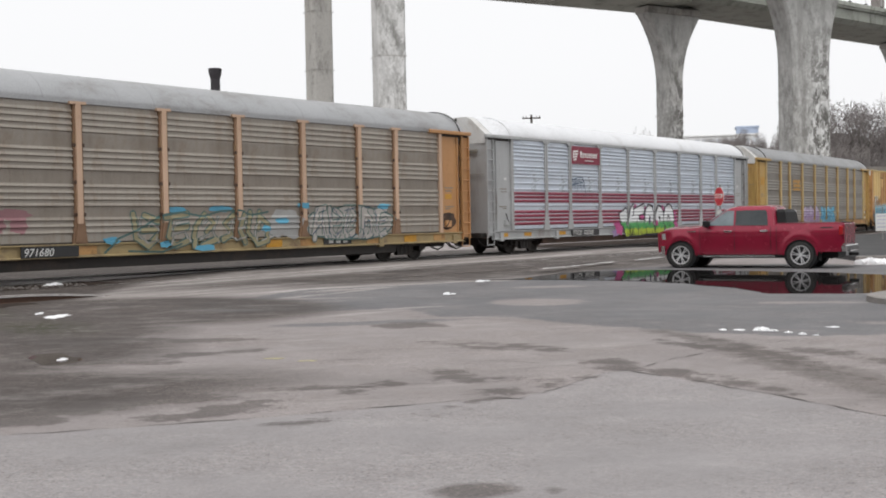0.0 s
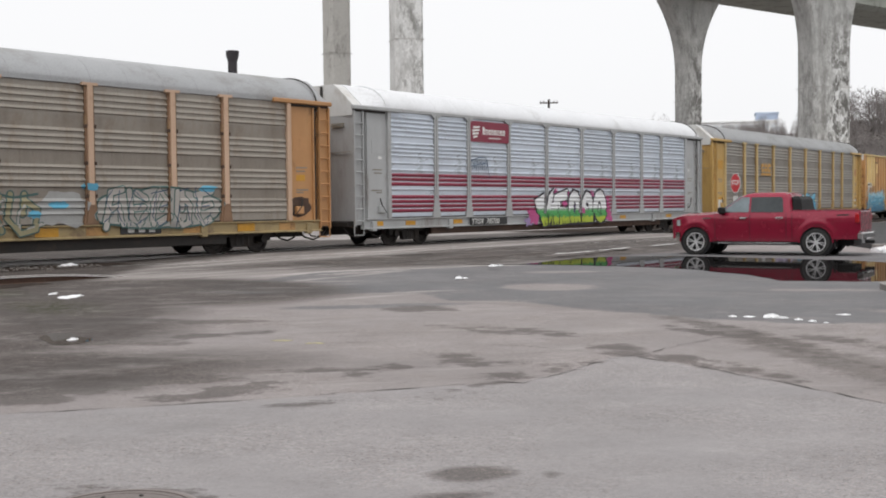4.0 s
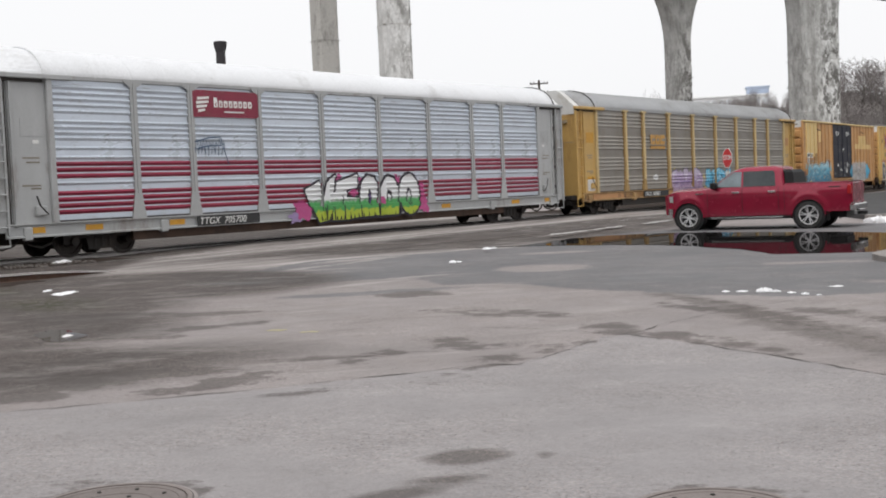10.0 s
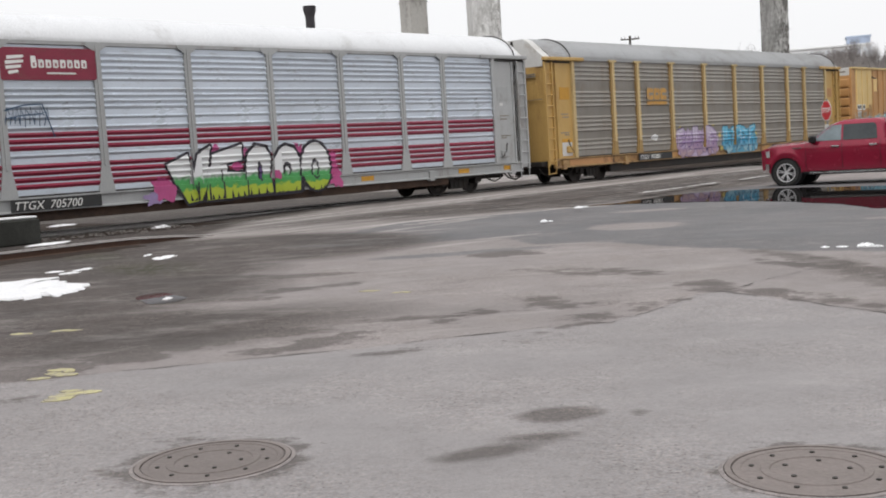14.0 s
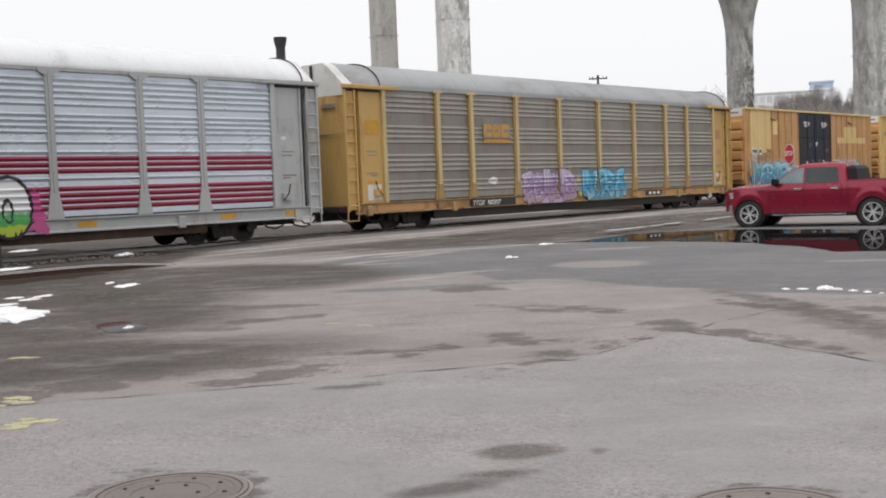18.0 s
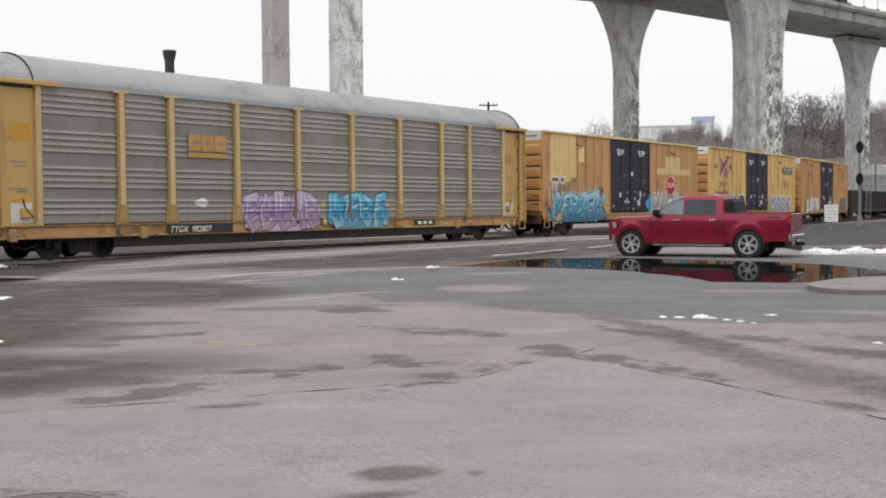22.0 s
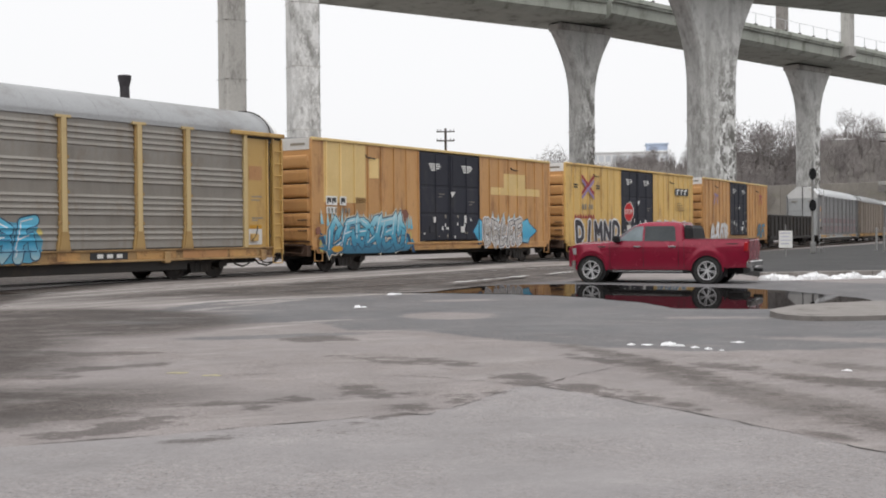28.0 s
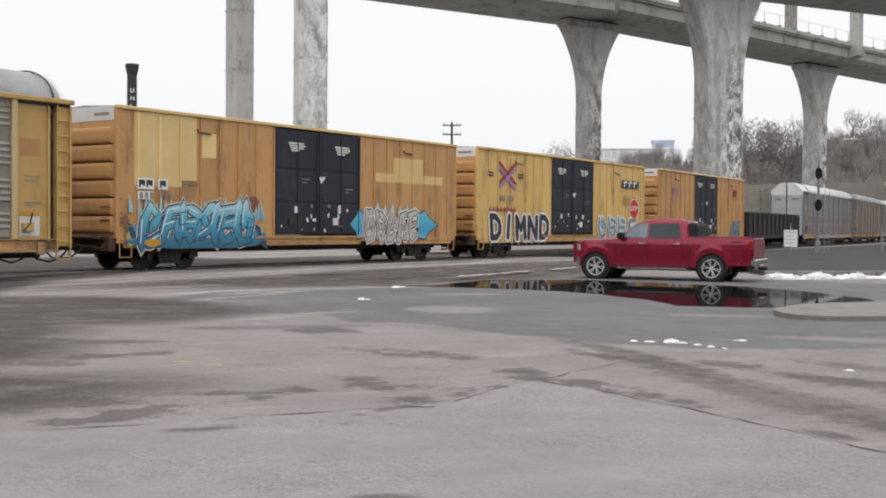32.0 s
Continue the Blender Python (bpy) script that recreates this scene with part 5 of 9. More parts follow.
            for q in range(8):
                xx, zz = x0 + wd * (0.10 + 0.8 * rnd_.random()), 1.25 + 0.95 * rnd_.random()
                part("worn_spot", Shape().plate(blot(xx, zz, 0.03 + 0.05 * rnd_.random(), 0.03 + 0.07 * rnd_.random(), q + 3 * k, 9, 0.6), side * 1.544 - 0.004, side * 1.544 + 0.004), white_mark if q % 3 else stencil_grey, leaf)
        part("pointer_mark", Shape().plate([(0.05, 3.22), (0.42, 3.24), (0.16, 2.98)], side * 1.546 - 0.004, side * 1.546 + 0.004), white_mark, car)
        part("door_rail", Shape().chamfer(d0 - 0.9, d1 + 0.2, side * 1.55 - 0.03, side * 1.55 + 0.03, zb - 0.03, zb + 0.05, 0.01), sill_patch, car)
        part("door_sill", Shape().chamfer(d0 - 0.6, d1, side * 1.50 - 0.04, side * 1.50 + 0.04, zb - 0.28, zb - 0.14, 0.01), sill_patch, car)
        part("side_sill", Shape().chamfer(-L, L, side * 1.46 - 0.05, side * 1.46 + 0.05, zb - 0.16, zb + 0.0, 0.015), body, car)
        part("eave", Shape().chamfer(-L - 0.06, L + 0.06, side * 1.50 - 0.06, side * 1.50 + 0.06, zt - 0.06, zt + 0.05, 0.015), patch_yellow if body is box_yellow else body, car)
        for x in (-6.0, 5.4):
            part("gutter_hook", Shape().pipe([(x, side * 1.5, zt - 0.45), (x, side * 1.56, zt - 0.55), (x + 0.55, side * 1.56, zt - 0.58)], 0.03, 6), black_steel, car)
        for e in (-1, 1):
            for k in range(4):
                z = 0.95 + 0.42 * k
                part("grab_iron", Shape().pipe([(e * (L - 0.12), side * 1.49, z), (e * (L - 0.12), side * 1.56, z), (e * (L - 0.55), side * 1.56, z), (e * (L - 0.55), side * 1.49, z)], 0.014, 5), body, car)
            part("side_skirt", Shape().plate([(e * (L - 0.2), zb - 0.1), (e * (L - 0.3), zb - 0.30), (e * (L - 6.0), zb - 0.30), (e * (L - 6.4), zb - 0.1)], side * 1.46 - 0.03, side * 1.46 + 0.03), body, car)
            st = Shape().pipe([(e * (L - 0.55), side * 1.5, 0.95), (e * (L - 0.55), side * 1.5, 0.42), (e * (L - 0.1), side * 1.5, 0.42), (e * (L - 0.1), side * 1.5, 0.95)], 0.022, 5)
            part("step", st, body, car)
    for e in (-1, 1):
        part("end_wall", Shape().chamfer(e * L - 0.04, e * L + 0.04, -1.46, 1.46, zb, zt - 0.42, 0.01), end_m, car)
        for k in range(6):
            z = zt - 0.86 - k * 0.54
            rib = [(-1.44, z), (-1.41, z + 0.25), (1.41, z + 0.25), (1.44, z), (1.41, z - 0.25), (-1.41, z - 0.25)]
            rings = [[(e * (L + out), y * (1 - 0.03 * (out > 0.1)), z + (zz - z) * k_) for y, zz in rib] for out, k_ in ((0.03, 1.0), (0.11, 0.96), (0.15, 0.82), (0.165, 0.5))]
            part("end_rib", Shape().loft(rings), end_m, car)
            # Dark strip that stands for the shadow below each rib.
            part("rib_gap", Shape().box(e * (L + 0.055) - 0.02, e * (L + 0.055) + 0.02, -1.40, 1.40, z - 0.29, z - 0.252), rust_steel, car)
        part("end_cap", Shape().chamfer(e * L - 0.05, e * L + 0.05, -1.46, 1.46, zt - 0.42, zt + 0.02, 0.01), white_paint, car, "white painted gable band")
        part("text_bar", Shape().box(e * L - 0.06, e * L + 0.06, -1.2, -0.5, zt - 0.25, zt - 0.16), stencil_grey, car)
        if e > 0:
            part("brake_wheel", Shape().tube((e * (L + 0.2), 0.6, 2.6), (e * (L + 0.24), 0.6, 2.6), 0.26, 0.26, 14), rust_steel, car)
        part("end_frame", Shape().chamfer(e * (L + 0.08) - 0.12, e * (L + 0.08) + 0.12, -1.4, 1.4, 0.6, 1.0, 0.02), rust_steel, car)
        part("end_platform", Shape().chamfer(e * (L + 0.25) - 0.25, e * (L + 0.25) + 0.25, -1.2, 1.2, zb - 0.02, zb + 0.05, 0.01), rust_steel, car)
        for q in range(3):
            part("end_rung", Shape().tube((e * (L + 0.2), -1.4, 1.15 + 0.4 * q), (e * (L + 0.2), -0.95, 1.15 + 0.4 * q), 0.02, 0.02, 6), rust_steel, car)
    part("roof", Shape().loft([[(x, -1.5, zt + 0.02), (x, 0, zt + 0.10), (x, 1.5, zt + 0.02), (x, 1.45, zt - 0.05), (x, -1.45, zt - 0.05)] for x in (-L - 0.04, L + 0.04)]), roof_grey, car)
    for k in range(12):
        x = -L + 0.7 + k * (2 * L - 1.4) / 11
        part("roof_rib", Shape().loft([[(x + d, -1.5, zt + 0.03), (x + d, 0, zt + 0.13), (x + d, 1.5, zt + 0.03), (x + d, 1.45, zt - 0.02), (x + d, 0, zt + 0.06), (x + d, -1.45, zt - 0.02)] for d in (-0.04, 0.04)]), roof_grey, car)
    part("floor", Shape().chamfer(-L, L, -1.4, 1.4, zb - 0.1, zb, 0.02), black_steel, car)
    part("centre_sill", Shape().chamfer(-L - 0.2, L + 0.2, -0.28, 0.28, 0.50, 0.95, 0.03), black_steel, car)
    part("brake_cylinder", Shape().tube((-1.6, 0.8, 0.7), (-0.9, 0.8, 0.7), 0.18, 0.18, 10), black_steel, car)
    for x0, x1, z0, z1, m in patches:
        part("paint_patch", Shape().box(x0, x1, -1.4945, -1.4, z0, z1), m, car, "repainted patch")
        for x in sorted(ribs):
            if x0 - 0.05 < x < x1 + 0.05:
                part("painted_rib", Shape().box(max(x - 0.037, x0), min(x + 0.037, x1), -1.5375, -1.49, z0, z1), m, car)
    running_gear(car, BOXHALF, L + 0.45)
    ROLLING.append((car, offset, BOXHALF))
    return car


DOOR = (-2.38, 2.55)
BOXHALF = 6.8


def gondola(label, offset, L=7.6):
    car = thing("gondola_car", label, "freight car", group="cars of the train")
    zt, zb = 2.62, 0.95
    for side in (-1, 1):
        part("side_wall", Shape().chamfer(-L, L, side * 1.44 - 0.03, side * 1.44 + 0.03, zb, zt, 0.01), black_steel, car)
        part("top_chord", Shape().chamfer(-L, L, side * 1.46 - 0.08, side * 1.46 + 0.08, zt, zt + 0.14, 0.02), black_steel, car)
        for k in range(13):
            x = -L + 0.2 + k * (2 * L - 0.4) / 12
            part("stake", Shape().chamfer(x - 0.07, x + 0.07, side * 1.53 - 0.06, side * 1.53 + 0.06, zb, zt, 0.015), black_steel, car)
        part("side_sill", Shape().chamfer(-L, L, side * 1.46 - 0.06, side * 1.46 + 0.06, zb - 0.25, zb, 0.015), black_steel, car)
    for e in (-1, 1):
        part("end_wall", Shape().chamfer(e * L - 0.04, e * L + 0.04, -1.44, 1.44, zb, zt + 0.1, 0.01), black_steel, car)
        for k in range(3):
            part("end_rib", Shape().chamfer(e * (L + 0.08) - 0.05, e * (L + 0.08) + 0.05, -1.4, 1.4, zb + 0.2 + k * 0.5, zb + 0.4 + k * 0.5, 0.02), black_steel, car)
    part("floor", Shape().chamfer(-L, L, -1.4, 1.4, zb - 0.1, zb + 0.02, 0.02), black_steel, car)
    part("centre_sill", Shape().chamfer(-L - 0.2, L + 0.2, -0.28, 0.28, 0.55, 0.95, 0.03), black_steel, car)
    running_gear(car, L - 1.9, L + 0.35)
    ROLLING.append((car, offset, L - 1.9))
    return car


car_a = autorack("weathered grey car-carrier wagon with bleached orange posts and graffiti", -28.39, "orange")
car_w = autorack("silver car-carrier wagon with red stripes, white roof and graffiti", 0.0, "silver")
car_c = autorack("weathered car-carrier wagon with yellow posts and ends, graffiti low down", 28.38, "yellow")
car_k = boxcar("orange-yellow box car with dark doors and blue graffiti", 52.93, box_yellow, box_yellow, 18.52, 4.98,
               patches=((-8.59, -6.02, 2.62, 4.90, patch_yellow), (-5.83, -5.15, 3.63, 4.42, patch_yellow), (3.55, 8.27, 3.20, 3.55, patch_yellow), (4.75, 6.80, 3.55, 4.22, patch_yellow), (-6.71, -6.02, 2.31, 2.84, box_brown)))
car_x = boxcar("yellow box car with a red and blue cross emblem and graffiti", 73.44, box_yellow_pale, box_yellow, 18.86, 5.04)
car_y = boxcar("orange-yellow box car with dark doors, third of its kind", 93.97, box_yellow, box_yellow, 17.8, 5.06)
gondola("low black open gondola wagon", 113.6, 9.4)
autorack("distant faded grey car-carrier wagon with dull red stripes", 138.59, "faded")
autorack("distant brown weathered car-carrier wagon", 167.06, "brown")
autorack("far grey car-carrier wagon at the end of the train", 195.56, "faded")


# ---- a tank truck that crosses the viaduct ----
tank_steel = mat("dull_tank_steel", (0.29, 0.30, 0.31), (0.21, 0.215, 0.22), 0.4, 0.5, 0.8, 0.7, 0.05, 30, 1, (0.16, 0.15, 0.14), 0.3, 0.6)
truck_black = mat("truck_black", (0.022, 0.022, 0.024), (0.035, 0.034, 0.034), 0.6, 0, 2, 0.6, 0.1)


def tank_truck():
    """A tractor with two tank trailers; x ahead, z up from the road, the tail at x = 0."""
    t = thing("tank_truck", "tank truck with two dull steel tank trailers on the viaduct", "truck")

    def ring(x, ry, rz):
        return [(x, ry * math.cos(2 * math.pi * i / 20), 2.3 + rz * math.sin(2 * math.pi * i / 20)) for i in range(20)]

    wheel = Shape().tube((0, -0.16, 0), (0, 0.16, 0), 0.5, 0.5, 18).mesh("wheel", truck_black)
    for x0, x1 in ((0.2, 12.6), (15.0, 26.4)):
        tank = part("tank", Shape().loft([ring(x0, 0.6, 0.6), ring(x0 + 0.25, 0.95, 0.95), ring(x0 + 0.6, 1.1, 1.05), ring(x1 - 0.6, 1.1, 1.05), ring(x1 - 0.25, 0.95, 0.95), ring(x1, 0.6, 0.6)]), tank_steel, t, "dull steel tank", smooth=True)
        part("walkway", Shape().chamfer(x0 + 1.0, x1 - 1.0, -0.3, 0.3, 3.33, 3.41, 0.02), truck_black, tank)
        for k in range(3):
            x = x0 + (x1 - x0) * (k + 0.8) / 3.4
            part("hatch", Shape().tube((x, 0, 3.38), (x, 0, 3.54), 0.28, 0.24, 12), tank_steel, tank)
            part("band", Shape().loft([ring(x + 1.0, 1.115, 1.065), ring(x + 1.08, 1.115, 1.065)]), tank_steel, tank)
        part("chassis", Shape().chamfer(x0 + 0.2, x1 - 0.2, -0.5, 0.5, 0.9, 1.35, 0.04), truck_black, t)
        for x in (x0 + 1.3, x0 + 2.6, x1 - 1.6):
            for side in (-1, 1):
                part("wheel", wheel, None, t, m=pose(x, side * 1.0, 0.5))
    part("drawbar", Shape().box(12.5, 15.2, -0.12, 0.12, 0.95, 1.1), truck_black, t)
    cab = part("cab", Shape().chamfer(26.9, 28.7, -1.2, 1.2, 0.9, 3.2, 0.15), truck_black, t, "dark tractor cab")
    part("windscreen", Shape().chamfer(28.68, 28.74, -1.0, 1.0, 2.2, 2.95, 0.02), door_black, cab)
    part("bonnet", Shape().chamfer(28.6, 30.4, -0.95, 0.95, 0.7, 1.95, 0.18), truck_black, t)
    for x in (27.2, 29.6):
        for side in (-1, 1):
            part("wheel", wheel, None, t, m=pose(x, side * 1.02, 0.5))
    return t


tanker = tank_truck()


def road_pose(u):
    """Along the viaduct: before its bend for u below 0, past it for u above."""
    a = radians(27.0 if u < 0 else 37.0)
    return pose(25.9 + u * math.cos(a), 120.0 + u * math.sin(a), H1 + 1.85 + 1.96, 0, 0, math.degrees(a))


def motions():
    """The train rolls by; its wheels turn."""
    stamps = [0, 2, 5, 8, 10, 12, 13, 14, 15, 16, 18, 20, 22, 24, 26, 27, 28, 29, 30, 31, 32]
    for car, offset, half in ROLLING:
        walk(car, [(t, car_pose(offset, half, t)) for t in stamps])
    n = 128
    for ax, x in AXLES[:20]:
        walk(ax, [(32 * k / n, pose(x, 0, 0.42, 0, math.degrees((run(32 * k / n) - run(0)) / 0.42), 0)) for k in range(n + 1)])
    start = 24.0 - (52.6 + 115.0) / 19.5
    ends = 24.0 + (97.0 - 52.6) / 19.5
    times = [0.0, start] + [start + (ends - start) * k / 12 for k in range(1, 13)] + [32.0]
    walk(tanker, [(t, road_pose(min(max(52.6 + 19.5 * (t - 24.0), -115.0), 97.0))) for t in times])


# ---- paint on the cars ----
def paint(name, c, rough=0.5):
    return mat(name, c, tuple(v * 0.86 for v in c), rough, 0, 3, 0.6, 0.02, 50)


def fade(name, stops, z0, z1):
    """Spray paint that runs from one colour into the next over its height."""
    m = bpy.data.materials.new(name)
    m.use_nodes = True
    nd, ln = m.node_tree.nodes, m.node_tree.links
    tc = nd.new("ShaderNodeTexCoord")
    no = nd.new("ShaderNodeTexNoise")
    no.inputs["Scale"].default_value, no.inputs["Detail"].default_value = 6, 5
    ln.new(tc.outputs["Object"], no.inputs[0])
    sep = nd.new("ShaderNodeSeparateXYZ")
    ln.new(tc.outputs["Object"], sep.inputs[0])
    ad = nd.new("ShaderNodeMath")
    ad.operation = "MULTIPLY_ADD"
    ad.inputs[1].default_value = 0.35
    ln.new(no.outputs[0], ad.inputs[0])
    ln.new(sep.outputs["Z"], ad.inputs[2])
    mr = nd.new("ShaderNodeMapRange")
    mr.inputs[1].default_value, mr.inputs[2].default_value = z0 + 0.17, z1 + 0.17
    ln.new(ad.outputs[0], mr.inputs[0])
    cr = nd.new("ShaderNodeValToRGB")
    while len(cr.color_ramp.elements) < len(stops):
        cr.color_ramp.elements.new(0.5)
    for el, (p, c) in zip(cr.color_ramp.elements, stops):
        el.position, el.color = p, (*c, 1)
    ln.new(mr.outputs[0], cr.inputs[0])
    ln.new(cr.outputs[0], nd["Principled BSDF"].inputs["Base Color"])
    nd["Principled BSDF"].inputs["Roughness"].default_value = 0.5
    return m


spray_black = paint("spray_black", (0.022, 0.018, 0.028))
spray_white = paint("spray_white", (0.74, 0.74, 0.75))
spray_pink = paint("spray_pink", (0.48, 0.08, 0.24))
faded_pink = paint("faded_pink", (0.30, 0.15, 0.165))
spray_yellow = paint("spray_yellow", (0.52, 0.43, 0.13))
spray_teal = paint("spray_teal", (0.05, 0.22, 0.24))
spray_blue = paint("spray_blue", (0.10, 0.36, 0.52))
spray_violet = paint("spray_violet", (0.30, 0.22, 0.40))
spray_lilac = paint("spray_lilac", (0.46, 0.37, 0.52))
spray_deep = paint("spray_deep_violet", (0.11, 0.06, 0.20))
spray_navy = paint("spray_navy", (0.015, 0.06, 0.13))
spray_grey = paint("spray_grey", (0.42, 0.39, 0.36))
spray_cream = paint("spray_cream", (0.62, 0.56, 0.44))
spray_maroon = paint("spray_maroon", (0.23, 0.09, 0.06))
spray_ice = paint("spray_ice_blue", (0.42, 0.60, 0.68))
spray_steel = paint("spray_steel_blue", (0.20, 0.28, 0.36))
fade_green = fade("spray_white_over_green", [(0.0, (0.36, 0.44, 0.03)), (0.15, (0.38, 0.47, 0.04)), (0.19, (0.06, 0.30, 0.07)), (0.34, (0.09, 0.36, 0.12)), (0.41, (0.72, 0.73, 0.74))], 0.62, 2.2)
fade_blue = fade("spray_pale_to_deep_blue", [(0.0, (0.03, 0.13, 0.21)), (0.3, (0.04, 0.25, 0.39)), (0.65, (0.11, 0.41, 0.55)), (1.0, (0.42, 0.64, 0.70))], 0.75, 2.2)
fade_cyan = fade("spray_cyan", [(0.0, (0.30, 0.45, 0.50)), (0.35, (0.04, 0.32, 0.52)), (1.0, (0.14, 0.48, 0.66))], 0.75, 2.1)
fade_lilac = fade("spray_lilac_to_rust", [(0.0, (0.40, 0.28, 0.30)), (0.4, (0.34, 0.23, 0.40)), (1.0, (0.52, 0.46, 0.58))], 0.75, 2.1)
fade_silver = fade("spray_silver", [(0.0, (0.5, 0.48, 0.46)), (0.5, (0.34, 0.30, 0.26)), (1.0, (0.56, 0.54, 0.52))], 0.85, 2.1)


def stroke(shape, pts, width, y, thick=0.003):
    """A painted stroke with round ends along pts (x, z), in one piece, lying on a side that faces -y."""
    pts = [Vector((x, z)) for x, z in pts]
    w = width / 2
    dirs = []
    for i in range(len(pts)):
        d = (pts[min(i + 1, len(pts) - 1)] - pts[i]).normalized() + (pts[i] - pts[max(i - 1, 0)]).normalized()
        dirs.append(d.normalized() if d.length > 1e-4 else Vector((1, 0)))
    line = [(pts[0] - dirs[0] * w * k, dirs[0], w * math.sqrt(1 - k * k)) for k in (0.98, 0.8, 0.45)]
    line += [(p, d, w) for p, d in zip(pts, dirs)]
    line += [(pts[-1] + dirs[-1] * w * k, dirs[-1], w * math.sqrt(1 - k * k)) for k in (0.45, 0.8, 0.98)]
    shape.loft([[(p.x - d.y * r, y - thick, p.y + d.x * r), (p.x + d.y * r, y - thick, p.y - d.x * r), (p.x + d.y * r, y, p.y - d.x * r), (p.x - d.y * r, y, p.y + d.x * r)] for p, d, r in line])


def oval(cx, cz, rx, rz, a0=0, a1=360, n=14):
    return [(cx + rx * math.cos(radians(a0 + (a1 - a0) * i / n)), cz + rz * math.sin(radians(a0 + (a1 - a0) * i / n))) for i in range(n + 1)]


def cloud_outline(x0, x1, z0, z1, bumps, seed, amp=0.12):
    rnd = random.Random(seed)
    out = []
    n = bumps * 6
    ph = [rnd.random() * 6.28 for _ in range(4)]
    for i in range(n):
        a = 2 * math.pi * i / n
        k = 1 + amp * (math.sin(bumps * a + ph[0]) * 0.7 + math.sin(bumps * 1.7 * a + ph[1]) * 0.5)
        cxx, czz = math.copysign(abs(math.cos(a)) ** 0.45, math.cos(a)), math.copysign(abs(math.sin(a)) ** 0.6, math.sin(a))
        out.append(((x0 + x1) / 2 + (x1 - x0) / 2 * cxx * k, max((z0 + z1) / 2 + (z1 - z0) / 2 * czz * k, z0 - 0.05)))
    return out


# Letter-like forms in a unit box, as bent strokes.
GLYPHS = {
    "A": [[(0, 0), (0.42, 1), (0.58, 1), (1, 0)], [(0.2, 0.36), (0.8, 0.36)]],
    "C": [oval(0.55, 0.5, 0.5, 0.5, 45, 315, 9)],
    "D": [[(0, 0), (0, 1)], [(0, 1), (0.55, 0.98), (0.95, 0.75), (1, 0.5), (0.95, 0.25), (0.55, 0.02), (0, 0)]],
    "E": [[(1, 1), (0, 0.97)], [(0, 1), (0, 0)], [(0, 0.03), (1, 0)], [(0, 0.5), (0.8, 0.52)]],
    "I": [[(0.5, 0), (0.5, 1)]],
    "K": [[(0, 0), (0, 1)], [(1, 1), (0.05, 0.45)], [(0.3, 0.55), (1, 0)]],
    "L": [[(0, 1), (0, 0)], [(0, 0), (1, 0.04)]],
    "M": [[(0, 0), (0, 1)], [(0, 1), (0.5, 0.4)], [(0.5, 0.4), (1, 1)], [(1, 1), (1, 0)]],
    "N": [[(0, 0), (0, 1)], [(0, 1), (1, 0)], [(1, 0), (1, 1)]],
    "O": [oval(0.5, 0.5, 0.5, 0.5, 0, 360, 12)],
    "P": [[(0, 0), (0, 1)], [(0, 1), (0.65, 0.98), (1, 0.76), (0.65, 0.52), (0, 0.48)]],
    "R": [[(0, 0), (0, 1)], [(0, 1), (0.65, 0.98), (1, 0.76), (0.65, 0.52), (0, 0.48)], [(0.4, 0.5), (1, 0)]],
    "S": [[(1, 0.88), (0.6, 1), (0.15, 0.9), (0.05, 0.7), (0.3, 0.55), (0.75, 0.45), (0.97, 0.27), (0.8, 0.08), (0.4, 0), (0, 0.1)]],
    "T": [[(0.5, 0), (0.5, 1)], [(0, 0.95), (1, 1)]],
    "U": [[(0, 1), (0, 0.25), (0.3, 0), (0.7, 0), (1, 0.25), (1, 1)]],
    "W": [[(0, 1), (0.25, 0)], [(0.25, 0), (0.5, 0.8)], [(0.5, 0.8), (0.75, 0)], [(0.75, 0), (1, 1)]],
    "Z": [[(0, 1), (1, 0.96)], [(1, 1), (0, 0)], [(0, 0.03), (1, 0)]],
}


GLYPHS.update({
    "a": [[(0, 0), (0.1, 0.6), (0.5, 1), (0.92, 0.72), (0.6, 0.45)], [(0.35, 0.02), (1, 0.2)]],
    "b": [[(0, 1), (0.18, 0.25), (0.6, 0), (1, 0.32)], [(0.45, 0.95), (1, 0.78)], [(0.4, 0.5), (0.9, 0.52)]],
    "c": [[(0, 0.12), (0.5, 0.32), (0.15, 0.7), (0.6, 1)], [(1, 1), (0.75, 0.45), (1, 0)]],
    "d": [[(0, 0.9), (1, 1)], [(0.3, 0.88), (0.1, 0.3), (0.45, 0), (0.95, 0.14)], [(0.5, 0.52), (1, 0.6)]],
    "e": [[(0, 0), (0.35, 0.85)], [(0.35, 0.9), (1, 0.98)], [(0.25, 0.45), (0.8, 0.55), (1, 0.08)]],
    "f": [[(0.1, 1), (0, 0.4), (0.4, 0), (0.9, 0.1), (1, 0.6), (0.6, 0.82)], [(0.5, 0.5), (0.55, 1)]],
})


def word(forms, x0, x1, z0, z1, gap=0.2, seed=0, lean=0.0, uneven=0.06):
    """A row of such forms between x0 and x1, each a list of strokes, a little uneven in height and lean."""
    rnd_ = random.Random(seed)
    w = (x1 - x0 - gap * (len(forms) - 1)) / len(forms)
    out = []
    for k, ch in enumerate(forms):
        a, lo, hi = x0 + k * (w + gap), z0 + rnd_.uniform(-1, 1) * uneven, z1 + rnd_.uniform(-1, 1) * uneven
        tilt = lean + rnd_.uniform(-0.1, 0.1)
        out.append([[(a + w * u + tilt * (v - 0.5), lo + (hi - lo) * v) for u, v in pts] for pts in GLYPHS[ch]])
    return out


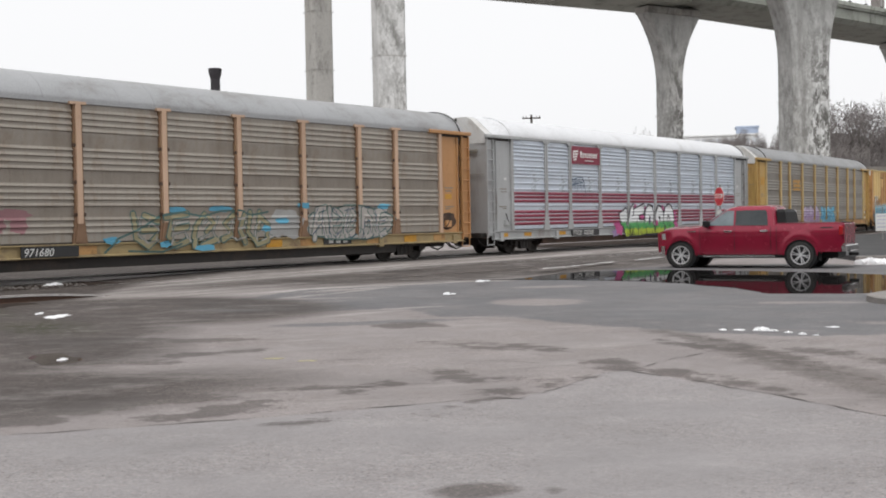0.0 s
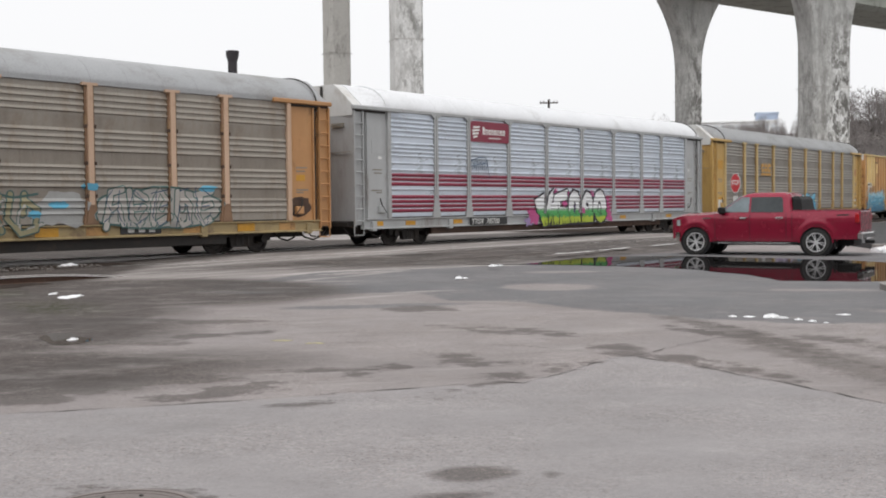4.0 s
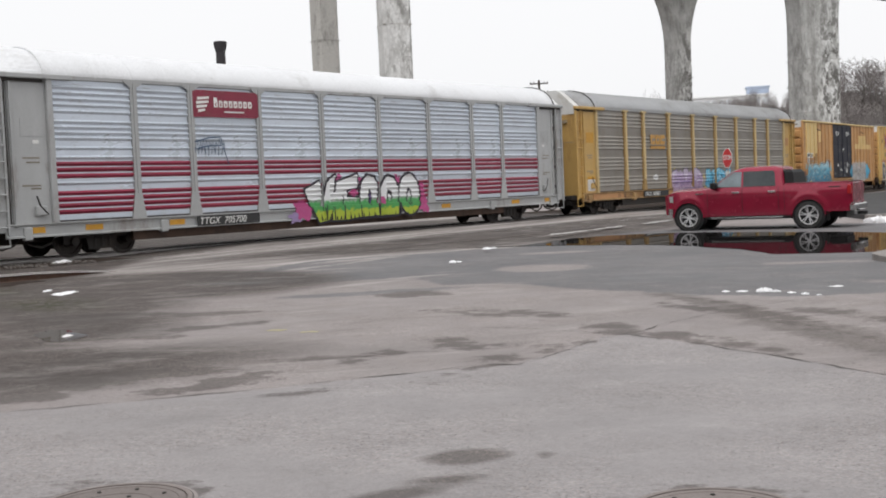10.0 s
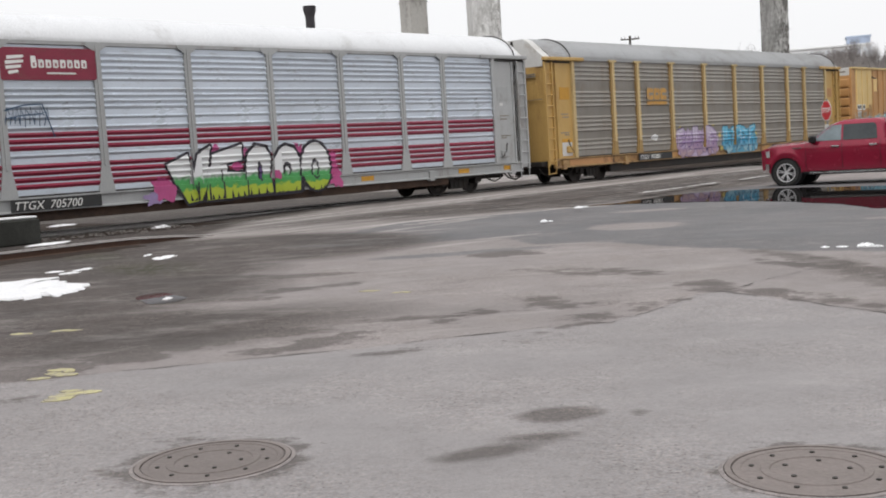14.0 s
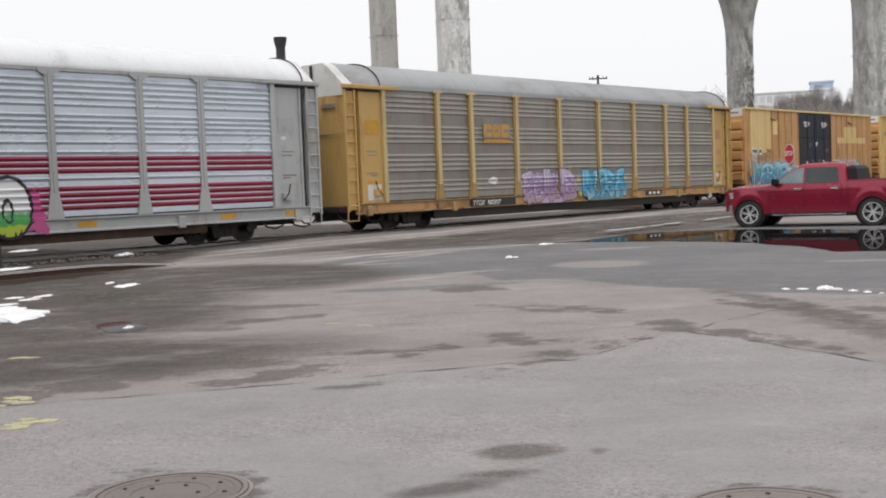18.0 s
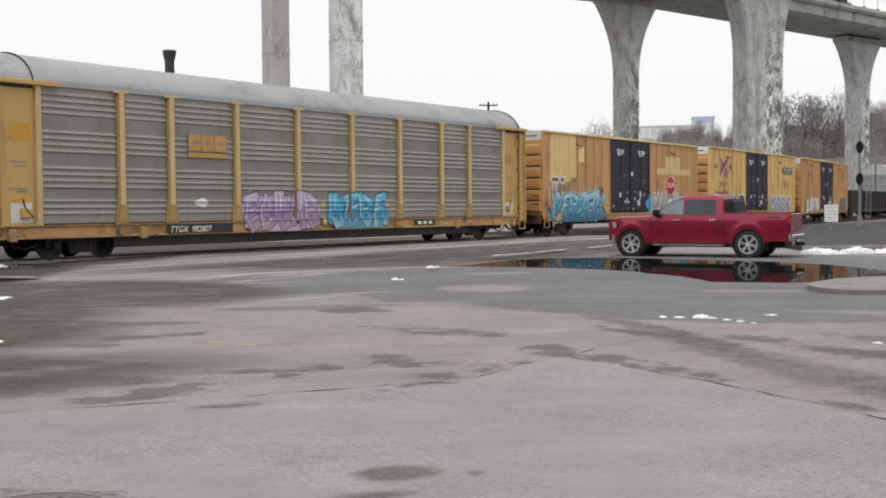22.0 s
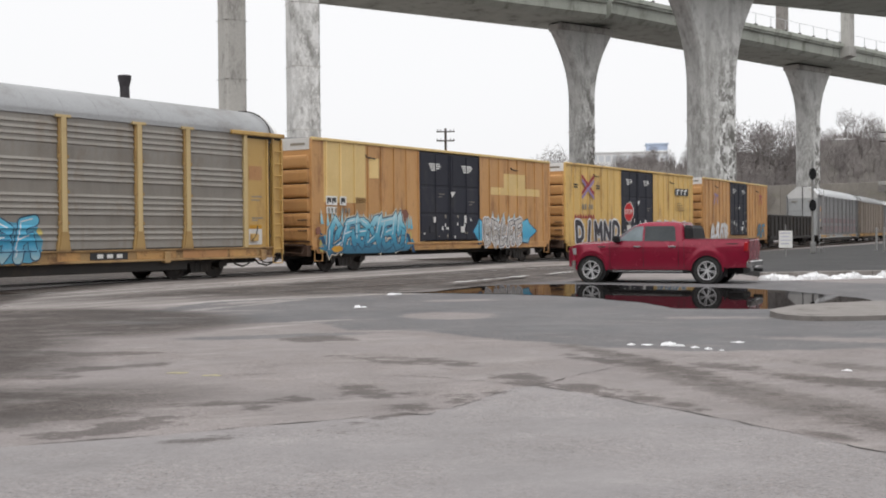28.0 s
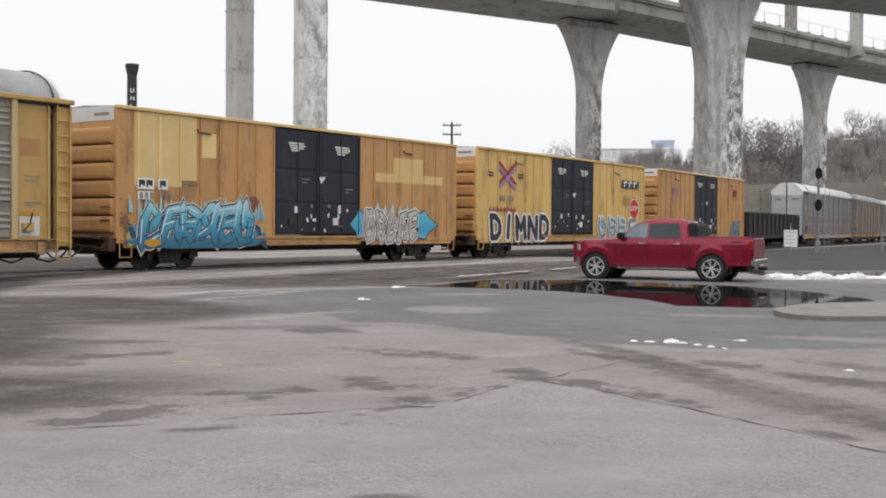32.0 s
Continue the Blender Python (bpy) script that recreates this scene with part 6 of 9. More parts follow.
def bands(pts, width, point=False):
    """A stroke as convex pieces with round ends, or with pointed ones."""
    pts = [Vector(p) for p in pts]
    w = width / 2
    dirs = []
    for i in range(len(pts)):
        d = (pts[min(i + 1, len(pts) - 1)] - pts[i]).normalized() + (pts[i] - pts[max(i - 1, 0)]).normalized()
        dirs.append(d.normalized() if d.length > 1e-4 else Vector((1, 0)))
    cap = ((1.5, 0.02),) if point else ((0.98, 0.2), (0.8, 0.6), (0.45, 0.9))
    line = [(pts[0] - dirs[0] * w * a, dirs[0], w * b) for a, b in cap] + [(p, d, w) for p, d in zip(pts, dirs)]
    line += [(pts[-1] + dirs[-1] * w * a, dirs[-1], w * b) for a, b in reversed(cap)]
    edge = [((p.x - d.y * r, p.y + d.x * r), (p.x + d.y * r, p.y - d.x * r)) for p, d, r in line]
    return [[a[0], a[1], b[1], b[0]] for a, b in zip(edge, edge[1:])]


def fan(outline):
    """A star-shaped outline as triangles round its middle."""
    c = (sum(p[0] for p in outline) / len(outline), sum(p[1] for p in outline) / len(outline))
    return [[c, outline[i], outline[(i + 1) % len(outline)]] for i in range(len(outline))]


def trimmed(poly, axis, at, keep):
    """The part of a convex piece on one side of a line."""
    out = []
    for p, q in zip(poly, poly[1:] + poly[:1]):
        a, b = (p[axis] - at) * keep, (q[axis] - at) * keep
        if a >= 0:
            out.append(p)
        if a * b < 0:
            u = a / (a - b)
            out.append((p[0] + (q[0] - p[0]) * u, p[1] + (q[1] - p[1]) * u))
    return out


class Side:
    """The shape of a car's near side: heights with their depth, and upright bars that stand out."""

    def __init__(self, steps, bars):
        self.steps, self.bars = steps, bars

    def depth(self, x, z):
        for x0, x1, y in self.bars:
            if x0 < x < x1 and z > 1.0:
                return y
        for (z0, y0), (z1, y1) in zip(self.steps, self.steps[1:]):
            if z <= z1:
                return y0 + (y1 - y0) * max((z - z0) / max(z1 - z0, 1e-6), 0)
        return self.steps[-1][1]

    def film(self, pieces, lift):
        """Paint over these pieces, lying on the ridges and bars."""
        s_ = Shape()
        xs = sorted({-99.0, 99.0} | {v for b in self.bars for v in b[:2]})
        zs = [-99.0] + [z for z, _ in self.steps] + [99.0]
        for n_, piece in enumerate(pieces):
            up = lift + 0.00012 * (n_ % 11)
            lo, hi = min(p[0] for p in piece), max(p[0] for p in piece)
            for x0, x1 in zip(xs, xs[1:]):
                if x1 <= lo or x0 >= hi:
                    continue
                col = trimmed(trimmed(piece, 0, x0, 1), 0, x1, -1)
                if len(col) < 3:
                    continue
                b0, b1 = min(p[1] for p in col), max(p[1] for p in col)
                xm = (min(p[0] for p in col) + max(p[0] for p in col)) / 2
                for z0, z1 in zip(zs, zs[1:]):
                    if z1 <= b0 or z0 >= b1 or z1 - z0 < 0.002:
                        continue
                    bit = trimmed(trimmed(col, 1, z0, 1), 1, z1, -1)
                    if len(bit) >= 3:
                        eps = 1e-4
                        n0 = len(s_.v)
                        s_.v += [(x, self.depth(xm, min(max(z, z0 + eps), z1 - eps)) - up, z) for x, z in bit]
                        s_.f.append(tuple(range(n0, n0 + len(bit))))
        return s_


def rack_side(ridges, deep, posts, ledge=False):
    steps = [(0.5, -1.582), (1.048, -1.582), (1.051, -1.5)]
    for zc, hh in sorted(ridges):
        if zc - hh > 1.06 and ledge:
            steps += [(zc - hh, -1.503), (zc + hh * 0.15, -1.503 - deep), (zc + hh * 0.36, -1.503 - deep * 0.92), (zc + hh, -1.503)]
        elif zc - hh > 1.06:
            steps += [(zc - hh, -1.5), (zc - hh * 0.55, -1.5 - deep), (zc - hh * 0.25, -1.5 - deep), (zc + hh * 0.5, -1.5 - deep * 0.45), (zc + hh, -1.5)]
    return Side(steps + [(EAVE, -1.5)], [(x - 0.16, x + 0.16, -1.624) for x in posts])


SILVER_SIDE = rack_side(SILVER_RIDGES, SILVER_DEEP, POSTS, True)
OLD_SIDE = rack_side(OLD_RIDGES, OLD_DEEP, OLD_POSTS)
BOX_SIDE = Side([(0.5, -1.512), (0.998, -1.512), (1.002, -1.492), (5.0, -1.492)], [])


def film_mesh(s_, name, material):
    me = bpy.data.meshes.new(name)
    me.from_pydata(s_.v, [], s_.f)
    me.materials.append(material)
    return me


def spray(car, side, pieces, material, lift, name, label=""):
    return part(name, film_mesh(side.film(pieces, lift), name, material), None, car, label)


def graffito(car, side, letters, width, fill, rim_m, rim, label, halo=None, halo_w=0.0, inner=(), inner_m=None, shine=None, point=False):
    """Fat letter forms over a wider dark rim and a wider halo, each form a part of its own."""
    if halo:
        spray(car, side, [q for strokes in letters for pts in strokes for q in bands(pts, width + 2 * rim + 2 * halo_w, point)], halo, 0.006, "painted_halo")
    for strokes in letters:
        spray(car, side, [q for pts in strokes for q in bands(pts, width + 2 * rim, point)], rim_m, 0.009, "painted_rim")
    for strokes in letters:
        spray(car, side, [q for pts in strokes for q in bands(pts, width, point)], fill, 0.012, "painted_letter", label)
        if shine:
            spray(car, side, [q for pts in strokes for q in bands([(x - width * 0.2, z + width * 0.16) for x, z in pts[:2]], 0.035)], shine, 0.015, "painted_shine")
    for pts, w in inner:
        spray(car, side, bands(pts, w), inner_m, 0.0165, "painted_line")


# The silver car: a fat white and green piece, a red emblem board, a thin tag.
big = [[[(-2.40, 1.62), (-1.67, 1.90), (-1.58, 1.35), (-2.15, 1.1)], [(-2.15, 1.1), (-1.58, 1.35), (-1.35, 0.56), (-1.8, 0.5)], [(-1.58, 1.35), (-1.42, 1.86), (-0.89, 2.10), (-1.15, 0.9), (-1.35, 0.56)]],
       [[(-0.86, 1.84), (0.21, 2.11), (0.20, 1.66), (-0.92, 1.5)], [(-0.92, 1.52), (-0.36, 1.56), (-0.36, 1.30), (-0.95, 1.2)], [(-1.02, 1.5), (-0.45, 1.5), (-0.3, 0.55), (-1.2, 0.55)], [(-0.55, 1.33), (0.30, 1.27), (0.28, 0.6), (-0.5, 0.55)]],
       [[(0.30, 1.45), (0.38, 1.80), (0.70, 2.08), (1.10, 2.0), (1.28, 1.7), (1.20, 1.1), (1.25, 0.6), (0.3, 0.58)]],
       [[(1.28, 1.62), (1.52, 1.92), (1.86, 2.04), (2.2, 1.93), (2.38, 1.62), (2.38, 1.2), (2.30, 0.6), (1.26, 0.58)]],
       [oval(3.0, 1.34, 0.6, 0.76, 0, 348, 16)]]
for cx, cz, rx_, rz_, sd in ((-2.5, 0.9, 0.42, 0.28, 1), (-2.7, 1.1, 0.22, 0.2, 2), (3.7, 1.4, 0.2, 0.36, 3), (3.8, 0.95, 0.25, 0.25, 4), (0.45, 1.75, 0.2, 0.3, 5), (2.4, 1.75, 0.2, 0.3, 6), (-0.75, 1.98, 0.15, 0.12, 7), (-2.9, 0.72, 0.3, 0.16, 8)):
    spray(car_w, SILVER_SIDE, fan(blot(cx, cz, rx_, rz_, sd, 30, 0.75)), spray_pink if sd != 8 else spray_violet, 0.005, "painted_cloud", "pink spray haze")
for pieces in big:
    for piece in pieces:
        loop = piece + [piece[0]]
        spray(car_w, SILVER_SIDE, [q for a, b in zip(loop, loop[1:]) for q in bands([a, b], 0.15)], spray_black, 0.009, "painted_rim")
for pieces in big:
    spray(car_w, SILVER_SIDE, [t_ for piece in pieces for t_ in fan(piece)], fade_green, 0.013, "painted_letter", "white and green spray piece with black outline")
    if len(pieces) == 1:
        loop = pieces[0] + [pieces[0][0]]
        spray(car_w, SILVER_SIDE, [q for a, b in zip(loop[:9], loop[1:9]) for q in bands([a, b], 0.045)], spray_black, 0.0155, "painted_line")
slits = [(oval(0.82, 1.28, 0.09, 0.30), spray_black), (oval(2.97, 1.25, 0.16, 0.33), spray_black), (oval(1.86, 1.30, 0.17, 0.22), spray_black)]
slits += [(oval(0.84, 1.24, 0.045, 0.2), spray_deep), (oval(2.97, 1.22, 0.10, 0.24), fade_green), (oval(1.86, 1.22, 0.09, 0.16), fade_green), (blot(1.38, 1.12, 0.16, 0.22, 9), spray_pink), (blot(-0.02, 1.47, 0.18, 0.13, 10), spray_pink)]
for k, (pts, m) in enumerate(slits):
    spray(car_w, SILVER_SIDE, fan(pts), m, 0.0165 + 0.0015 * (k > 2), "painted_line")
rnd = random.Random(15)
spikes = []
for k in range(22):
    x = -1.75 + k * 0.24 + rnd.uniform(-0.08, 0.08)
    spikes.append([(x - 0.05, 0.56), (x + 0.05, 0.56), (x + rnd.uniform(-0.04, 0.08), rnd.uniform(0.66, 0.84))])
for x, z0, z1 in ((-1.45, 0.56, 1.1), (-1.05, 0.56, 1.0), (-0.55, 0.56, 1.4), (0.3, 0.56, 0.95), (1.27, 0.56, 1.2), (2.40, 0.56, 1.3)):
    spikes.append([(x - 0.03, z0), (x + 0.04, z0), (x + 0.02, z1), (x - 0.02, z1)])
spray(car_w, SILVER_SIDE, spikes, spray_black, 0.0185, "painted_spikes", "dark painted spikes")
board = part("emblem_board", Shape().plate([(-6.98, 4.02), (-6.9, 3.96), (-4.4, 3.96), (-4.32, 4.02), (-4.32, 4.72), (-4.4, 4.78), (-6.9, 4.78), (-6.98, 4.72)], -1.58, -1.56), red_paint, car_w, "dark red board with a white emblem")
s = Shape()
for k in range(4):
    z = 4.10 + k * 0.125
    half = 0.26 * math.sqrt(max(1 - ((z - 4.30) / 0.30) ** 2, 0.1))
    s.plate([(-6.55 - half, z), (-6.55 + half * (0.35 + 0.25 * k), z + 0.05), (-6.55 + half * (0.35 + 0.25 * k), z + 0.12), (-6.55 - half, z + 0.09)], -1.586, -1.58)
part("emblem", s, white_mark, board)
for k in range(8):
    x = -6.13 + k * 0.198
    part("name_bar", Shape().plate([(x + 0.02, 4.27), (x + 0.13, 4.27), (x + 0.15, 4.30), (x + 0.15, 4.45), (x + 0.12, 4.48 + 0.09 * (k == 0)), (x, 4.48 + 0.09 * (k == 0)), (x, 4.29)], -1.586, -1.58), white_mark, board)
    part("name_gap", Shape().box(x + 0.055, x + 0.10, -1.588, -1.585, 4.31, 4.40), red_paint, board)
part("name_bar", Shape().box(-5.72, -4.92, -1.586, -1.58, 4.11, 4.155), white_mark, board)
s = Shape()
rnd = random.Random(5)
for k in range(9):
    x = -6.95 + k * 0.13
    stroke(s, [(x, 2.78 + 0.1 * rnd.random()), (x + 0.03 + 0.08 * rnd.random(), 3.2 + 0.12 * rnd.random()), (x + 0.13, 2.82 + 0.3 * rnd.random())], 0.026, -1.575 - 0.0004 * k)
stroke(s, [(-6.94, 3.2), (-6.4, 3.33), (-5.93, 3.35), (-5.80, 2.95), (-5.66, 2.52)], 0.035, -1.580)
stroke(s, [(-6.98, 2.98), (-6.4, 3.08), (-5.95, 3.10)], 0.03, -1.581)
part("spray_tag", s, spray_navy, car_w, "thin dark spray tag")
number_board(car_w, -5.75, 0.80, 2.5, 0.3, "TTGX  705700", 0.3)

# The weathered orange-post car: two outlined pieces in teal and grey over buffed sheet, a pink smear.
dull_teal = paint("dull_teal", (0.06, 0.125, 0.115))
dull_silver = paint("dull_silver", (0.36, 0.345, 0.32))
olive = paint("olive_spray", (0.30, 0.27, 0.16))
buffed = mat("buffed_sheet", (0.44, 0.445, 0.44), (0.33, 0.325, 0.31), 0.4, 0.3, 2, 0.9, 0.03)
spray(car_a, OLD_SIDE, fan(blot(3.4, 1.45, 0.8, 0.5, 21)), buffed, 0.004, "buffed_patch", "patch rubbed bare to clean metal")
for x, z, w in ((-3.3, 1.05, 0.3), (-1.0, 1.92, 0.3), (0.7, 1.95, 0.45), (3.3, 1.55, 0.3), (4.3, 2.05, 0.3), (8.4, 2.02, 0.35), (0.0, 0.76, 0.4), (-1.5, 0.9, 0.2), (2.6, 1.3, 0.2)):
    spray(car_a, OLD_SIDE, fan(blot(x, z, w, 0.10, int(x * 9) + 40)), spray_blue, 0.0135, "spray_fleck", "small blue spray fleck")
graffito(car_a, OLD_SIDE, word("bdacf", -2.6, 2.7, 0.85, 1.80, 0.22, 11), 0.15, olive, dull_teal, 0.04, "faded outline graffiti in teal and olive")
graffito(car_a, OLD_SIDE, word("fecda", -2.4, 2.8, 0.95, 1.65, 0.4, 12), 0.07, dull_silver, dull_teal, 0.02, "faded outline graffiti in teal and grey")
for pts in ([(-3.6, 0.72), (-3.1, 1.1), (-2.4, 1.35), (-1.6, 1.75), (-0.8, 1.85), (0.0, 1.72)], [(0.0, 1.72), (0.7, 1.88), (1.4, 1.9), (2.0, 1.75), (2.7, 1.85)], [(-2.8, 0.74), (-1.6, 0.68), (-0.9, 0.9)]):
    spray(car_a, OLD_SIDE, bands(pts, 0.06), dull_teal, 0.0145, "painted_line")
spray(car_a, OLD_SIDE, fan(blot(6.6, 1.42, 2.25, 0.62, 23, 30, 0.2)), dull_silver, 0.004, "painted_cloud", "silver spray ground of a graffito")
graffito(car_a, OLD_SIDE, word("ebafd", 4.75, 8.5, 0.95, 1.98, 0.22, 21), 0.17, spray_grey, dull_teal, 0.04, "outlined grey and teal graffiti", None, 0, [(pts, 0.03) for st in word("cadeb", 4.7, 8.5, 0.9, 2.0, 0.2, 22) for pts in st], spray_navy)
loop = blot(6.6, 1.42, 2.2, 0.62, 23, 30, 0.2)
spray(car_a, OLD_SIDE, bands(loop + loop[:1], 0.06), dull_teal, 0.006, "painted_line")
for dx, dz, rw, rh in ((0.0, 0.15, 0.5, 0.16), (-0.35, -0.1, 0.22, 0.3), (0.3, -0.12, 0.25, 0.22)):
    spray(car_a, OLD_SIDE, fan(blot(-6.45 + dx, 1.65 + dz, rw, rh, 31 + int(dx * 20), 22, 0.6)), faded_pink, 0.004, "painted_cloud", "pink spray smear")
number_board(car_a, -5.3, 0.80, 1.75, 0.3, "971680", 0.3)

# The yellow-post car: a lilac piece and a cyan piece, an orange emblem, a number board.
for forms, x0, x1, fill, rim_m, haze, shine, sd in (("dafcb", -4.05, -0.45, fade_lilac, spray_deep, spray_lilac, spray_white, 31), ("fdbe", 0.15, 3.45, fade_cyan, spray_navy, spray_blue, spray_white, 41)):
    spray(car_c, OLD_SIDE, fan(cloud_outline(x0 - 0.1, x1 + 0.1, 0.66, 1.85, 7, sd, 0.05)), haze, 0.005, "painted_cloud")
    graffito(car_c, OLD_SIDE, word(forms, x0 + 0.12, x1 - 0.12, 0.80, 1.86, 0.26, sd), 0.30, fill, rim_m, 0.035, "lilac graffiti with violet outlines" if sd == 31 else "cyan graffiti with dark blue outlines", None, 0,
             [([(x0 + 0.1, 1.3), (x1 - 0.9, 1.33)], 0.03), ([(x0 + 0.8, 0.98), (x1 - 0.1, 1.0)], 0.03)], rim_m, shine)
for x, z, w, h in ((-3.75, 2.02, 0.09, 0.05), (-0.75, 2.03, 0.10, 0.05), (3.5, 1.55, 0.08, 0.10), (-0.15, 1.55, 0.10, 0.12), (-0.12, 0.95, 0.12, 0.12)):
    spray(car_c, OLD_SIDE, fan(blot(x, z, w, h, int(x * 10) + 50)), spray_yellow, 0.0195, "spray_fleck", "yellow spray fleck")
spray(car_c, OLD_SIDE, fan(blot(-5.85, 1.62, 0.3, 0.13, 77)), spray_white, 0.006, "spray_fleck", "small white painted mark")
brand_m = mat("worn_orange_emblem", (0.58, 0.32, 0.07), (0.46, 0.24, 0.06), 0.55, 0, 4, 0.8, 0.05, 50, 2, (0.30, 0.22, 0.14), 0.3, 4)
brand = part("emblem_board", Shape().box(-6.42, -4.82, -1.572, -1.56, 3.05, 3.20), brand_m, car_c, "worn orange emblem bars")
for k in range(3):
    x = -6.40 + k * 0.54
    part("emblem_back", Shape().box(x - 0.02, x + 0.53, -1.566, -1.556, 3.24, 3.80), stencil_grey, brand)
    part("emblem", Shape().plate([(x, 3.32), (x + 0.08, 3.27), (x + 0.42, 3.27), (x + 0.49, 3.34), (x + 0.49, 3.70), (x + 0.42, 3.77), (x + 0.06, 3.77), (x, 3.70)], -1.572, -1.563), brand_m, brand)
    part("emblem_gap", Shape().box(x + 0.15, x + 0.49 - 0.14 * (k == 1), -1.576, -1.571, 3.46, 3.58), stencil_grey, brand)
number_board(car_c, -5.95, 0.80, 2.7, 0.28, "TTGX  982807", 0.27)

# The box cars: blue, silver, black-and-white pieces, emblem, stencils.
spray(car_k, BOX_SIDE, fan(cloud_outline(-8.9, -2.9, 0.66, 1.5, 9, 7, 0.05)), fade_blue, 0.044, "painted_cloud", "deep blue spray along the foot")
BOX_FRONT = Side([(0.5, -1.548), (5.0, -1.548)], [])
graffito(car_k, BOX_FRONT, word("aebcdf", -8.35, -3.55, 0.86, 2.0, 0.10, 51, 0.06, 0.12), 0.30, fade_blue, spray_navy, 0.05, "ice-blue spray piece with dark outlines", spray_cream, 0.05,
         [(pts, 0.035) for st in word("cdaeb", -8.2, -3.4, 0.9, 1.8, 0.3, 52, 0.1) for pts in st], spray_navy, spray_white, True)
rnd = random.Random(55)
tips = []
for k in range(26):
    x = -8.7 + k * 0.23 + rnd.uniform(-0.08, 0.08)
    z = 2.0 + rnd.uniform(-0.1, 0.12)
    tips.append([(x - 0.09, z - 0.35), (x + 0.09, z - 0.3), (x + rnd.uniform(-0.12, 0.12), z + rnd.uniform(0.1, 0.35))])
spray(car_k, BOX_FRONT, tips, fade_blue, 0.004, "painted_spikes", "pale blue painted points")
spray(car_k, BOX_FRONT, [[(x - 0.02, z), (x + 0.2, z - 0.1), (x + 0.34, z - 0.5), (x + 0.1, z - 0.42)] for x, z in ((-3.6, 1.75), (-3.3, 1.45), (-8.9, 1.5), (-3.05, 1.1))], spray_navy, 0.007, "painted_spikes")
for x, z, rx_, rz_, m in ((-8.85, 1.0, 0.08, 0.22, spray_yellow), (-3.05, 1.3, 0.07, 0.2, spray_yellow), (-8.75, 0.85, 0.14, 0.08, spray_yellow), (-3.6, 2.15, 0.45, 0.28, spray_maroon), (-9.0, 1.55, 0.16, 0.14, spray_maroon), (-7.9, 0.86, 0.3, 0.12, amber)):
    spray(car_k, BOX_FRONT, fan(blot(x, z, rx_, rz_, int(x * 7) + 90)), m, 0.003 if m != amber else 0.02, "spray_fleck", "small spray fleck")
graffito(car_k, BOX_FRONT, word("fbaed", 2.85, 6.2, 0.88, 1.98, 0.24, 61, 0.0, 0.04), 0.20, fade_silver, spray_black, 0.045, "silver graffiti with blue arrow ends", spray_white, 0.06, [(pts, 0.03) for st in word("dceab", 2.9, 6.2, 1.0, 1.9, 0.3, 62) for pts in st], spray_white)
for x0, x1 in ((2.65, 1.85), (6.4, 7.86)):
    arrow = [(x0, 0.95), (x0 + (x1 - x0) * 0.4, 0.9), (x0 + (x1 - x0) * 0.5, 1.15), (x1, 1.5), (x0 + (x1 - x0) * 0.5, 1.85), (x0 + (x1 - x0) * 0.35, 2.1), (x0, 1.95)]
    spray(car_k, BOX_FRONT, fan(arrow), fade_cyan, 0.004, "painted_arrow", "blue painted arrow end")
    spray(car_k, BOX_FRONT, [q for a, b in zip(arrow, arrow[1:]) for q in bands([a, b], 0.045)], spray_navy, 0.006, "painted_line")
for k in range(6):
    x = 3.6 + k * 0.5
    spray(car_k, BOX_FRONT, [[(x - 0.15, 1.95), (x + 0.15, 1.95), (x + 0.02, 2.42 - 0.12 * (k % 2))]], spray_ice, 0.003, "painted_spike", "pale blue painted spike")
for x0, x1 in ((-8.52, -7.86), (-7.70, -7.30)):
    part("name_patch", Shape().box(x0, x1, -1.545, -1.536, 2.52, 2.86), white_mark, car_k, "white patch with dark bars")
for x, w in ((-8.46, 0.24), (-8.16, 0.24), (-7.62, 0.24)):
    part("name_bar", Shape().plate([(x, 2.57), (x + 0.07, 2.57), (x + 0.07, 2.67), (x + w, 2.60), (x + w, 2.80), (x, 2.80)], -1.549, -1.545), black_mark, car_k)
part("name_patch", Shape().box(-8.5, -7.9, -1.543, -1.536, 2.20, 2.45), white_paint, car_k, "pale number patch")
for k in range(6):
    x = -8.42 + k * 0.2 + (0.22 if k > 2 else 0)
    part("number_bar", Shape().box(x, x + 0.12, -1.547, -1.542, 2.22, 2.42), stencil_grey, car_k)
graffito(car_x, BOX_FRONT, word("DIMND", -8.25, -2.75, 0.95, 1.92, 0.42, 71, 0, 0.03), 0.30, spray_black, spray_white, 0.10, "black block graffiti with thick white outlines")
spray(car_x, BOX_FRONT, [[(-8.5 + k * 0.32, 2.16), (-8.22 + k * 0.32, 2.16), (-8.36 + k * 0.32, 2.42)] for k in range(8)], sign_red, 0.003, "painted_crown", "row of red painted points")
for k in range(9):
    x = -8.3 + k * 0.66
    spray(car_x, BOX_FRONT, [[(x - 0.03, 0.98), (x + 0.04, 0.98), (x + 0.02, 0.58), (x - 0.01, 0.58)]], spray_white, 0.003, "paint_drip")
graffito(car_x, BOX_FRONT, word("fbbe", 3.15, 7.9, 0.95, 1.95, 0.4, 81, 0, 0.04), 0.22, spray_steel, spray_white, 0.09, "blue-grey graffiti with white outlines", None, 0, [(pts, 0.04) for st in word("dcab", 3.2, 7.9, 1.0, 1.85, 0.5, 82) for pts in st], spray_navy)
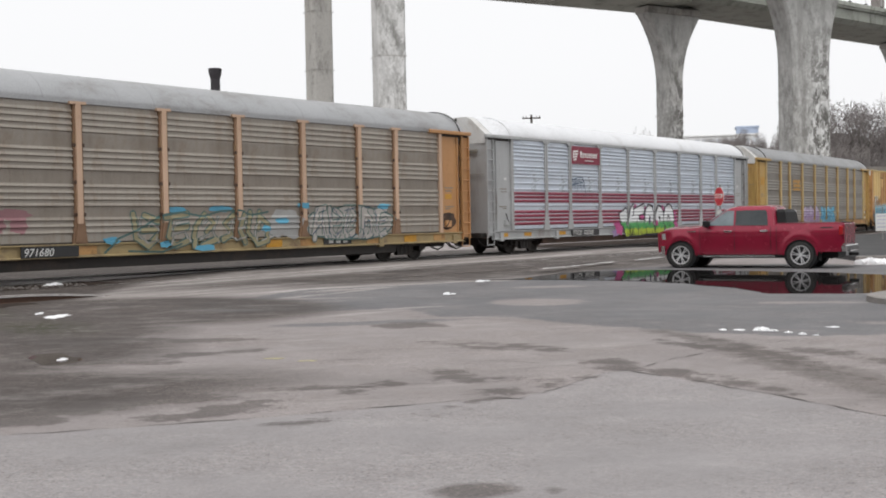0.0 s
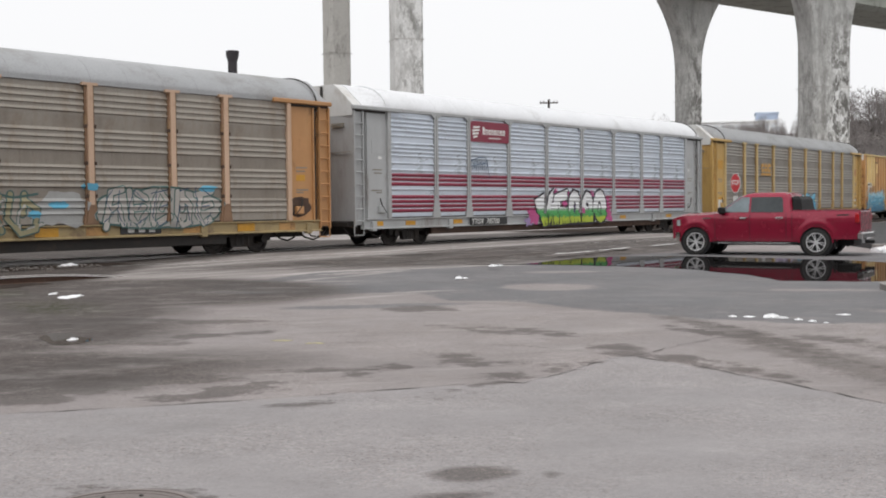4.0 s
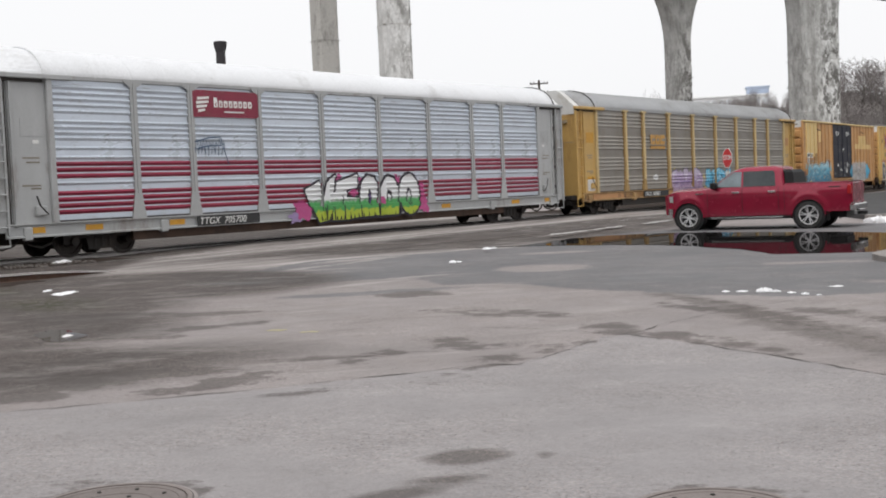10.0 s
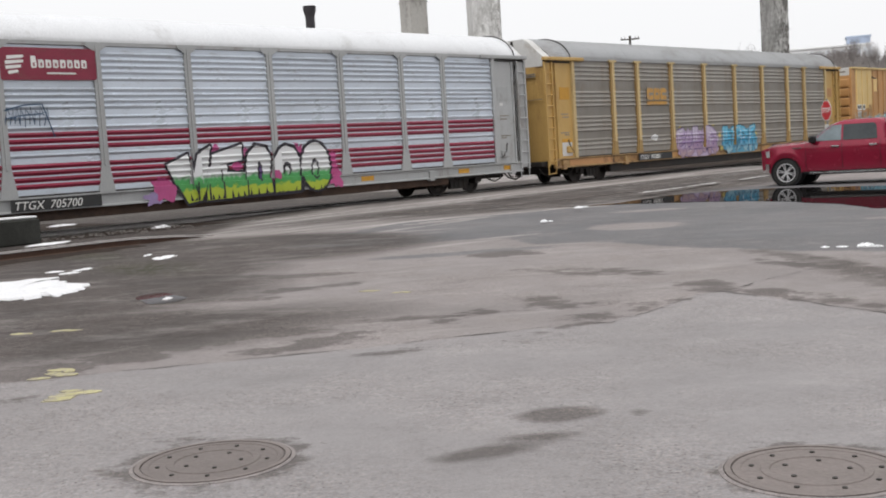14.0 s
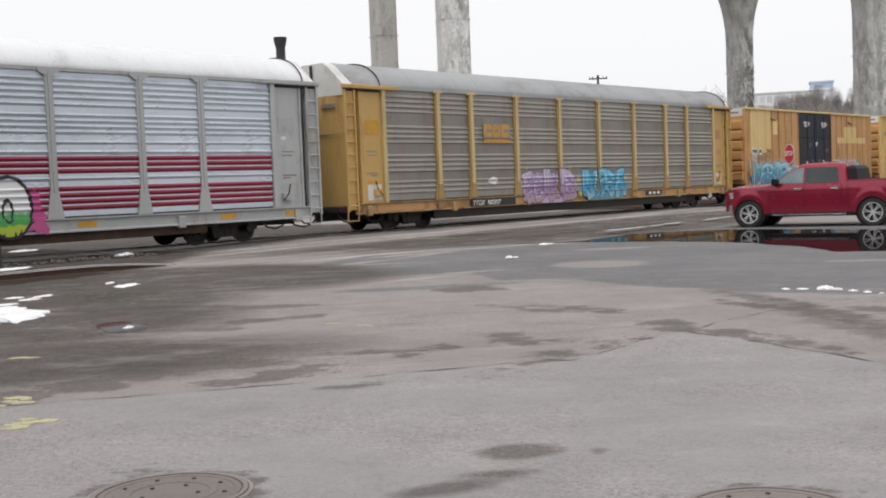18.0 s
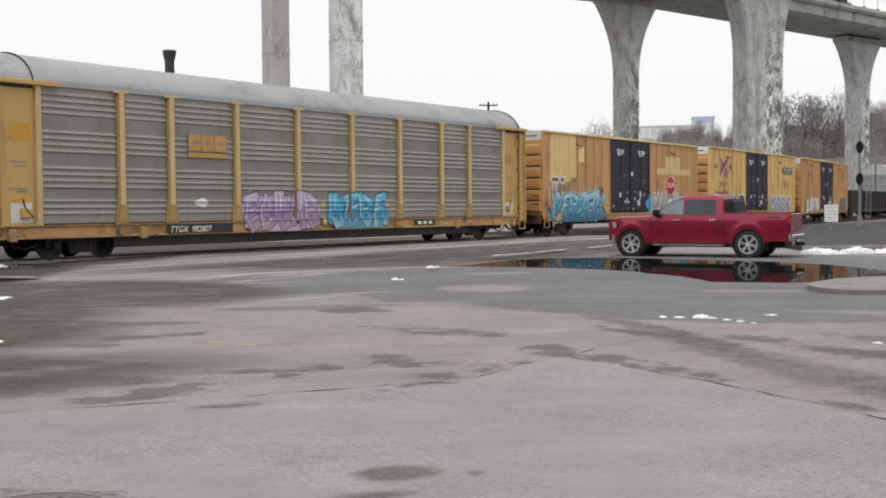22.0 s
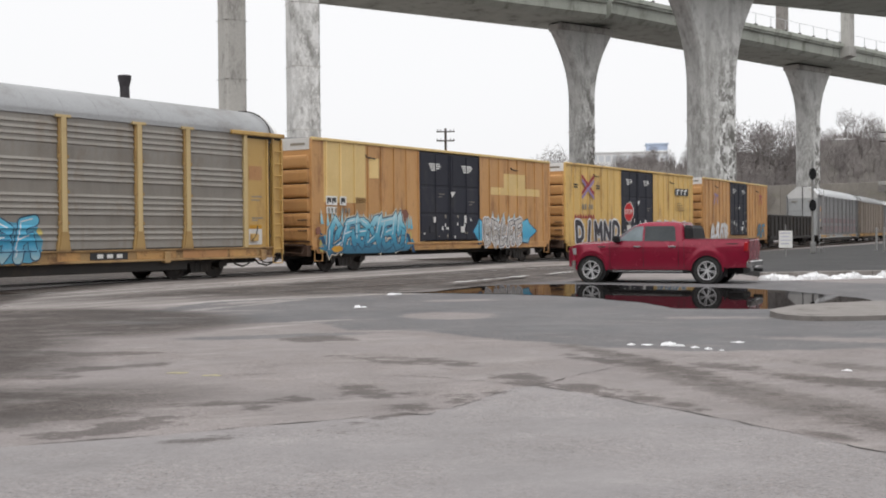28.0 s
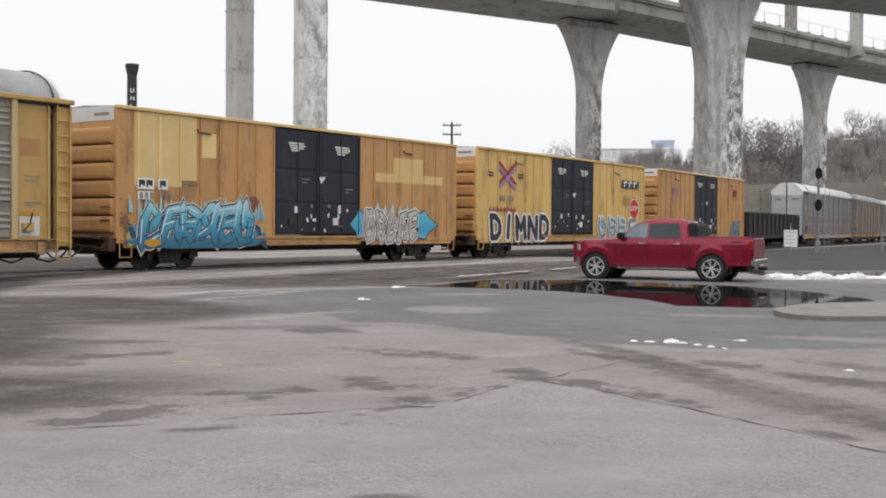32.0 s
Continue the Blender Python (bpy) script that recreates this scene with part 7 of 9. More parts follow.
for k, (m, dz) in enumerate(((sign_red, 0.0), (spray_violet, 0.0))):
    for turn in (1, -1):
        for off in (-0.12, 0.12):
            s = Shape()
            a, b = (-7.52, 3.86 - turn * 0.46), (-6.06, 3.86 + turn * 0.46)
            if (off > 0) == (k == 0):
                stroke(s, [(a[0], a[1] + off), (b[0], b[1] + off)], 0.15, -1.548 - 0.004 * (turn > 0) - 0.002 * k)
                part("emblem", s, m, car_x, "crossed red and violet emblem")
for x in (-8.55, -5.75):
    for z in (3.78, 3.92):
        part("stencil", Shape().box(x, x + 0.5, -1.545, -1.538, z, z + 0.07), black_mark, car_x)
for x in (-7.5, -7.2, -6.7, -6.4):
    part("number_bar", Shape().box(x, x + 0.2, -1.545, -1.538, 2.66, 2.92), stencil_grey, car_x)
part("name_patch", Shape().plate([(6.15, 3.72), (8.55, 3.72), (8.62, 4.16), (6.22, 4.16)], -1.543, -1.536), black_mark, car_x, "black patch with white bars")
for k, x in enumerate((6.3, 6.98, 7.66)):
    part("name_bar", Shape().plate([(x, 4.0), (x + 0.6, 4.0), (x + 0.62, 4.12), (x + 0.38, 4.12), (x + 0.34, 3.76), (x + 0.2, 3.76), (x + 0.22, 4.0)], -1.55, -1.543), white_mark, car_x)
for k in range(4):
    part("stencil", Shape().box(6.5, 7.9 - 0.2 * k, -1.545, -1.538, 2.75 + k * 0.14, 2.82 + k * 0.14), yellow_edge, car_x)
graffito(car_y, BOX_FRONT, word("aceb", -7.2, -3.2, 0.95, 1.85, 0.4, 91), 0.28, spray_white, spray_grey, 0.06, "blurred white graffiti")
graffito(car_y, BOX_FRONT, word("ce", 5.6, 7.8, 0.95, 1.85, 0.3, 92), 0.16, spray_blue, spray_navy, 0.06, "small blue graffiti")
for x, z, m in ((-6.0, 3.7, spray_violet), (6.6, 3.9, sign_red)):
    s = Shape()
    stroke(s, [(x - 0.5, z - 0.4), (x, z + 0.4), (x + 0.4, z - 0.3)], 0.16, -1.55)
    stroke(s, [(x - 0.4, z + 0.3), (x + 0.5, z + 0.2)], 0.14, -1.553)
    part("emblem", s, m, car_y, "faded painted emblem")


# ---- pick-up truck ----
car_red = mat("red_car_paint", (0.30, 0.012, 0.042), (0.265, 0.011, 0.037), 0.25, 0.3, 3, 0.4, 0.0, 60, 1, (0.16, 0.03, 0.03), 0.06, 1.0, 0.0)
car_red.node_tree.nodes["Principled BSDF"].inputs["Coat Weight"].default_value = 0.6
car_red.node_tree.nodes["Principled BSDF"].inputs["Coat Roughness"].default_value = 0.04
glass_dark = mat("tinted_glass", (0.03, 0.036, 0.04), (0.045, 0.052, 0.056), 0.04, 0, 2, 0.3, 0.0)
# Opaque glass; the pale colour stands for daylight seen through it.
glass_pale = mat("daylit_glass", (0.22, 0.27, 0.29), (0.12, 0.15, 0.165), 0.04, 0, 2, 0.5, 0.0)
rubber = mat("tyre_rubber", (0.018, 0.018, 0.018), (0.03, 0.029, 0.028), 0.8, 0, 6, 0.6, 0.2)
chrome = mat("chrome", (0.72, 0.72, 0.73), (0.6, 0.6, 0.61), 0.14, 1.0, 3, 0.3, 0.0)
alloy = mat("alloy_rim", (0.74, 0.74, 0.75), (0.62, 0.62, 0.63), 0.3, 0.5, 3, 0.3, 0.0)
plastic = mat("black_plastic", (0.012, 0.012, 0.013), (0.018, 0.018, 0.019), 0.6, 0, 8, 0.4, 0.05, spec=0.2)
lamp_red = mat("tail_lamp_red", (0.42, 0.015, 0.02), (0.34, 0.012, 0.016), 0.12, 0, 4, 0.3, 0.0)
lamp_clear = mat("head_lamp", (0.5, 0.52, 0.54), (0.36, 0.38, 0.4), 0.08, 0.3, 4, 0.4, 0.0)


def pickup(m):
    """A crew-cab pick-up; x ahead, z up from the road."""
    t = thing("pickup_truck", "dark red crew-cab pickup truck parked beside a puddle", "pickup truck", m)
    fx, rx, wr = 1.99, -1.69, 0.405

    def arch(cx, r, z=0.40, n=10):
        return [(cx + r * math.cos(math.pi * i / n), max(z + r * math.sin(math.pi * i / n), 0.36)) for i in range(n + 1)]

    def low(x):
        """Lower edge of the flank at x: sill, bumper skirts and wheel arches."""
        for cx in (fx, rx):
            if abs(x - cx) < 0.5:
                return 0.42 + math.sqrt(max(0.25 - (x - cx) ** 2, 0))
        return 0.40 if -1.2 < x < 1.5 else 0.50

    def high(x):
        """Upper edge of the flank at x: bed rail, belt line, bonnet."""
        if x < -0.97:
            return 1.35
        if x < 1.2:
            return 1.285
        return 1.275 - 0.055 * (x - 1.2) - 0.30 * max(x - 2.42, 0) ** 1.5

    def flank(x, z, out=0.0):
        """Half width of the body: shoulder line, tuck below, flared arches, rounded nose and tail."""
        y = 1.0 - 0.06 * max((z - 1.08) / 0.3, 0) ** 1.6 - 0.02 * max((1.06 - z) / 0.3, 0) ** 1.2 - 0.03 * max((0.62 - z) / 0.25, 0) ** 2
        for cx in (fx, rx):
            r = math.hypot(x - cx, (z - 0.42) * 0.9)
            y += 0.03 * math.exp(-((r - 0.52) / 0.09) ** 2)
        y -= 0.30 * max((x - 2.2) / 0.7, 0) ** 1.8 + 0.05 * max((-2.6 - x) / 0.3, 0) ** 2
        return y + out

    def skin(x0, x1, side, z0=None, z1=None, out=0.0):
        xs = {x0, x1} | {x0 + (x1 - x0) * i / 60 for i in range(61)}
        for cx in (fx, rx):
            xs |= {cx + 0.499 * math.cos(math.pi * i / 24) for i in range(25)} | {cx - 0.501, cx + 0.501}
        xs = sorted(x for x in xs if x0 <= x <= x1)
        s_ = Shape()
        n_ = 14
        for x in xs:
            a, b = low(x) if z0 is None else max(z0, low(x) + 0.02), high(x) if z1 is None else z1
            s_.v += [(x, side * flank(x, a + (b - a) * k / n_, out), a + (b - a) * k / n_) for k in range(n_ + 1)]
        for i in range(len(xs) - 1):
            for k in range(n_):
                q = (i * (n_ + 1) + k, (i + 1) * (n_ + 1) + k, (i + 1) * (n_ + 1) + k + 1, i * (n_ + 1) + k + 1)
                s_.f.append(q if side < 0 else q[::-1])
        return s_

    core = []
    outline = [(-2.88, 0.55), (-2.88, 1.325), (-0.98, 1.325), (-0.95, 1.26), (1.2, 1.26), (2.4, 1.18), (2.74, 1.1), (2.84, 0.95), (2.84, 0.55)]
    outline += [(2.6, 0.5)] + arch(fx, 0.53) + [(1.3, 0.44), (-1.0, 0.44)] + arch(rx, 0.53) + [(-2.4, 0.55)]
    for y in (-0.90, -0.6, 0.6, 0.90):
        core.append([(x - (0.14 if abs(y) > 0.7 and x > 2.5 else 0), y, z) for x, z in outline])
    body = part("body", Shape().loft(core), car_red, t, smooth=False)
    for side in (-1, 1):
        part("flank", skin(-2.9, 2.82, side), car_red, body, smooth=True)
    # Bonnet with a raised middle.
    rings = []
    for x in (1.15, 1.6, 2.1, 2.42, 2.62, 2.76, 2.84):
        h_ = high(x)
        w_ = flank(x, h_)
        rings.append([(x, -w_, h_ - 0.05), (x, -w_, h_), (x, -w_ * 0.86, h_ + 0.035), (x, -w_ * 0.66, h_ + 0.07), (x, 0, h_ + 0.085), (x, w_ * 0.66, h_ + 0.07), (x, w_ * 0.86, h_ + 0.035), (x, w_, h_), (x, w_, h_ - 0.05)])
    part("bonnet", Shape().loft(rings), car_red, t, smooth=True)
    # Cab.
    rings = []
    for z, x0, x1, w in ((1.25, -0.99, 1.36, 0.945), (1.78, -0.90, 0.66, 0.795), (1.86, -0.86, 0.50, 0.76), (1.905, -0.78, 0.30, 0.69), (1.92, -0.6, 0.1, 0.58)):
        c = 0.08
        rings.append([(x0 + c, -w, z), (x1 - c, -w, z), (x1, -w + c * 1.5, z), (x1, w - c * 1.5, z), (x1 - c, w, z), (x0 + c, w, z), (x0, w - c * 1.5, z), (x0, -w + c * 1.5, z)])
    cab = part("cab", Shape().loft(rings), car_red, t)
    for side in (-1, 1):
        yo = lambda z: side * (0.945 - (z - 1.25) * 0.283 + 0.014)
        for name, pts, m_ in (("front_window", [(1.16, 1.33), (0.33, 1.315), (0.33, 1.775), (0.56, 1.775), (0.84, 1.58)], glass_pale), ("rear_window", [(0.27, 1.315), (-0.72, 1.31), (-0.68, 1.70), (-0.62, 1.775), (0.27, 1.775)], glass_dark)):
            a = [(x, yo(z), z) for x, z in pts]
            b = [(x, yo(z) - side * 0.02, z) for x, z in pts]
            part(name, Shape().loft([a, b]), m_, cab, "side window")
        for x0, x1 in ((0.30, 1.36), (-0.80, 0.28)):
            door = part("door", skin(x0, x1, side, 0.50, 1.283, 0.006), car_red, t, smooth=True)
            part("door_handle", Shape().chamfer(x0 + 0.06, x0 + 0.3, side * 1.02 - 0.02, side * 1.02 + 0.02, 1.12, 1.165, 0.008), chrome, door, "chrome door handle")
        for x in (1.372, 0.29, -0.812, -0.985):
            part("panel_gap", skin(x - 0.007, x + 0.007, side, 0.50, 1.28, 0.004), plastic, t)
        part("mirror", Shape().chamfer(1.02, 1.22, side * 1.12 - 0.12, side * 1.12 + 0.12, 1.27, 1.48, 0.04), plastic, t, "black door mirror")
        part("mirror_arm", Shape().tube((1.14, side * 0.92, 1.32), (1.12, side * 1.08, 1.33), 0.03, 0.03, 6), plastic, t)
        part("running_board", Shape().chamfer(-1.0, 1.3, side * 1.0 - 0.1, side * 1.0 + 0.07, 0.33, 0.39, 0.015), plastic, t)
        part("step_trim", Shape().chamfer(-0.95, 1.25, side * 1.075 - 0.008, side * 1.075 + 0.008, 0.35, 0.385, 0.004), chrome, t, "bright step trim")
        part("step_tread", Shape().box(-0.96, 1.26, side * 1.0 + min(side * -0.03, side * 0.065), side * 1.0 + max(side * -0.03, side * 0.065), 0.391, 0.402), chrome, t, "bright step tread")
        part("rocker_trim", Shape().box(-1.15, 1.45, side * 0.98 - 0.01, side * 0.98 + 0.01, 0.36, 0.42), plastic, t)
        for cx in (fx, rx):
            lip = Shape()
            a, b = arch(cx, 0.508, n=14), arch(cx, 0.475, n=14)
            lip.loft([[(a[i][0], side * 0.95, a[i][1]), (a[i][0], side * 1.012, a[i][1]), (b[i][0], side * 1.012, b[i][1]), (b[i][0], side * 0.95, b[i][1])] for i in range(15)])
            part("wheel_arch", lip, car_red, t)
            well = Shape().tube((cx, side * 0.55, 0.45), (cx, side * 0.96, 0.45), 0.50, 0.50, 18)
            part("wheel_well", well, plastic, t)
        part("head_lamp", Shape().slab([(2.86, side * 0.6), (2.80, side * 0.78), (2.66, side * 0.90), (2.55, side * 0.945), (2.45, side * 0.9), (2.6, side * 0.6)], 0.90, 1.09), lamp_clear, t)
        part("tail_lamp", Shape().chamfer(-2.915, -2.80, side * 0.93 - 0.085, side * 0.93 + 0.078, 0.98, 1.27, 0.03), lamp_red, t)
        part("fender_badge", Shape().box(1.5, 1.76, side * 1.0 - 0.014, side * 1.0 + 0.014, 1.13, 1.16), chrome, t)
        part("bed_badge", Shape().box(-2.62, -2.28, side * 0.975 - 0.008, side * 0.975 + 0.012, 1.20, 1.235), rubber, t)
        part("bed_rail", Shape().chamfer(-2.86, -1.0, side * 0.93 - 0.06, side * 0.93 + 0.035, 1.345, 1.37, 0.01), car_red, t)
        part("mud_flap", Shape().box(rx - 0.56, rx - 0.54, side * 0.82 - 0.14, side * 0.82 + 0.14, 0.22, 0.6), plastic, t)
    part("windscreen", Shape().loft([[(1.27, -0.8, 1.33), (1.27, 0.8, 1.33), (0.62, 0.66, 1.81), (0.62, -0.66, 1.81)], [(1.30, -0.8, 1.34), (1.30, 0.8, 1.34), (0.65, 0.66, 1.82), (0.65, -0.66, 1.82)]]), glass_pale, t)
    part("rear_glass", Shape().loft([[(-0.985, -0.7, 1.38), (-0.985, 0.7, 1.38), (-0.9, 0.62, 1.78), (-0.9, -0.62, 1.78)], [(-0.96, -0.7, 1.38), (-0.96, 0.7, 1.38), (-0.88, 0.62, 1.78), (-0.88, -0.62, 1.78)]]), glass_dark, t)
    part("bed_floor", Shape().box(-2.84, -0.98, -0.86, 0.86, 1.362, 1.37), plastic, t, "black bed cover")
    part("cargo_rack", Shape().loft([[(-0.98, -0.80, 1.35), (-0.98, 0.80, 1.35), (-1.25, 0.80, 1.35), (-1.25, -0.80, 1.35)], [(-0.96, -0.74, 1.70), (-0.96, 0.74, 1.70), (-1.2, 0.74, 1.70), (-1.2, -0.74, 1.70)], [(-0.96, -0.68, 1.79), (-0.96, 0.68, 1.79), (-1.12, 0.68, 1.79), (-1.12, -0.68, 1.79)]]), plastic, t, "black folded bed cover behind the cab")
    part("tailgate", Shape().chamfer(-2.93, -2.87, -0.84, 0.84, 0.74, 1.335, 0.015), car_red, t)
    part("rear_bumper", Shape().chamfer(-3.02, -2.84, -0.95, 0.95, 0.5, 0.7, 0.03), chrome, t)
    part("front_bumper", Shape().slab([(2.5, -1.03), (2.66, -0.98), (2.86, -0.72), (2.95, 0.0), (2.86, 0.72), (2.66, 0.98), (2.5, 1.03), (2.45, 0.8), (2.45, -0.8)], 0.42, 0.70), chrome, t)
    part("grille", Shape().chamfer(2.86, 2.95, -0.66, 0.66, 0.72, 1.1, 0.02), chrome, t)
    part("hitch", Shape().chamfer(-3.18, -2.9, -0.06, 0.06, 0.36, 0.46, 0.015), plastic, t)
    part("chassis", Shape().chamfer(-2.7, 2.6, -0.6, 0.6, 0.3, 0.5, 0.03), plastic, t)
    part("aerial", Shape().tube((1.3, -0.8, 1.12), (1.2, -0.8, 1.75), 0.006, 0.004, 5), plastic, t)
    # Wheels: tyre, dish, spokes.
    n = 28
    prof = [(0.265, -0.13), (0.38, -0.135), (0.405, -0.10), (0.408, 0.0), (0.405, 0.10), (0.38, 0.135), (0.265, 0.13)]
    tyre = Shape().loft([[(r * math.cos(2 * math.pi * i / n), y, r * math.sin(2 * math.pi * i / n)) for i in range(n)] for r, y in prof], caps=False).mesh("tyre", rubber, True)
    dish = Shape().loft([[(r * math.cos(2 * math.pi * i / n), y, r * math.sin(2 * math.pi * i / n)) for i in range(n)] for r, y in ((0.285, -0.13), (0.285, -0.11), (0.255, -0.10), (0.25, 0.05), (0.02, 0.05))], caps=False).mesh("rim", plastic, True)
    lip = Shape().loft([[(r * math.cos(2 * math.pi * i / n), y, r * math.sin(2 * math.pi * i / n)) for i in range(n)] for r, y in ((0.29, -0.125), (0.288, -0.14), (0.262, -0.138), (0.258, -0.10))], caps=False).mesh("rim_lip", alloy, True)
    spoke = Shape()
    for off in (-0.14, 0.14):
        ca, sa = math.cos(off), math.sin(off)
        spoke.loft([[(0.05 * ca - w * sa, y, 0.05 * sa + w * ca) for w, y in ((-0.013, -0.105), (0.013, -0.105), (0.013, -0.07), (-0.013, -0.07))],
                    [(0.275 * ca - w * sa, y, 0.275 * sa + w * ca) for w, y in ((-0.013, -0.13), (0.013, -0.13), (0.013, -0.10), (-0.013, -0.10))]])
    spoke = spoke.mesh("spoke", alloy)
    hub = Shape().tube((0, -0.125, 0), (0, -0.06, 0), 0.06, 0.075, 12).mesh("hub", alloy)
    for x in (fx, rx):
        for side in (-1, 1):
            w = part("wheel", tyre, None, t, m=pose(x, side * 0.865, 0.405, 0, 0, 0 if side < 0 else 180))
            for name, me in (("rim", dish), ("rim_lip", lip), ("hub", hub)):
                part(name, me, None, w)
            for k in range(6):
                part("spoke", spoke, None, w, m=pose(0, 0, 0, 0, 60 * k + 12, 0))
    # A short nose ahead of the front wheels.
    nose = fx + 0.55
    for ob in t.children:
        for v in ob.data.vertices if not ob.name.startswith("wheel.") and ob.name != "wheel" else ():
            if v.co.x > nose:
                v.co.x = nose + (v.co.x - nose) * 0.68
    return t


pickup(pose(10.0, 34.9, ground_z(10.0, 33.0) + 0.002, 0, 0, 180 - 31))


# ---- water, snow, marks and iron on the ground ----
water = bpy.data.materials.new("puddle_water")
water.use_nodes = True
wn, wl = water.node_tree.nodes, water.node_tree.links
wn.clear()
murk, film_, mirror_f, both, w_out = (wn.new("ShaderNode" + k) for k in ("BsdfDiffuse", "BsdfGlossy", "Fresnel", "MixShader", "OutputMaterial"))
murk.inputs[0].default_value = (0.022, 0.021, 0.021, 1)
film_.inputs[0].default_value = (0.56, 0.55, 0.55, 1)
film_.inputs["Roughness"].default_value = 0.02
mirror_f.inputs[0].default_value = 1.33
wl.new(mirror_f.outputs[0], both.inputs[0])
wl.new(murk.outputs[0], both.inputs[1])
wl.new(film_.outputs[0], both.inputs[2])
wl.new(both.outputs[0], w_out.inputs[0])


def smooth_outline(pts, seed=1, amp=0.12, each=10):
    """A rounded closed line through few points, with a ragged edge."""
    out, n = [], len(pts)
    for i in range(n):
        p0, p1, p2, p3 = (Vector(pts[(i + k) % n]) for k in (-1, 0, 1, 2))
        for k in range(each):
            u = k / each
            q = 0.5 * (2 * p1 + (p2 - p0) * u + (2 * p0 - 5 * p1 + 4 * p2 - p3) * u * u + (3 * p1 - p0 - 3 * p2 + p3) * u ** 3)
            d = noise.noise_vector(Vector((q.x * 1.4, q.y * 0.9, seed * 3.7))) * amp
            out.append((q.x + d.x, q.y + d.y))
    return out


def sheet(name, pts, z, material, label, category, kind="structure", seed=1, amp=0.12, thick=0.02):
    s = Shape().slab(smooth_outline(pts, seed, amp), z - thick, z)
    return tagged(new(name, s.mesh(name, material)), label, category, kind=kind)


sheet("puddle", [(0.32, 30.42), (2.33, 30.74), (4.13, 33.5), (7.0, 33.92), (9.75, 31.38), (11.45, 29.26), (11.87, 24.59), (10.18, 23.32), (8.69, 21.84), (7.63, 20.88), (6.89, 22.68), (6.25, 26.08), (4.88, 28.51), (2.54, 29.89)], G - DIP + 0.012, water, "still dark puddle mirroring the truck and train", "puddle", seed=2, amp=0.25)


def ribbon(name, pts, w, z, material, label, category, seed=0):
    """A thin uneven band along pts on the ground."""
    s = Shape()
    left, right = [], []
    dense = []
    for (x0, y0), (x1, y1) in zip(pts, pts[1:]):
        n = max(2, int(math.hypot(x1 - x0, y1 - y0) / 0.06))
        dense += [(x0 + (x1 - x0) * k / n, y0 + (y1 - y0) * k / n) for k in range(n)]
    dense.append(pts[-1])
    for i, (x, y) in enumerate(dense):
        a, b = dense[max(i - 1, 0)], dense[min(i + 1, len(dense) - 1)]
        d = math.hypot(b[0] - a[0], b[1] - a[1]) or 1
        nx, ny = -(b[1] - a[1]) / d, (b[0] - a[0]) / d
        j = noise.noise(Vector((x * 2.2, y * 2.2, seed))) * 0.04 + noise.noise(Vector((x * 7, y * 7, seed + 9))) * 0.022
        j += noise.noise(Vector((x * 19, y * 19, seed + 21))) * 0.012
        ww = w * max(0.12, 0.35 + 1.6 * noise.noise(Vector((x * 3, y * 3, seed + 3))) + 0.9 * abs(noise.noise(Vector((x * 9, y * 9, seed + 6)))))
        if z is None:
            left.append((x + nx * (j + ww), y + ny * (j + ww), ground_z(x, y) + 0.014))
            right.append((x + nx * (j - ww), y + ny * (j - ww), ground_z(x, y) + 0.014))
            continue
        left.append((x + nx * (j + ww), y + ny * (j + ww), z))
        right.append((x + nx * (j - ww), y + ny * (j - ww), z))
    n = len(left)
    s.add(left + right, [(i, i + 1, n + i + 1, n + i) for i in range(n - 1)])
    return tagged(new(name, s.mesh(name, material)), label, category, kind="structure")


dark_seam = mat("crack_filling", (0.05, 0.044, 0.04), (0.075, 0.066, 0.06), 0.7, 0, 4, 0.6, 0.2)
CRACKS = [([(-5.2, 7.45), (-4.6, 7.65), (-3.2, 8.16), (-2.3, 8.38), (-1.16, 8.77), (-0.13, 9.2), (0.34, 9.45), (0.62, 9.32), (0.95, 9.8), (1.21, 10.27), (1.56, 10.7), (1.79, 10.95)], 0.009, "long crack across the asphalt"),
          ([(0.45, 11.95), (0.75, 11.8), (1.15, 11.49), (1.46, 11.22), (1.79, 10.95)], 0.009, "crack across the asphalt"),
          ([(1.79, 10.95), (2.36, 11.63), (2.86, 12.2), (3.54, 12.76), (4.2, 13.3)], 0.009, "fine crack across the asphalt"),
          ([(1.79, 10.95), (2.31, 10.11), (2.8, 9.13), (3.21, 8.21), (3.49, 7.49), (3.67, 7.12), (4.0, 6.3), (4.3, 5.4)], 0.012, "wide crack along the slab's edge"),
          ([(-1.3, 12.2), (-0.7, 12.3), (-0.2, 11.95)], 0.007, "short crack in the asphalt"),
          ([(-0.9, 10.1), (-0.3, 10.35), (0.3, 10.25), (0.8, 10.6)], 0.007, "short crack in the asphalt"),
          ([(-0.45, 9.35), (0.1, 9.6), (0.7, 9.75)], 0.006, "short crack in the asphalt")]
for k, (pts, wide, label) in enumerate(CRACKS):
    ribbon("pavement_crack", pts, wide, G + 0.0045 + 0.0002 * k, dark_seam, label, "crack", k + 1)

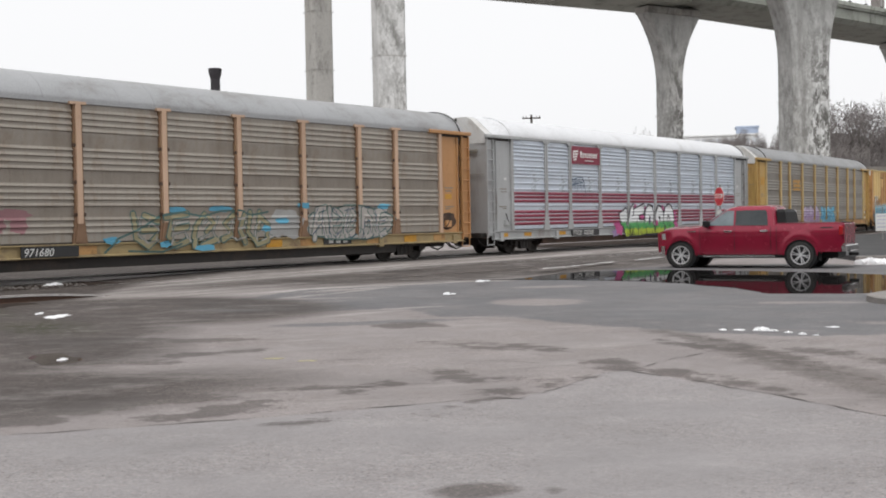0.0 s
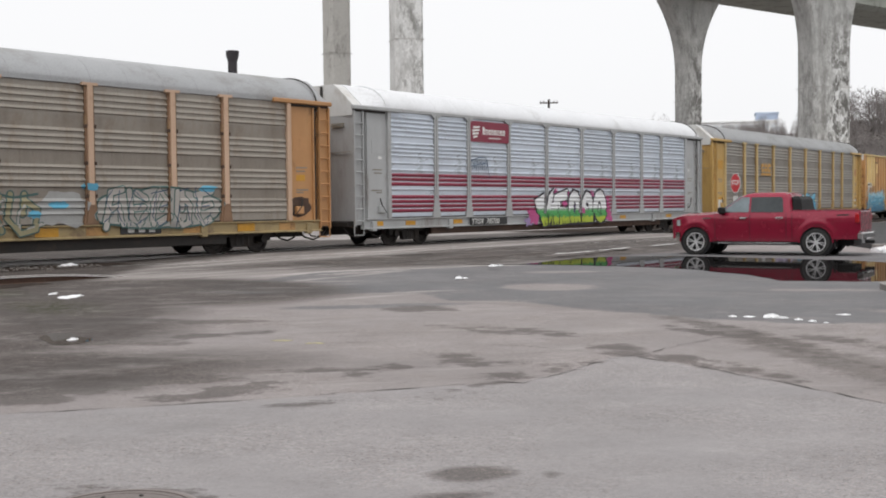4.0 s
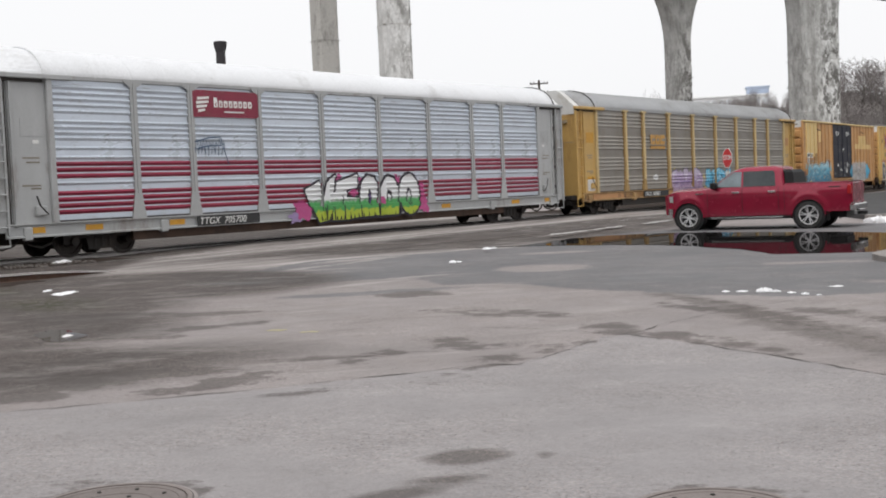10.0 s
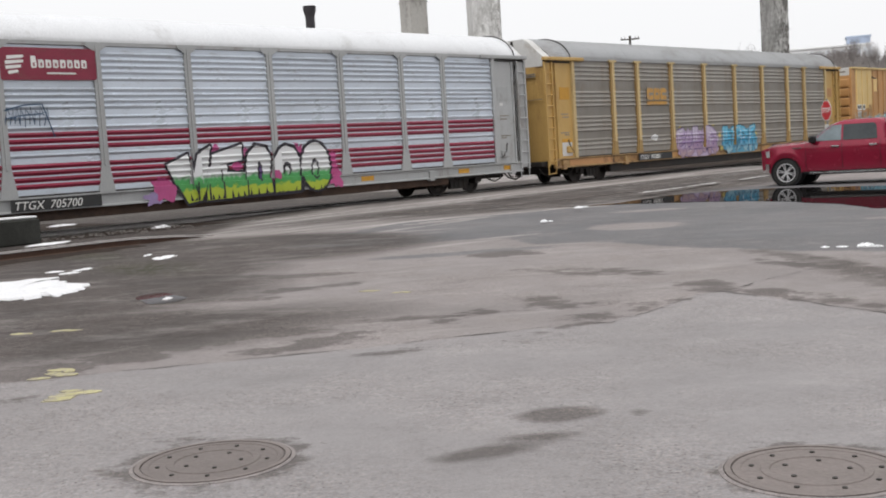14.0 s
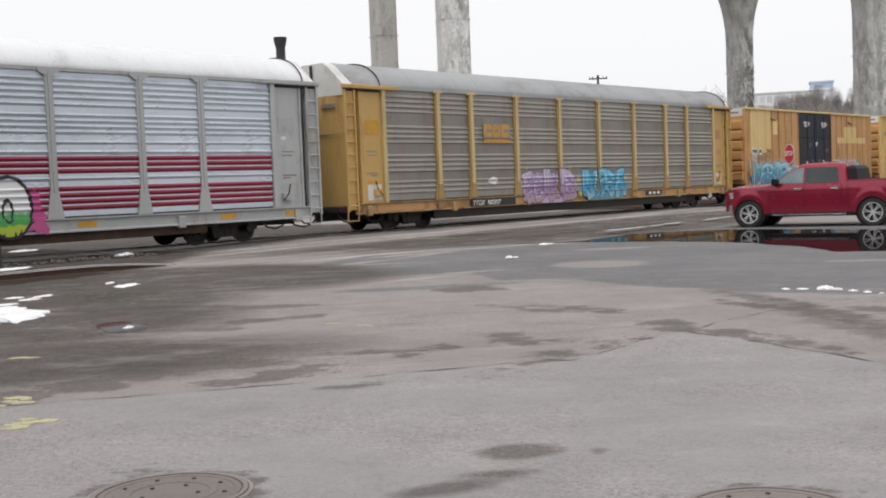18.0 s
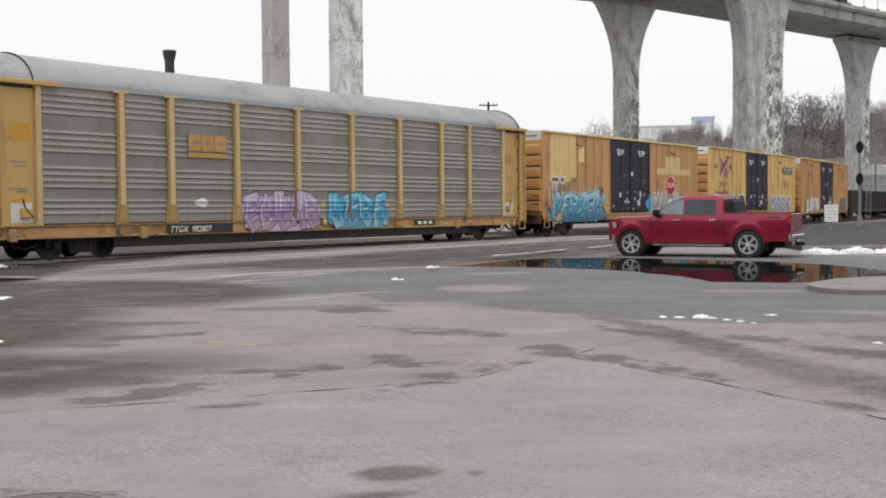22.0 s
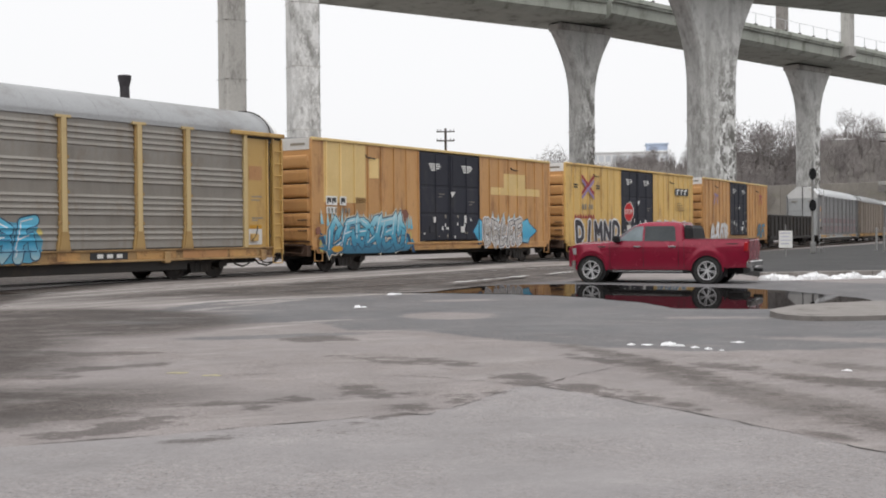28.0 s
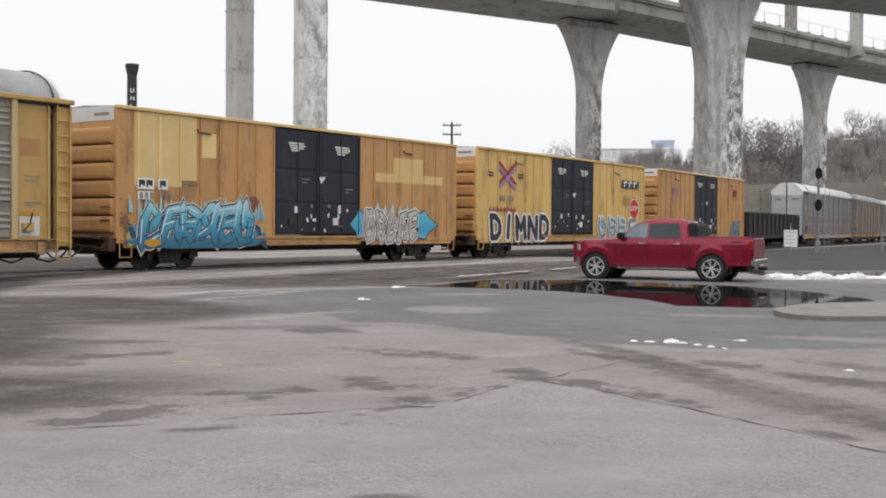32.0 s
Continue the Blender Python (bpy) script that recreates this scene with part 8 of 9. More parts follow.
def snow_lump(x, y, rx_, ry_, h, seed, base=G, label="patch of old melting snow on the asphalt"):
    """A low ragged heap."""
    s = Shape()
    n, rings = 44, []
    for k, (r, hh) in enumerate(((1.0, 0.0), (0.96, 0.5), (0.8, 0.7), (0.6, 0.75), (0.35, 1.0), (0.1, 0.9))):
        ring = []
        for i in range(n):
            a = 2 * math.pi * i / n
            q = 1 + 0.5 * noise.noise(Vector((math.cos(a) * 1.6, math.sin(a) * 1.6, seed * 5.1))) + 0.35 * noise.noise(Vector((math.cos(a) * 3.2, math.sin(a) * 3.2, seed * 2.3))) + 0.22 * noise.noise(Vector((math.cos(a) * 9, math.sin(a) * 9, seed * 1.3)))
            z = h * hh * (1 + 0.8 * noise.noise(Vector((math.cos(a) * r * 4, math.sin(a) * r * 4, seed))))
            ring.append((x + rx_ * r * q * math.cos(a), y + ry_ * r * q * math.sin(a), base - 0.01 + max(z, 0 if k == 0 else 0.005) * (1 if k else 0)))
        rings.append(ring)
    s.loft(rings)
    return tagged(new("snow_patch", s.mesh("snow_patch", snow, True)), label, "snow", group="leftover snow")


def snow_sheet(pts, z, h, seed):
    """A flat ragged sheet of old snow, thicker in the middle."""
    rim = [(x + 0.16 * noise.noise(Vector((x * 5, y * 5, seed))), y + 0.2 * noise.noise(Vector((x * 5, y * 4, seed + 5)))) for x, y in smooth_outline(pts, seed, 0.22, 16)]
    cx, cy = sum(p[0] for p in rim) / len(rim), sum(p[1] for p in rim) / len(rim)
    rings = [[(cx + (x - cx) * r, cy + (y - cy) * r, z + h * hh * (1 + 0.6 * noise.noise(Vector((x * r * 2, y * r * 2, seed))))) for x, y in rim] for r, hh in ((1.0, -0.2), (0.97, 0.45), (0.8, 0.7), (0.5, 0.9), (0.05, 1.0))]
    return tagged(new("snow_patch", Shape().loft(rings).mesh("snow_patch", snow, True)), "wide patch of old melting snow on the asphalt", "snow", group="leftover snow")


snow_sheet([(-9.6, 16.4), (-8.1, 16.0), (-7.5, 16.3), (-7.0, 16.0), (-6.75, 15.5), (-7.0, 15.35), (-6.25, 14.95), (-6.15, 14.3), (-6.05, 13.6), (-6.4, 14.0), (-6.3, 13.4), (-6.6, 13.7), (-7.4, 13.6), (-8.9, 14.2)], G, 0.05, 3)
for k, (x, y, a, b, h) in enumerate([(-7.82, 17.5, 0.15, 0.16, 0.02), (-7.42, 17.13, 0.2, 0.18, 0.02), (-7.42, 17.68, 0.13, 0.3, 0.02), (-6.55, 19.2, 0.17, 0.4, 0.035), (-7.13, 19.95, 0.06, 0.2, 0.03), (-4.36, 12.8, 0.05, 0.08, 0.03),
                                     (-11.5, 25.5, 0.4, 0.6, 0.03), (-15.3, 35.0, 0.33, 0.7, 0.06), (-10.25, 30.0, 0.2, 0.4, 0.07), (-8.2, 12.4, 0.25, 0.12, 0.02), (0.2, 23.2, 0.07, 0.12, 0.04), (0.34, 23.25, 0.05, 0.06, 0.02), (1.1, 27.9, 0.1, 0.2, 0.04), (1.3, 28.0, 0.06, 0.1, 0.03),
                                     (3.75, 14.7, 0.05, 0.09, 0.02), (3.95, 14.62, 0.08, 0.07, 0.02), (4.2, 14.5, 0.11, 0.1, 0.05), (4.32, 14.42, 0.07, 0.06, 0.03), (4.46, 14.2, 0.06, 0.05, 0.02), (4.56, 13.95, 0.05, 0.07, 0.03), (4.68, 13.8, 0.035, 0.04, 0.015), (5.25, 14.75, 0.08, 0.06, 0.02), (5.3, 11.6, 0.05, 0.05, 0.02)]):
    snow_lump(x, y, a, b, h, k + 1)
for k in range(13):
    x = 13.7 + k * 0.36
    snow_lump(x, 35.0 + 0.03 * k, 0.34 + 0.1 * math.sin(k * 2.1), 0.28, 0.13 + 0.07 * math.sin(k * 1.7 + 1), 40 + k, ground_z(x, 35.0), label="ridge of ploughed snow along the kerb")

line_paint = mat("worn_road_paint", (0.55, 0.55, 0.54), (0.36, 0.35, 0.34), 0.6, 0, 3, 0.9, 0.15, 60, 1, (0.2, 0.19, 0.18), 0.3, 2)
spray_mark = mat("yellow_marking_spray", (0.52, 0.48, 0.22), (0.36, 0.335, 0.22), 0.8, 0, 9, 0.9, 0.1, 60, 1, (0.27, 0.245, 0.225), 0.62, 11, spec=0.2)
for name, pts, w in (("stop_line", [(3.2, 33.9), (4.9, 36.4), (6.3, 38.7)], 0.22), ("stop_line", [(7.2, 39.6), (8.7, 42.4)], 0.2)):
    ribbon(name, pts, w, G + 0.012, line_paint, "worn white stop line painted on the road", "road marking", 7)
rnd = random.Random(91)
for x, y, rx_, ry_, n in ((-3.68, 8.15, 0.13, 0.26, 7), (-3.2, 7.34, 0.17, 0.18, 8), (-5.1, 10.42, 0.14, 0.10, 3), (-4.66, 10.55, 0.16, 0.03, 2), (-1.9, 12.5, 0.07, 0.12, 2), (-1.45, 12.25, 0.14, 0.10, 2)):
    for k in range(n):
        cx, cy, a = x + rnd.uniform(-rx_, rx_) * 0.7, y + rnd.uniform(-ry_, ry_) * 0.8, rnd.uniform(0.04, 0.09)
        spot = Shape().slab(blot(cx, cy, a * 1.3, a * 0.8, k + int(x * 9), 14, 0.5), G - 0.003, G + 0.003 + 0.0003 * k)
        tagged(new("spray_mark", spot.mesh("spray_mark", spray_mark)), "yellow surveyor's spray mark", "spray mark", kind="structure")


iron = mat("cast_iron", (0.20, 0.172, 0.162), (0.15, 0.128, 0.12), 0.75, 0.05, 5, 0.7, 0.3, 40, 1, (0.19, 0.17, 0.155), 0.25, 6)


def manhole(x, y, r):
    t = thing("manhole_cover", "round worn iron manhole cover set in the asphalt", "manhole cover", pose(x, y, G + 0.001), group="manhole covers")
    n = 40
    ring = lambda rad, z: [(rad * math.cos(2 * math.pi * i / n), rad * math.sin(2 * math.pi * i / n), z) for i in range(n)]
    part("collar", Shape().loft([ring(r * 1.06, -0.02), ring(r * 1.05, 0.003), ring(r * 1.0, 0.006), ring(r * 1.0, -0.02)], caps=False), yard, t)
    part("frame", Shape().loft([ring(r * 0.99, -0.02), ring(r * 0.985, 0.010), ring(r * 0.92, 0.010), ring(r * 0.915, -0.02)], caps=False), iron, t)
    part("lid", Shape().loft([ring(r * 0.9, -0.02), ring(r * 0.9, 0.007), ring(r * 0.82, 0.007), ring(r * 0.81, 0.003), ring(r * 0.6, 0.003), ring(r * 0.59, 0.008), ring(r * 0.5, 0.008), ring(r * 0.49, 0.003), ring(0.02, 0.003)]), iron, t)
    hole = Shape().tube((0, 0, 0.003), (0, 0, 0.0086), r * 0.03, r * 0.03, 8).mesh("vent_hole", black_steel)
    for rad, cnt in ((0.7, 9), (0.36, 5)):
        for k in range(cnt):
            a = 2 * math.pi * k / cnt
            part("vent_hole", hole, None, t, m=pose(r * rad * math.cos(a), r * rad * math.sin(a), 0))
    return t


manhole(-1.67, 5.46, 0.40)
manhole(1.21, 4.90, 0.40)

# ---- kerbs, lot, tracks ----
sheet("traffic_island", [(7.5, 19.3), (7.7, 18.15), (9.6, 18.1), (14.0, 18.6), (15.0, 22.6), (11.4, 21.9), (9.2, 21.3), (8.0, 20.2)], G + 0.07, kerb_stone, "low worn concrete traffic island", "kerb", seed=3, amp=0.1, thick=0.2)
lot_edge = [(13.9, 36.4), (24.0, 37.4), (60.0, 42.0)]
lot = Shape().slab([(14.1, 36.7), (24.0, 37.67), (60.0, 42.27), (110.0, 120.0), (86.0, 146.0), (61.5, 119.0), (49.8, 103.0), (37.8, 87.0), (26.0, 71.5), (16.0, 58.0), (14.2, 46.0)], -0.6, 0.0)
tagged(new("parking_lot", lot.mesh("parking_lot", asphalt_far)), "dark asphalt lot a kerb's height above the road", "pavement", kind="structure")
kerb_run = thing("kerb", "concrete kerb along the dark lot", "kerb", kind="structure")
for (x0, y0), (x1, y1) in zip(lot_edge, lot_edge[1:]):
    n = int(math.hypot(x1 - x0, y1 - y0) / 1.8)
    turn = math.degrees(math.atan2(y1 - y0, x1 - x0))
    stone = Shape().chamfer(0.01, math.hypot(x1 - x0, y1 - y0) / n - 0.01, -0.02, 0.2, -0.3, 0.115, 0.02).mesh("kerb_stone", kerb_stone)
    for k in range(n):
        part("kerb_stone", stone, None, kerb_run, m=pose(x0 + (x1 - x0) * k / n, y0 + (y1 - y0) * k / n, G, 0, 0, turn))


rusty = mat("rusty_rail", (0.115, 0.070, 0.052), (0.07, 0.044, 0.034), 0.85, 0.1, 6, 0.8, 0.3, 50, 1, (0.16, 0.13, 0.115), 0.2, 6, spec=0.2)


# Pale, barely metallic colour in place of the rail head's sheen.
pale_steel = mat("sheen_rail_head", (0.52, 0.50, 0.49), (0.40, 0.38, 0.37), 0.6, 0.1, 6, 0.8, 0.1)


def rail(lat_a, lat_b, s0, s1, z, label, steel=None):
    """A rail with foot, web and head, its head at height z."""
    prof = [(-0.07, -0.17), (0.07, -0.17), (0.07, -0.155), (0.015, -0.14), (0.015, -0.04), (0.036, -0.035), (0.036, -0.006), (0.03, 0.0), (-0.03, 0.0), (-0.036, -0.006), (-0.036, -0.035), (-0.015, -0.04), (-0.015, -0.14), (-0.07, -0.155)]
    rings = []
    n = int((s1 - s0) / (0.8 if steel else 3))
    for k in range(n + 1):
        s_ = s0 + (s1 - s0) * k / n
        lat = lat_a + (lat_b - lat_a) * k / n
        sink = 0.20 * max((k / n - 0.84) / 0.16, 0) ** 2 if steel else 0.0
        rings.append([tuple(on_track(s_, lat + d, z + dz - sink)) for d, dz in prof])
    ob = tagged(new("rail", Shape().loft(rings).mesh("rail", steel or rail_steel)), label, "rail", kind="structure")
    if steel:
        head = [[(x + q * math.sin(heading(s0)), y - q * math.cos(heading(s0)), z_ + up) for q, up in ((-0.04, -0.034), (0.04, -0.034), (0.032, 0.006), (-0.032, 0.006))] for x, y, z_ in [tuple((Vector(r[7]) + Vector(r[8])) / 2) for r in rings]]
        part("rail_head", Shape().loft(head), pale_steel, ob, "pale grey running face with the steel's sheen in its colour")
    return ob


for lat in (-0.755, 0.755):
    rail(lat, lat, -60, 160, 0.0, "polished steel rail of the running track")
rail(9.2, 7.1, -36, -15.2, 0.07, "rusty steel rail of a second track ending in the pavement", rusty)
groove = mat("flangeway", (0.03, 0.027, 0.025), (0.05, 0.045, 0.042), 0.8)
for lat in (-0.66, 0.66, 0.86, -0.86):
    pts = [on_track(s_, lat) for s_ in range(-9, 24, 3)]
    ribbon("flangeway", [(p.x, p.y) for p in pts], 0.03, G + 0.1, groove, "dark gap beside the rail in the crossing", "track", 2)
for k, lat in enumerate((2.6, 3.4, 4.5, 5.2)):
    pts = [on_track(s_, lat + 0.03 * s_) for s_ in range(-14 + k, 14 + 2 * k, 3)]
    ribbon("pavement_seam", [(p.x, p.y) for p in pts], 0.05, ground_z(pts[0].x, pts[0].y) + 0.012, line_paint if k % 2 else dark_seam, "worn seam along the crossing", "seam", 12 + k)
rnd = random.Random(41)
pale_seam = mat("pale_grit", (0.36, 0.335, 0.32), (0.27, 0.25, 0.236), 0.85, 0, 3, 0.9, 0.2, 60, 1, (0.2, 0.18, 0.17), 0.4, 2)
brown_seam = mat("brown_grit", (0.11, 0.09, 0.08), (0.15, 0.128, 0.116), 0.85, 0, 3, 0.9, 0.2, 60, 1, (0.2, 0.18, 0.17), 0.3, 2)
for k in range(26):
    lat, at, n = rnd.uniform(3.2, 8.5), rnd.uniform(-15, 22), rnd.uniform(3, 9)
    pts = [on_track(at + n * i / 6, lat + 0.04 * n * i / 6) for i in range(7)]
    ribbon("pavement_seam", [(p.x, p.y) for p in pts], rnd.uniform(0.03, 0.11), None, pale_seam if k % 2 else brown_seam, "worn streak of grit along the crossing", "seam", 60 + k)
ballast_m = mat("ballast", (0.17, 0.155, 0.145), (0.075, 0.068, 0.062), 0.9, 0, 14, 1.0, 0.8, 30)


def ballast(s0, s1, lat0, lat1, label, n=5000):
    """Loose crushed stone between and beside the rails."""
    rnd = random.Random(int(s0 * 7 + lat0))
    v, f = [], []
    for k in range(n):
        p = on_track(rnd.uniform(s0, s1), rnd.uniform(lat0, lat1))
        z = ground_z(p.x, p.y) if abs(lat0) < 8 else G
        r = rnd.uniform(0.025, 0.06)
        b = len(v)
        for dx, dy, dz in ((1, 0, 0.1), (-0.5, 0.8, 0), (-0.6, -0.8, 0.15), (0.1, 0.1, 1.1)):
            v.append((p.x + dx * r * rnd.uniform(0.7, 1.3), p.y + dy * r * rnd.uniform(0.7, 1.3), z - 0.005 + dz * r))
        f += [(b, b + 1, b + 3), (b + 1, b + 2, b + 3), (b + 2, b, b + 3)]
    s = Shape()
    s.v, s.f = v, f
    me = bpy.data.meshes.new("ballast")
    me.from_pydata(v, [], f)
    me.materials.append(ballast_m)
    return tagged(new("ballast", me), label, "gravel", kind="stuff")


earth = mat("dark_earth", (0.060, 0.046, 0.039), (0.030, 0.024, 0.021), 1.0, 0, 2.5, 0.8, 0.6, 25, 1, (0.085, 0.075, 0.068), 0.25, 2, spec=0.05)


def crumbs(x, y, rx_, ry_, turn, n, material, label, seed):
    """Loose dirt and broken bits strewn over a patch of the yard."""
    rnd_ = random.Random(seed)
    c, d = math.cos(radians(turn)), math.sin(radians(turn))
    v, f = [], []
    for k in range(n):
        u, w = rnd_.gauss(0, 0.45) * rx_, rnd_.gauss(0, 0.45) * ry_
        px_, py_ = x + u * c - w * d, y + u * d + w * c
        r = rnd_.uniform(0.005, 0.014) if k % 25 else rnd_.uniform(0.014, 0.03)
        b = len(v)
        for dx, dy, dz in ((1, 0, 0.05), (-0.5, 0.8, 0), (-0.6, -0.8, 0.1), (0.1, 0.1, 0.7)):
            v.append((px_ + dx * r * rnd_.uniform(0.6, 1.6), py_ + dy * r * rnd_.uniform(0.6, 1.6), ground_z(px_, py_) - 0.004 + dz * r))
        f += [(b, b + 1, b + 3), (b + 1, b + 2, b + 3), (b + 2, b, b + 3)]
    me = bpy.data.meshes.new("debris")
    me.from_pydata(v, [], f)
    me.materials.append(material)
    return tagged(new("debris", me), label, "debris", kind="stuff")


crumbs(-7.2, 16.6, 2.4, 3.2, 40, 900, ballast_m, "dark dirt and broken bits strewn on the asphalt", 5)
crumbs(-5.0, 12.9, 1.0, 0.8, 20, 220, ballast_m, "dark crumbs round a small puddle", 6)
ballast(-40, -13, -2.2, 3.0, "grey crushed stone round the rails", 6000)
ballast(24, 120, -2.4, 2.4, "grey crushed stone round the rails", 5000)
wood_dark = mat("creosote_timber", (0.05, 0.04, 0.034), (0.03, 0.025, 0.022), 0.9, 0, 5, 0.7, 0.4)
bed = Shape()
for lat0, lat1 in ((4.2, 10.5),):
    rings = []
    for j in range(60):
        k = j / 6
        s_ = -38 + k * 2.05
        shrink = max(0, (k - 8) / 4)
        a_, b_ = lat0 + shrink * 0.8, lat1 - 0.15 * k - shrink * 1.2 + 0.35 * noise.noise(Vector((k * 1.3, 0, 4))) + 0.5 * noise.noise(Vector((k * 5.1, 2, 4)))
        rings.append([tuple(on_track(s_, q, G - 0.05 if q in (a_, b_) else G + 0.012)) for q in (a_, a_ + 0.2, b_ - 0.5, b_)])
    bed.loft([r[::-1] for r in rings], closed=False)
# Dark sheet wider than the track; its colour includes shade under the train.
main_bed = Shape()
main_bed.loft([[tuple(on_track(s_, q, -0.045 if abs(q) < 2.2 else -0.085)) for q in (-9.0, -2.1, 2.1, 2.9)] for s_ in range(21, 140, 4)], closed=False)
main_bed.loft([[tuple(on_track(s_, q, -0.084)) for q in (-14.0, -2.1, 2.1, 2.9)] for s_ in range(-60, -11, 3)], closed=False)
tagged(new("track_bed", main_bed.mesh("track_bed", earth)), "dark bed of the running track with the train's shade in its colour", "ground", kind="structure")
tie = Shape().chamfer(-0.11, 0.11, -1.25, 1.25, -0.16, -0.072, 0.01).mesh("sleeper", wood_dark)
ties = thing("sleepers", "dark timber sleepers under the rails", "sleepers", kind="structure")
for k in range(72):
    p_ = on_track(-56 + k * 0.6)
    part("sleeper", tie, None, ties, m=pose(p_.x, p_.y, 0, 0, 0, math.degrees(heading(-56 + k * 0.6))))
tagged(new("track_bed", bed.mesh("track_bed", earth)), "dark earth bed of the second track", "ground", kind="structure")

blk = thing("concrete_block", "dark mossy concrete block with snow on top", "block", pose(-12.6, 25.3, G, 0, 0, 50))
part("block", Shape().chamfer(-0.9, 0.9, -0.35, 0.35, 0, 0.62, 0.04), mat("dark_concrete", (0.05, 0.05, 0.046), (0.028, 0.029, 0.026), 0.95, 0, 3, 0.8, 0.4, 30, spec=0.1), blk)
part("snow_cap", Shape().chamfer(-0.86, 0.86, -0.3, 0.3, 0.622, 0.68, 0.025), snow, blk, "thin cap of snow")
muddy_water = water.copy()
muddy_water.name = "muddy_water"
next(n for n in muddy_water.node_tree.nodes if n.bl_idname == "ShaderNodeBsdfDiffuse").inputs[0].default_value = (0.11, 0.098, 0.09, 1)
sheet("puddle", [(-4.84, 12.9), (-4.87, 13.45), (-4.6, 13.55), (-4.25, 13.15), (-4.1, 12.75), (-4.25, 12.36), (-4.52, 12.42)], G + 0.004, muddy_water, "small murky puddle in the dirt", "puddle", seed=6, amp=0.16, thick=0.01)


# ---- signs, signal, poles ----
galv_post = mat("galvanised_post", (0.34, 0.34, 0.335), (0.26, 0.26, 0.255), 0.5, 0.6, 5, 0.6, 0.05)
wood_pole = mat("weathered_pole", (0.085, 0.068, 0.055), (0.05, 0.04, 0.033), 0.85, 0, 3, 0.8, 0.3, 30, 4)


def facing(x, y, z):
    return pose(x, y, z, 0, 0, math.degrees(math.atan2(y, x)) - 90)


def stop_sign(x, y):
    t = thing("stop_sign", "red octagonal stop sign on a steel post", "stop sign", pose(x, y, G, 0, 0, math.degrees(math.atan2(y, x)) - 90 - 62))
    part("post", Shape().box(-0.03, 0.03, 0.0, 0.05, 0, 2.75), galv_post, t)
    o = [(0.38 * math.cos(math.pi / 8 + math.pi / 4 * i) / math.cos(math.pi / 8), 2.30 + 0.38 * math.sin(math.pi / 8 + math.pi / 4 * i) / math.cos(math.pi / 8)) for i in range(8)]
    part("rim", Shape().plate(o, -0.012, -0.004), white_mark, t)
    part("plate", Shape().plate([(x_ * 0.93, 2.30 + (z_ - 2.30) * 0.93) for x_, z_ in o], -0.016, -0.013), mat("stop_red", (0.55, 0.03, 0.04), (0.5, 0.025, 0.035), 0.35, 0, 4, 0.4, 0.0), t)
    lettering("lettering", "STOP", 0.26, white_mark, t, pose(-0.31, -0.018, 2.23, 90, 0, 0), "white letters", 0.006, 0.002)
    part("lower_plate", Shape().box(-0.16, 0.16, -0.012, -0.004, 1.45, 1.78), white_mark, t, "small white plate")
    return t


stop_sign(11.4, 44.2)


def plain_sign(x, y, w, z0, z1, material, label, bars=0, tall=None):
    t = thing("sign", label, "sign", facing(x, y, 0.0))
    part("post", Shape().box(-0.03, 0.03, 0.012, 0.06, 0, tall or z1), galv_post, t)
    plate = part("plate", Shape().chamfer(-w / 2, w / 2, -0.008, 0.008, z0, z1, 0.003), material, t)
    for k in range(bars):
        z = z1 - (k + 0.8) * (z1 - z0) / (bars + 0.8)
        part("text_bar", Shape().box(-w * 0.38, w * (0.38 - 0.12 * (k % 2)), -0.012, -0.008, z, z + 0.05), mat_bar, plate)
    return t


mat_bar = paint("sign_text_blue", (0.5, 0.5, 0.62))
plain_sign(24.34, 60.0, 0.72, 0.45, 1.4, white_mark, "white notice board on a post in the lot", 4, 1.75)
plain_sign(35.6, 68.0, 0.58, 1.84, 2.16, mat("sign_yellow", (0.72, 0.66, 0.05), (0.62, 0.56, 0.05), 0.4), "yellow sign on a post", 0)


def signal_mast(x, y):
    t = thing("railway_signal", "railway signal mast with two black oval heads", "railway signal", facing(x, y, 0.0))
    part("mast", Shape().tube((0, 0, 0), (0, 0, 5.6), 0.09, 0.07, 10), galv_post, t)
    part("base", Shape().chamfer(-0.16, 0.16, -0.16, 0.16, 0, 0.7, 0.03), galv_post, t)
    for z in (4.85, 2.93):
        o = [(0.215 * math.cos(2 * math.pi * i / 18), z + (0.36 if abs(math.sin(2 * math.pi * i / 18)) > 0 else 0) * math.sin(2 * math.pi * i / 18)) for i in range(18)]
        head = part("head", Shape().plate(o, -0.14, -0.1), plastic, t, "black oval signal head")
        for dz in (-0.25, 0.0, 0.25):
            part("hood", Shape().tube((0, -0.14, z + dz), (0, -0.4, z + dz - 0.02), 0.10, 0.11, 10), plastic, head)
    ladder = part("ladder", Shape().box(0.36, 0.39, 0.1, 0.13, 0, 3.9).box(0.62, 0.65, 0.1, 0.13, 0, 3.9), galv_post, t)
    for k in range(10):
        part("rung", Shape().tube((0.375, 0.115, 0.3 + k * 0.36), (0.635, 0.115, 0.3 + k * 0.36), 0.012, 0.012, 5), galv_post, ladder)
    return t


signal_mast(28.5, 66.0)


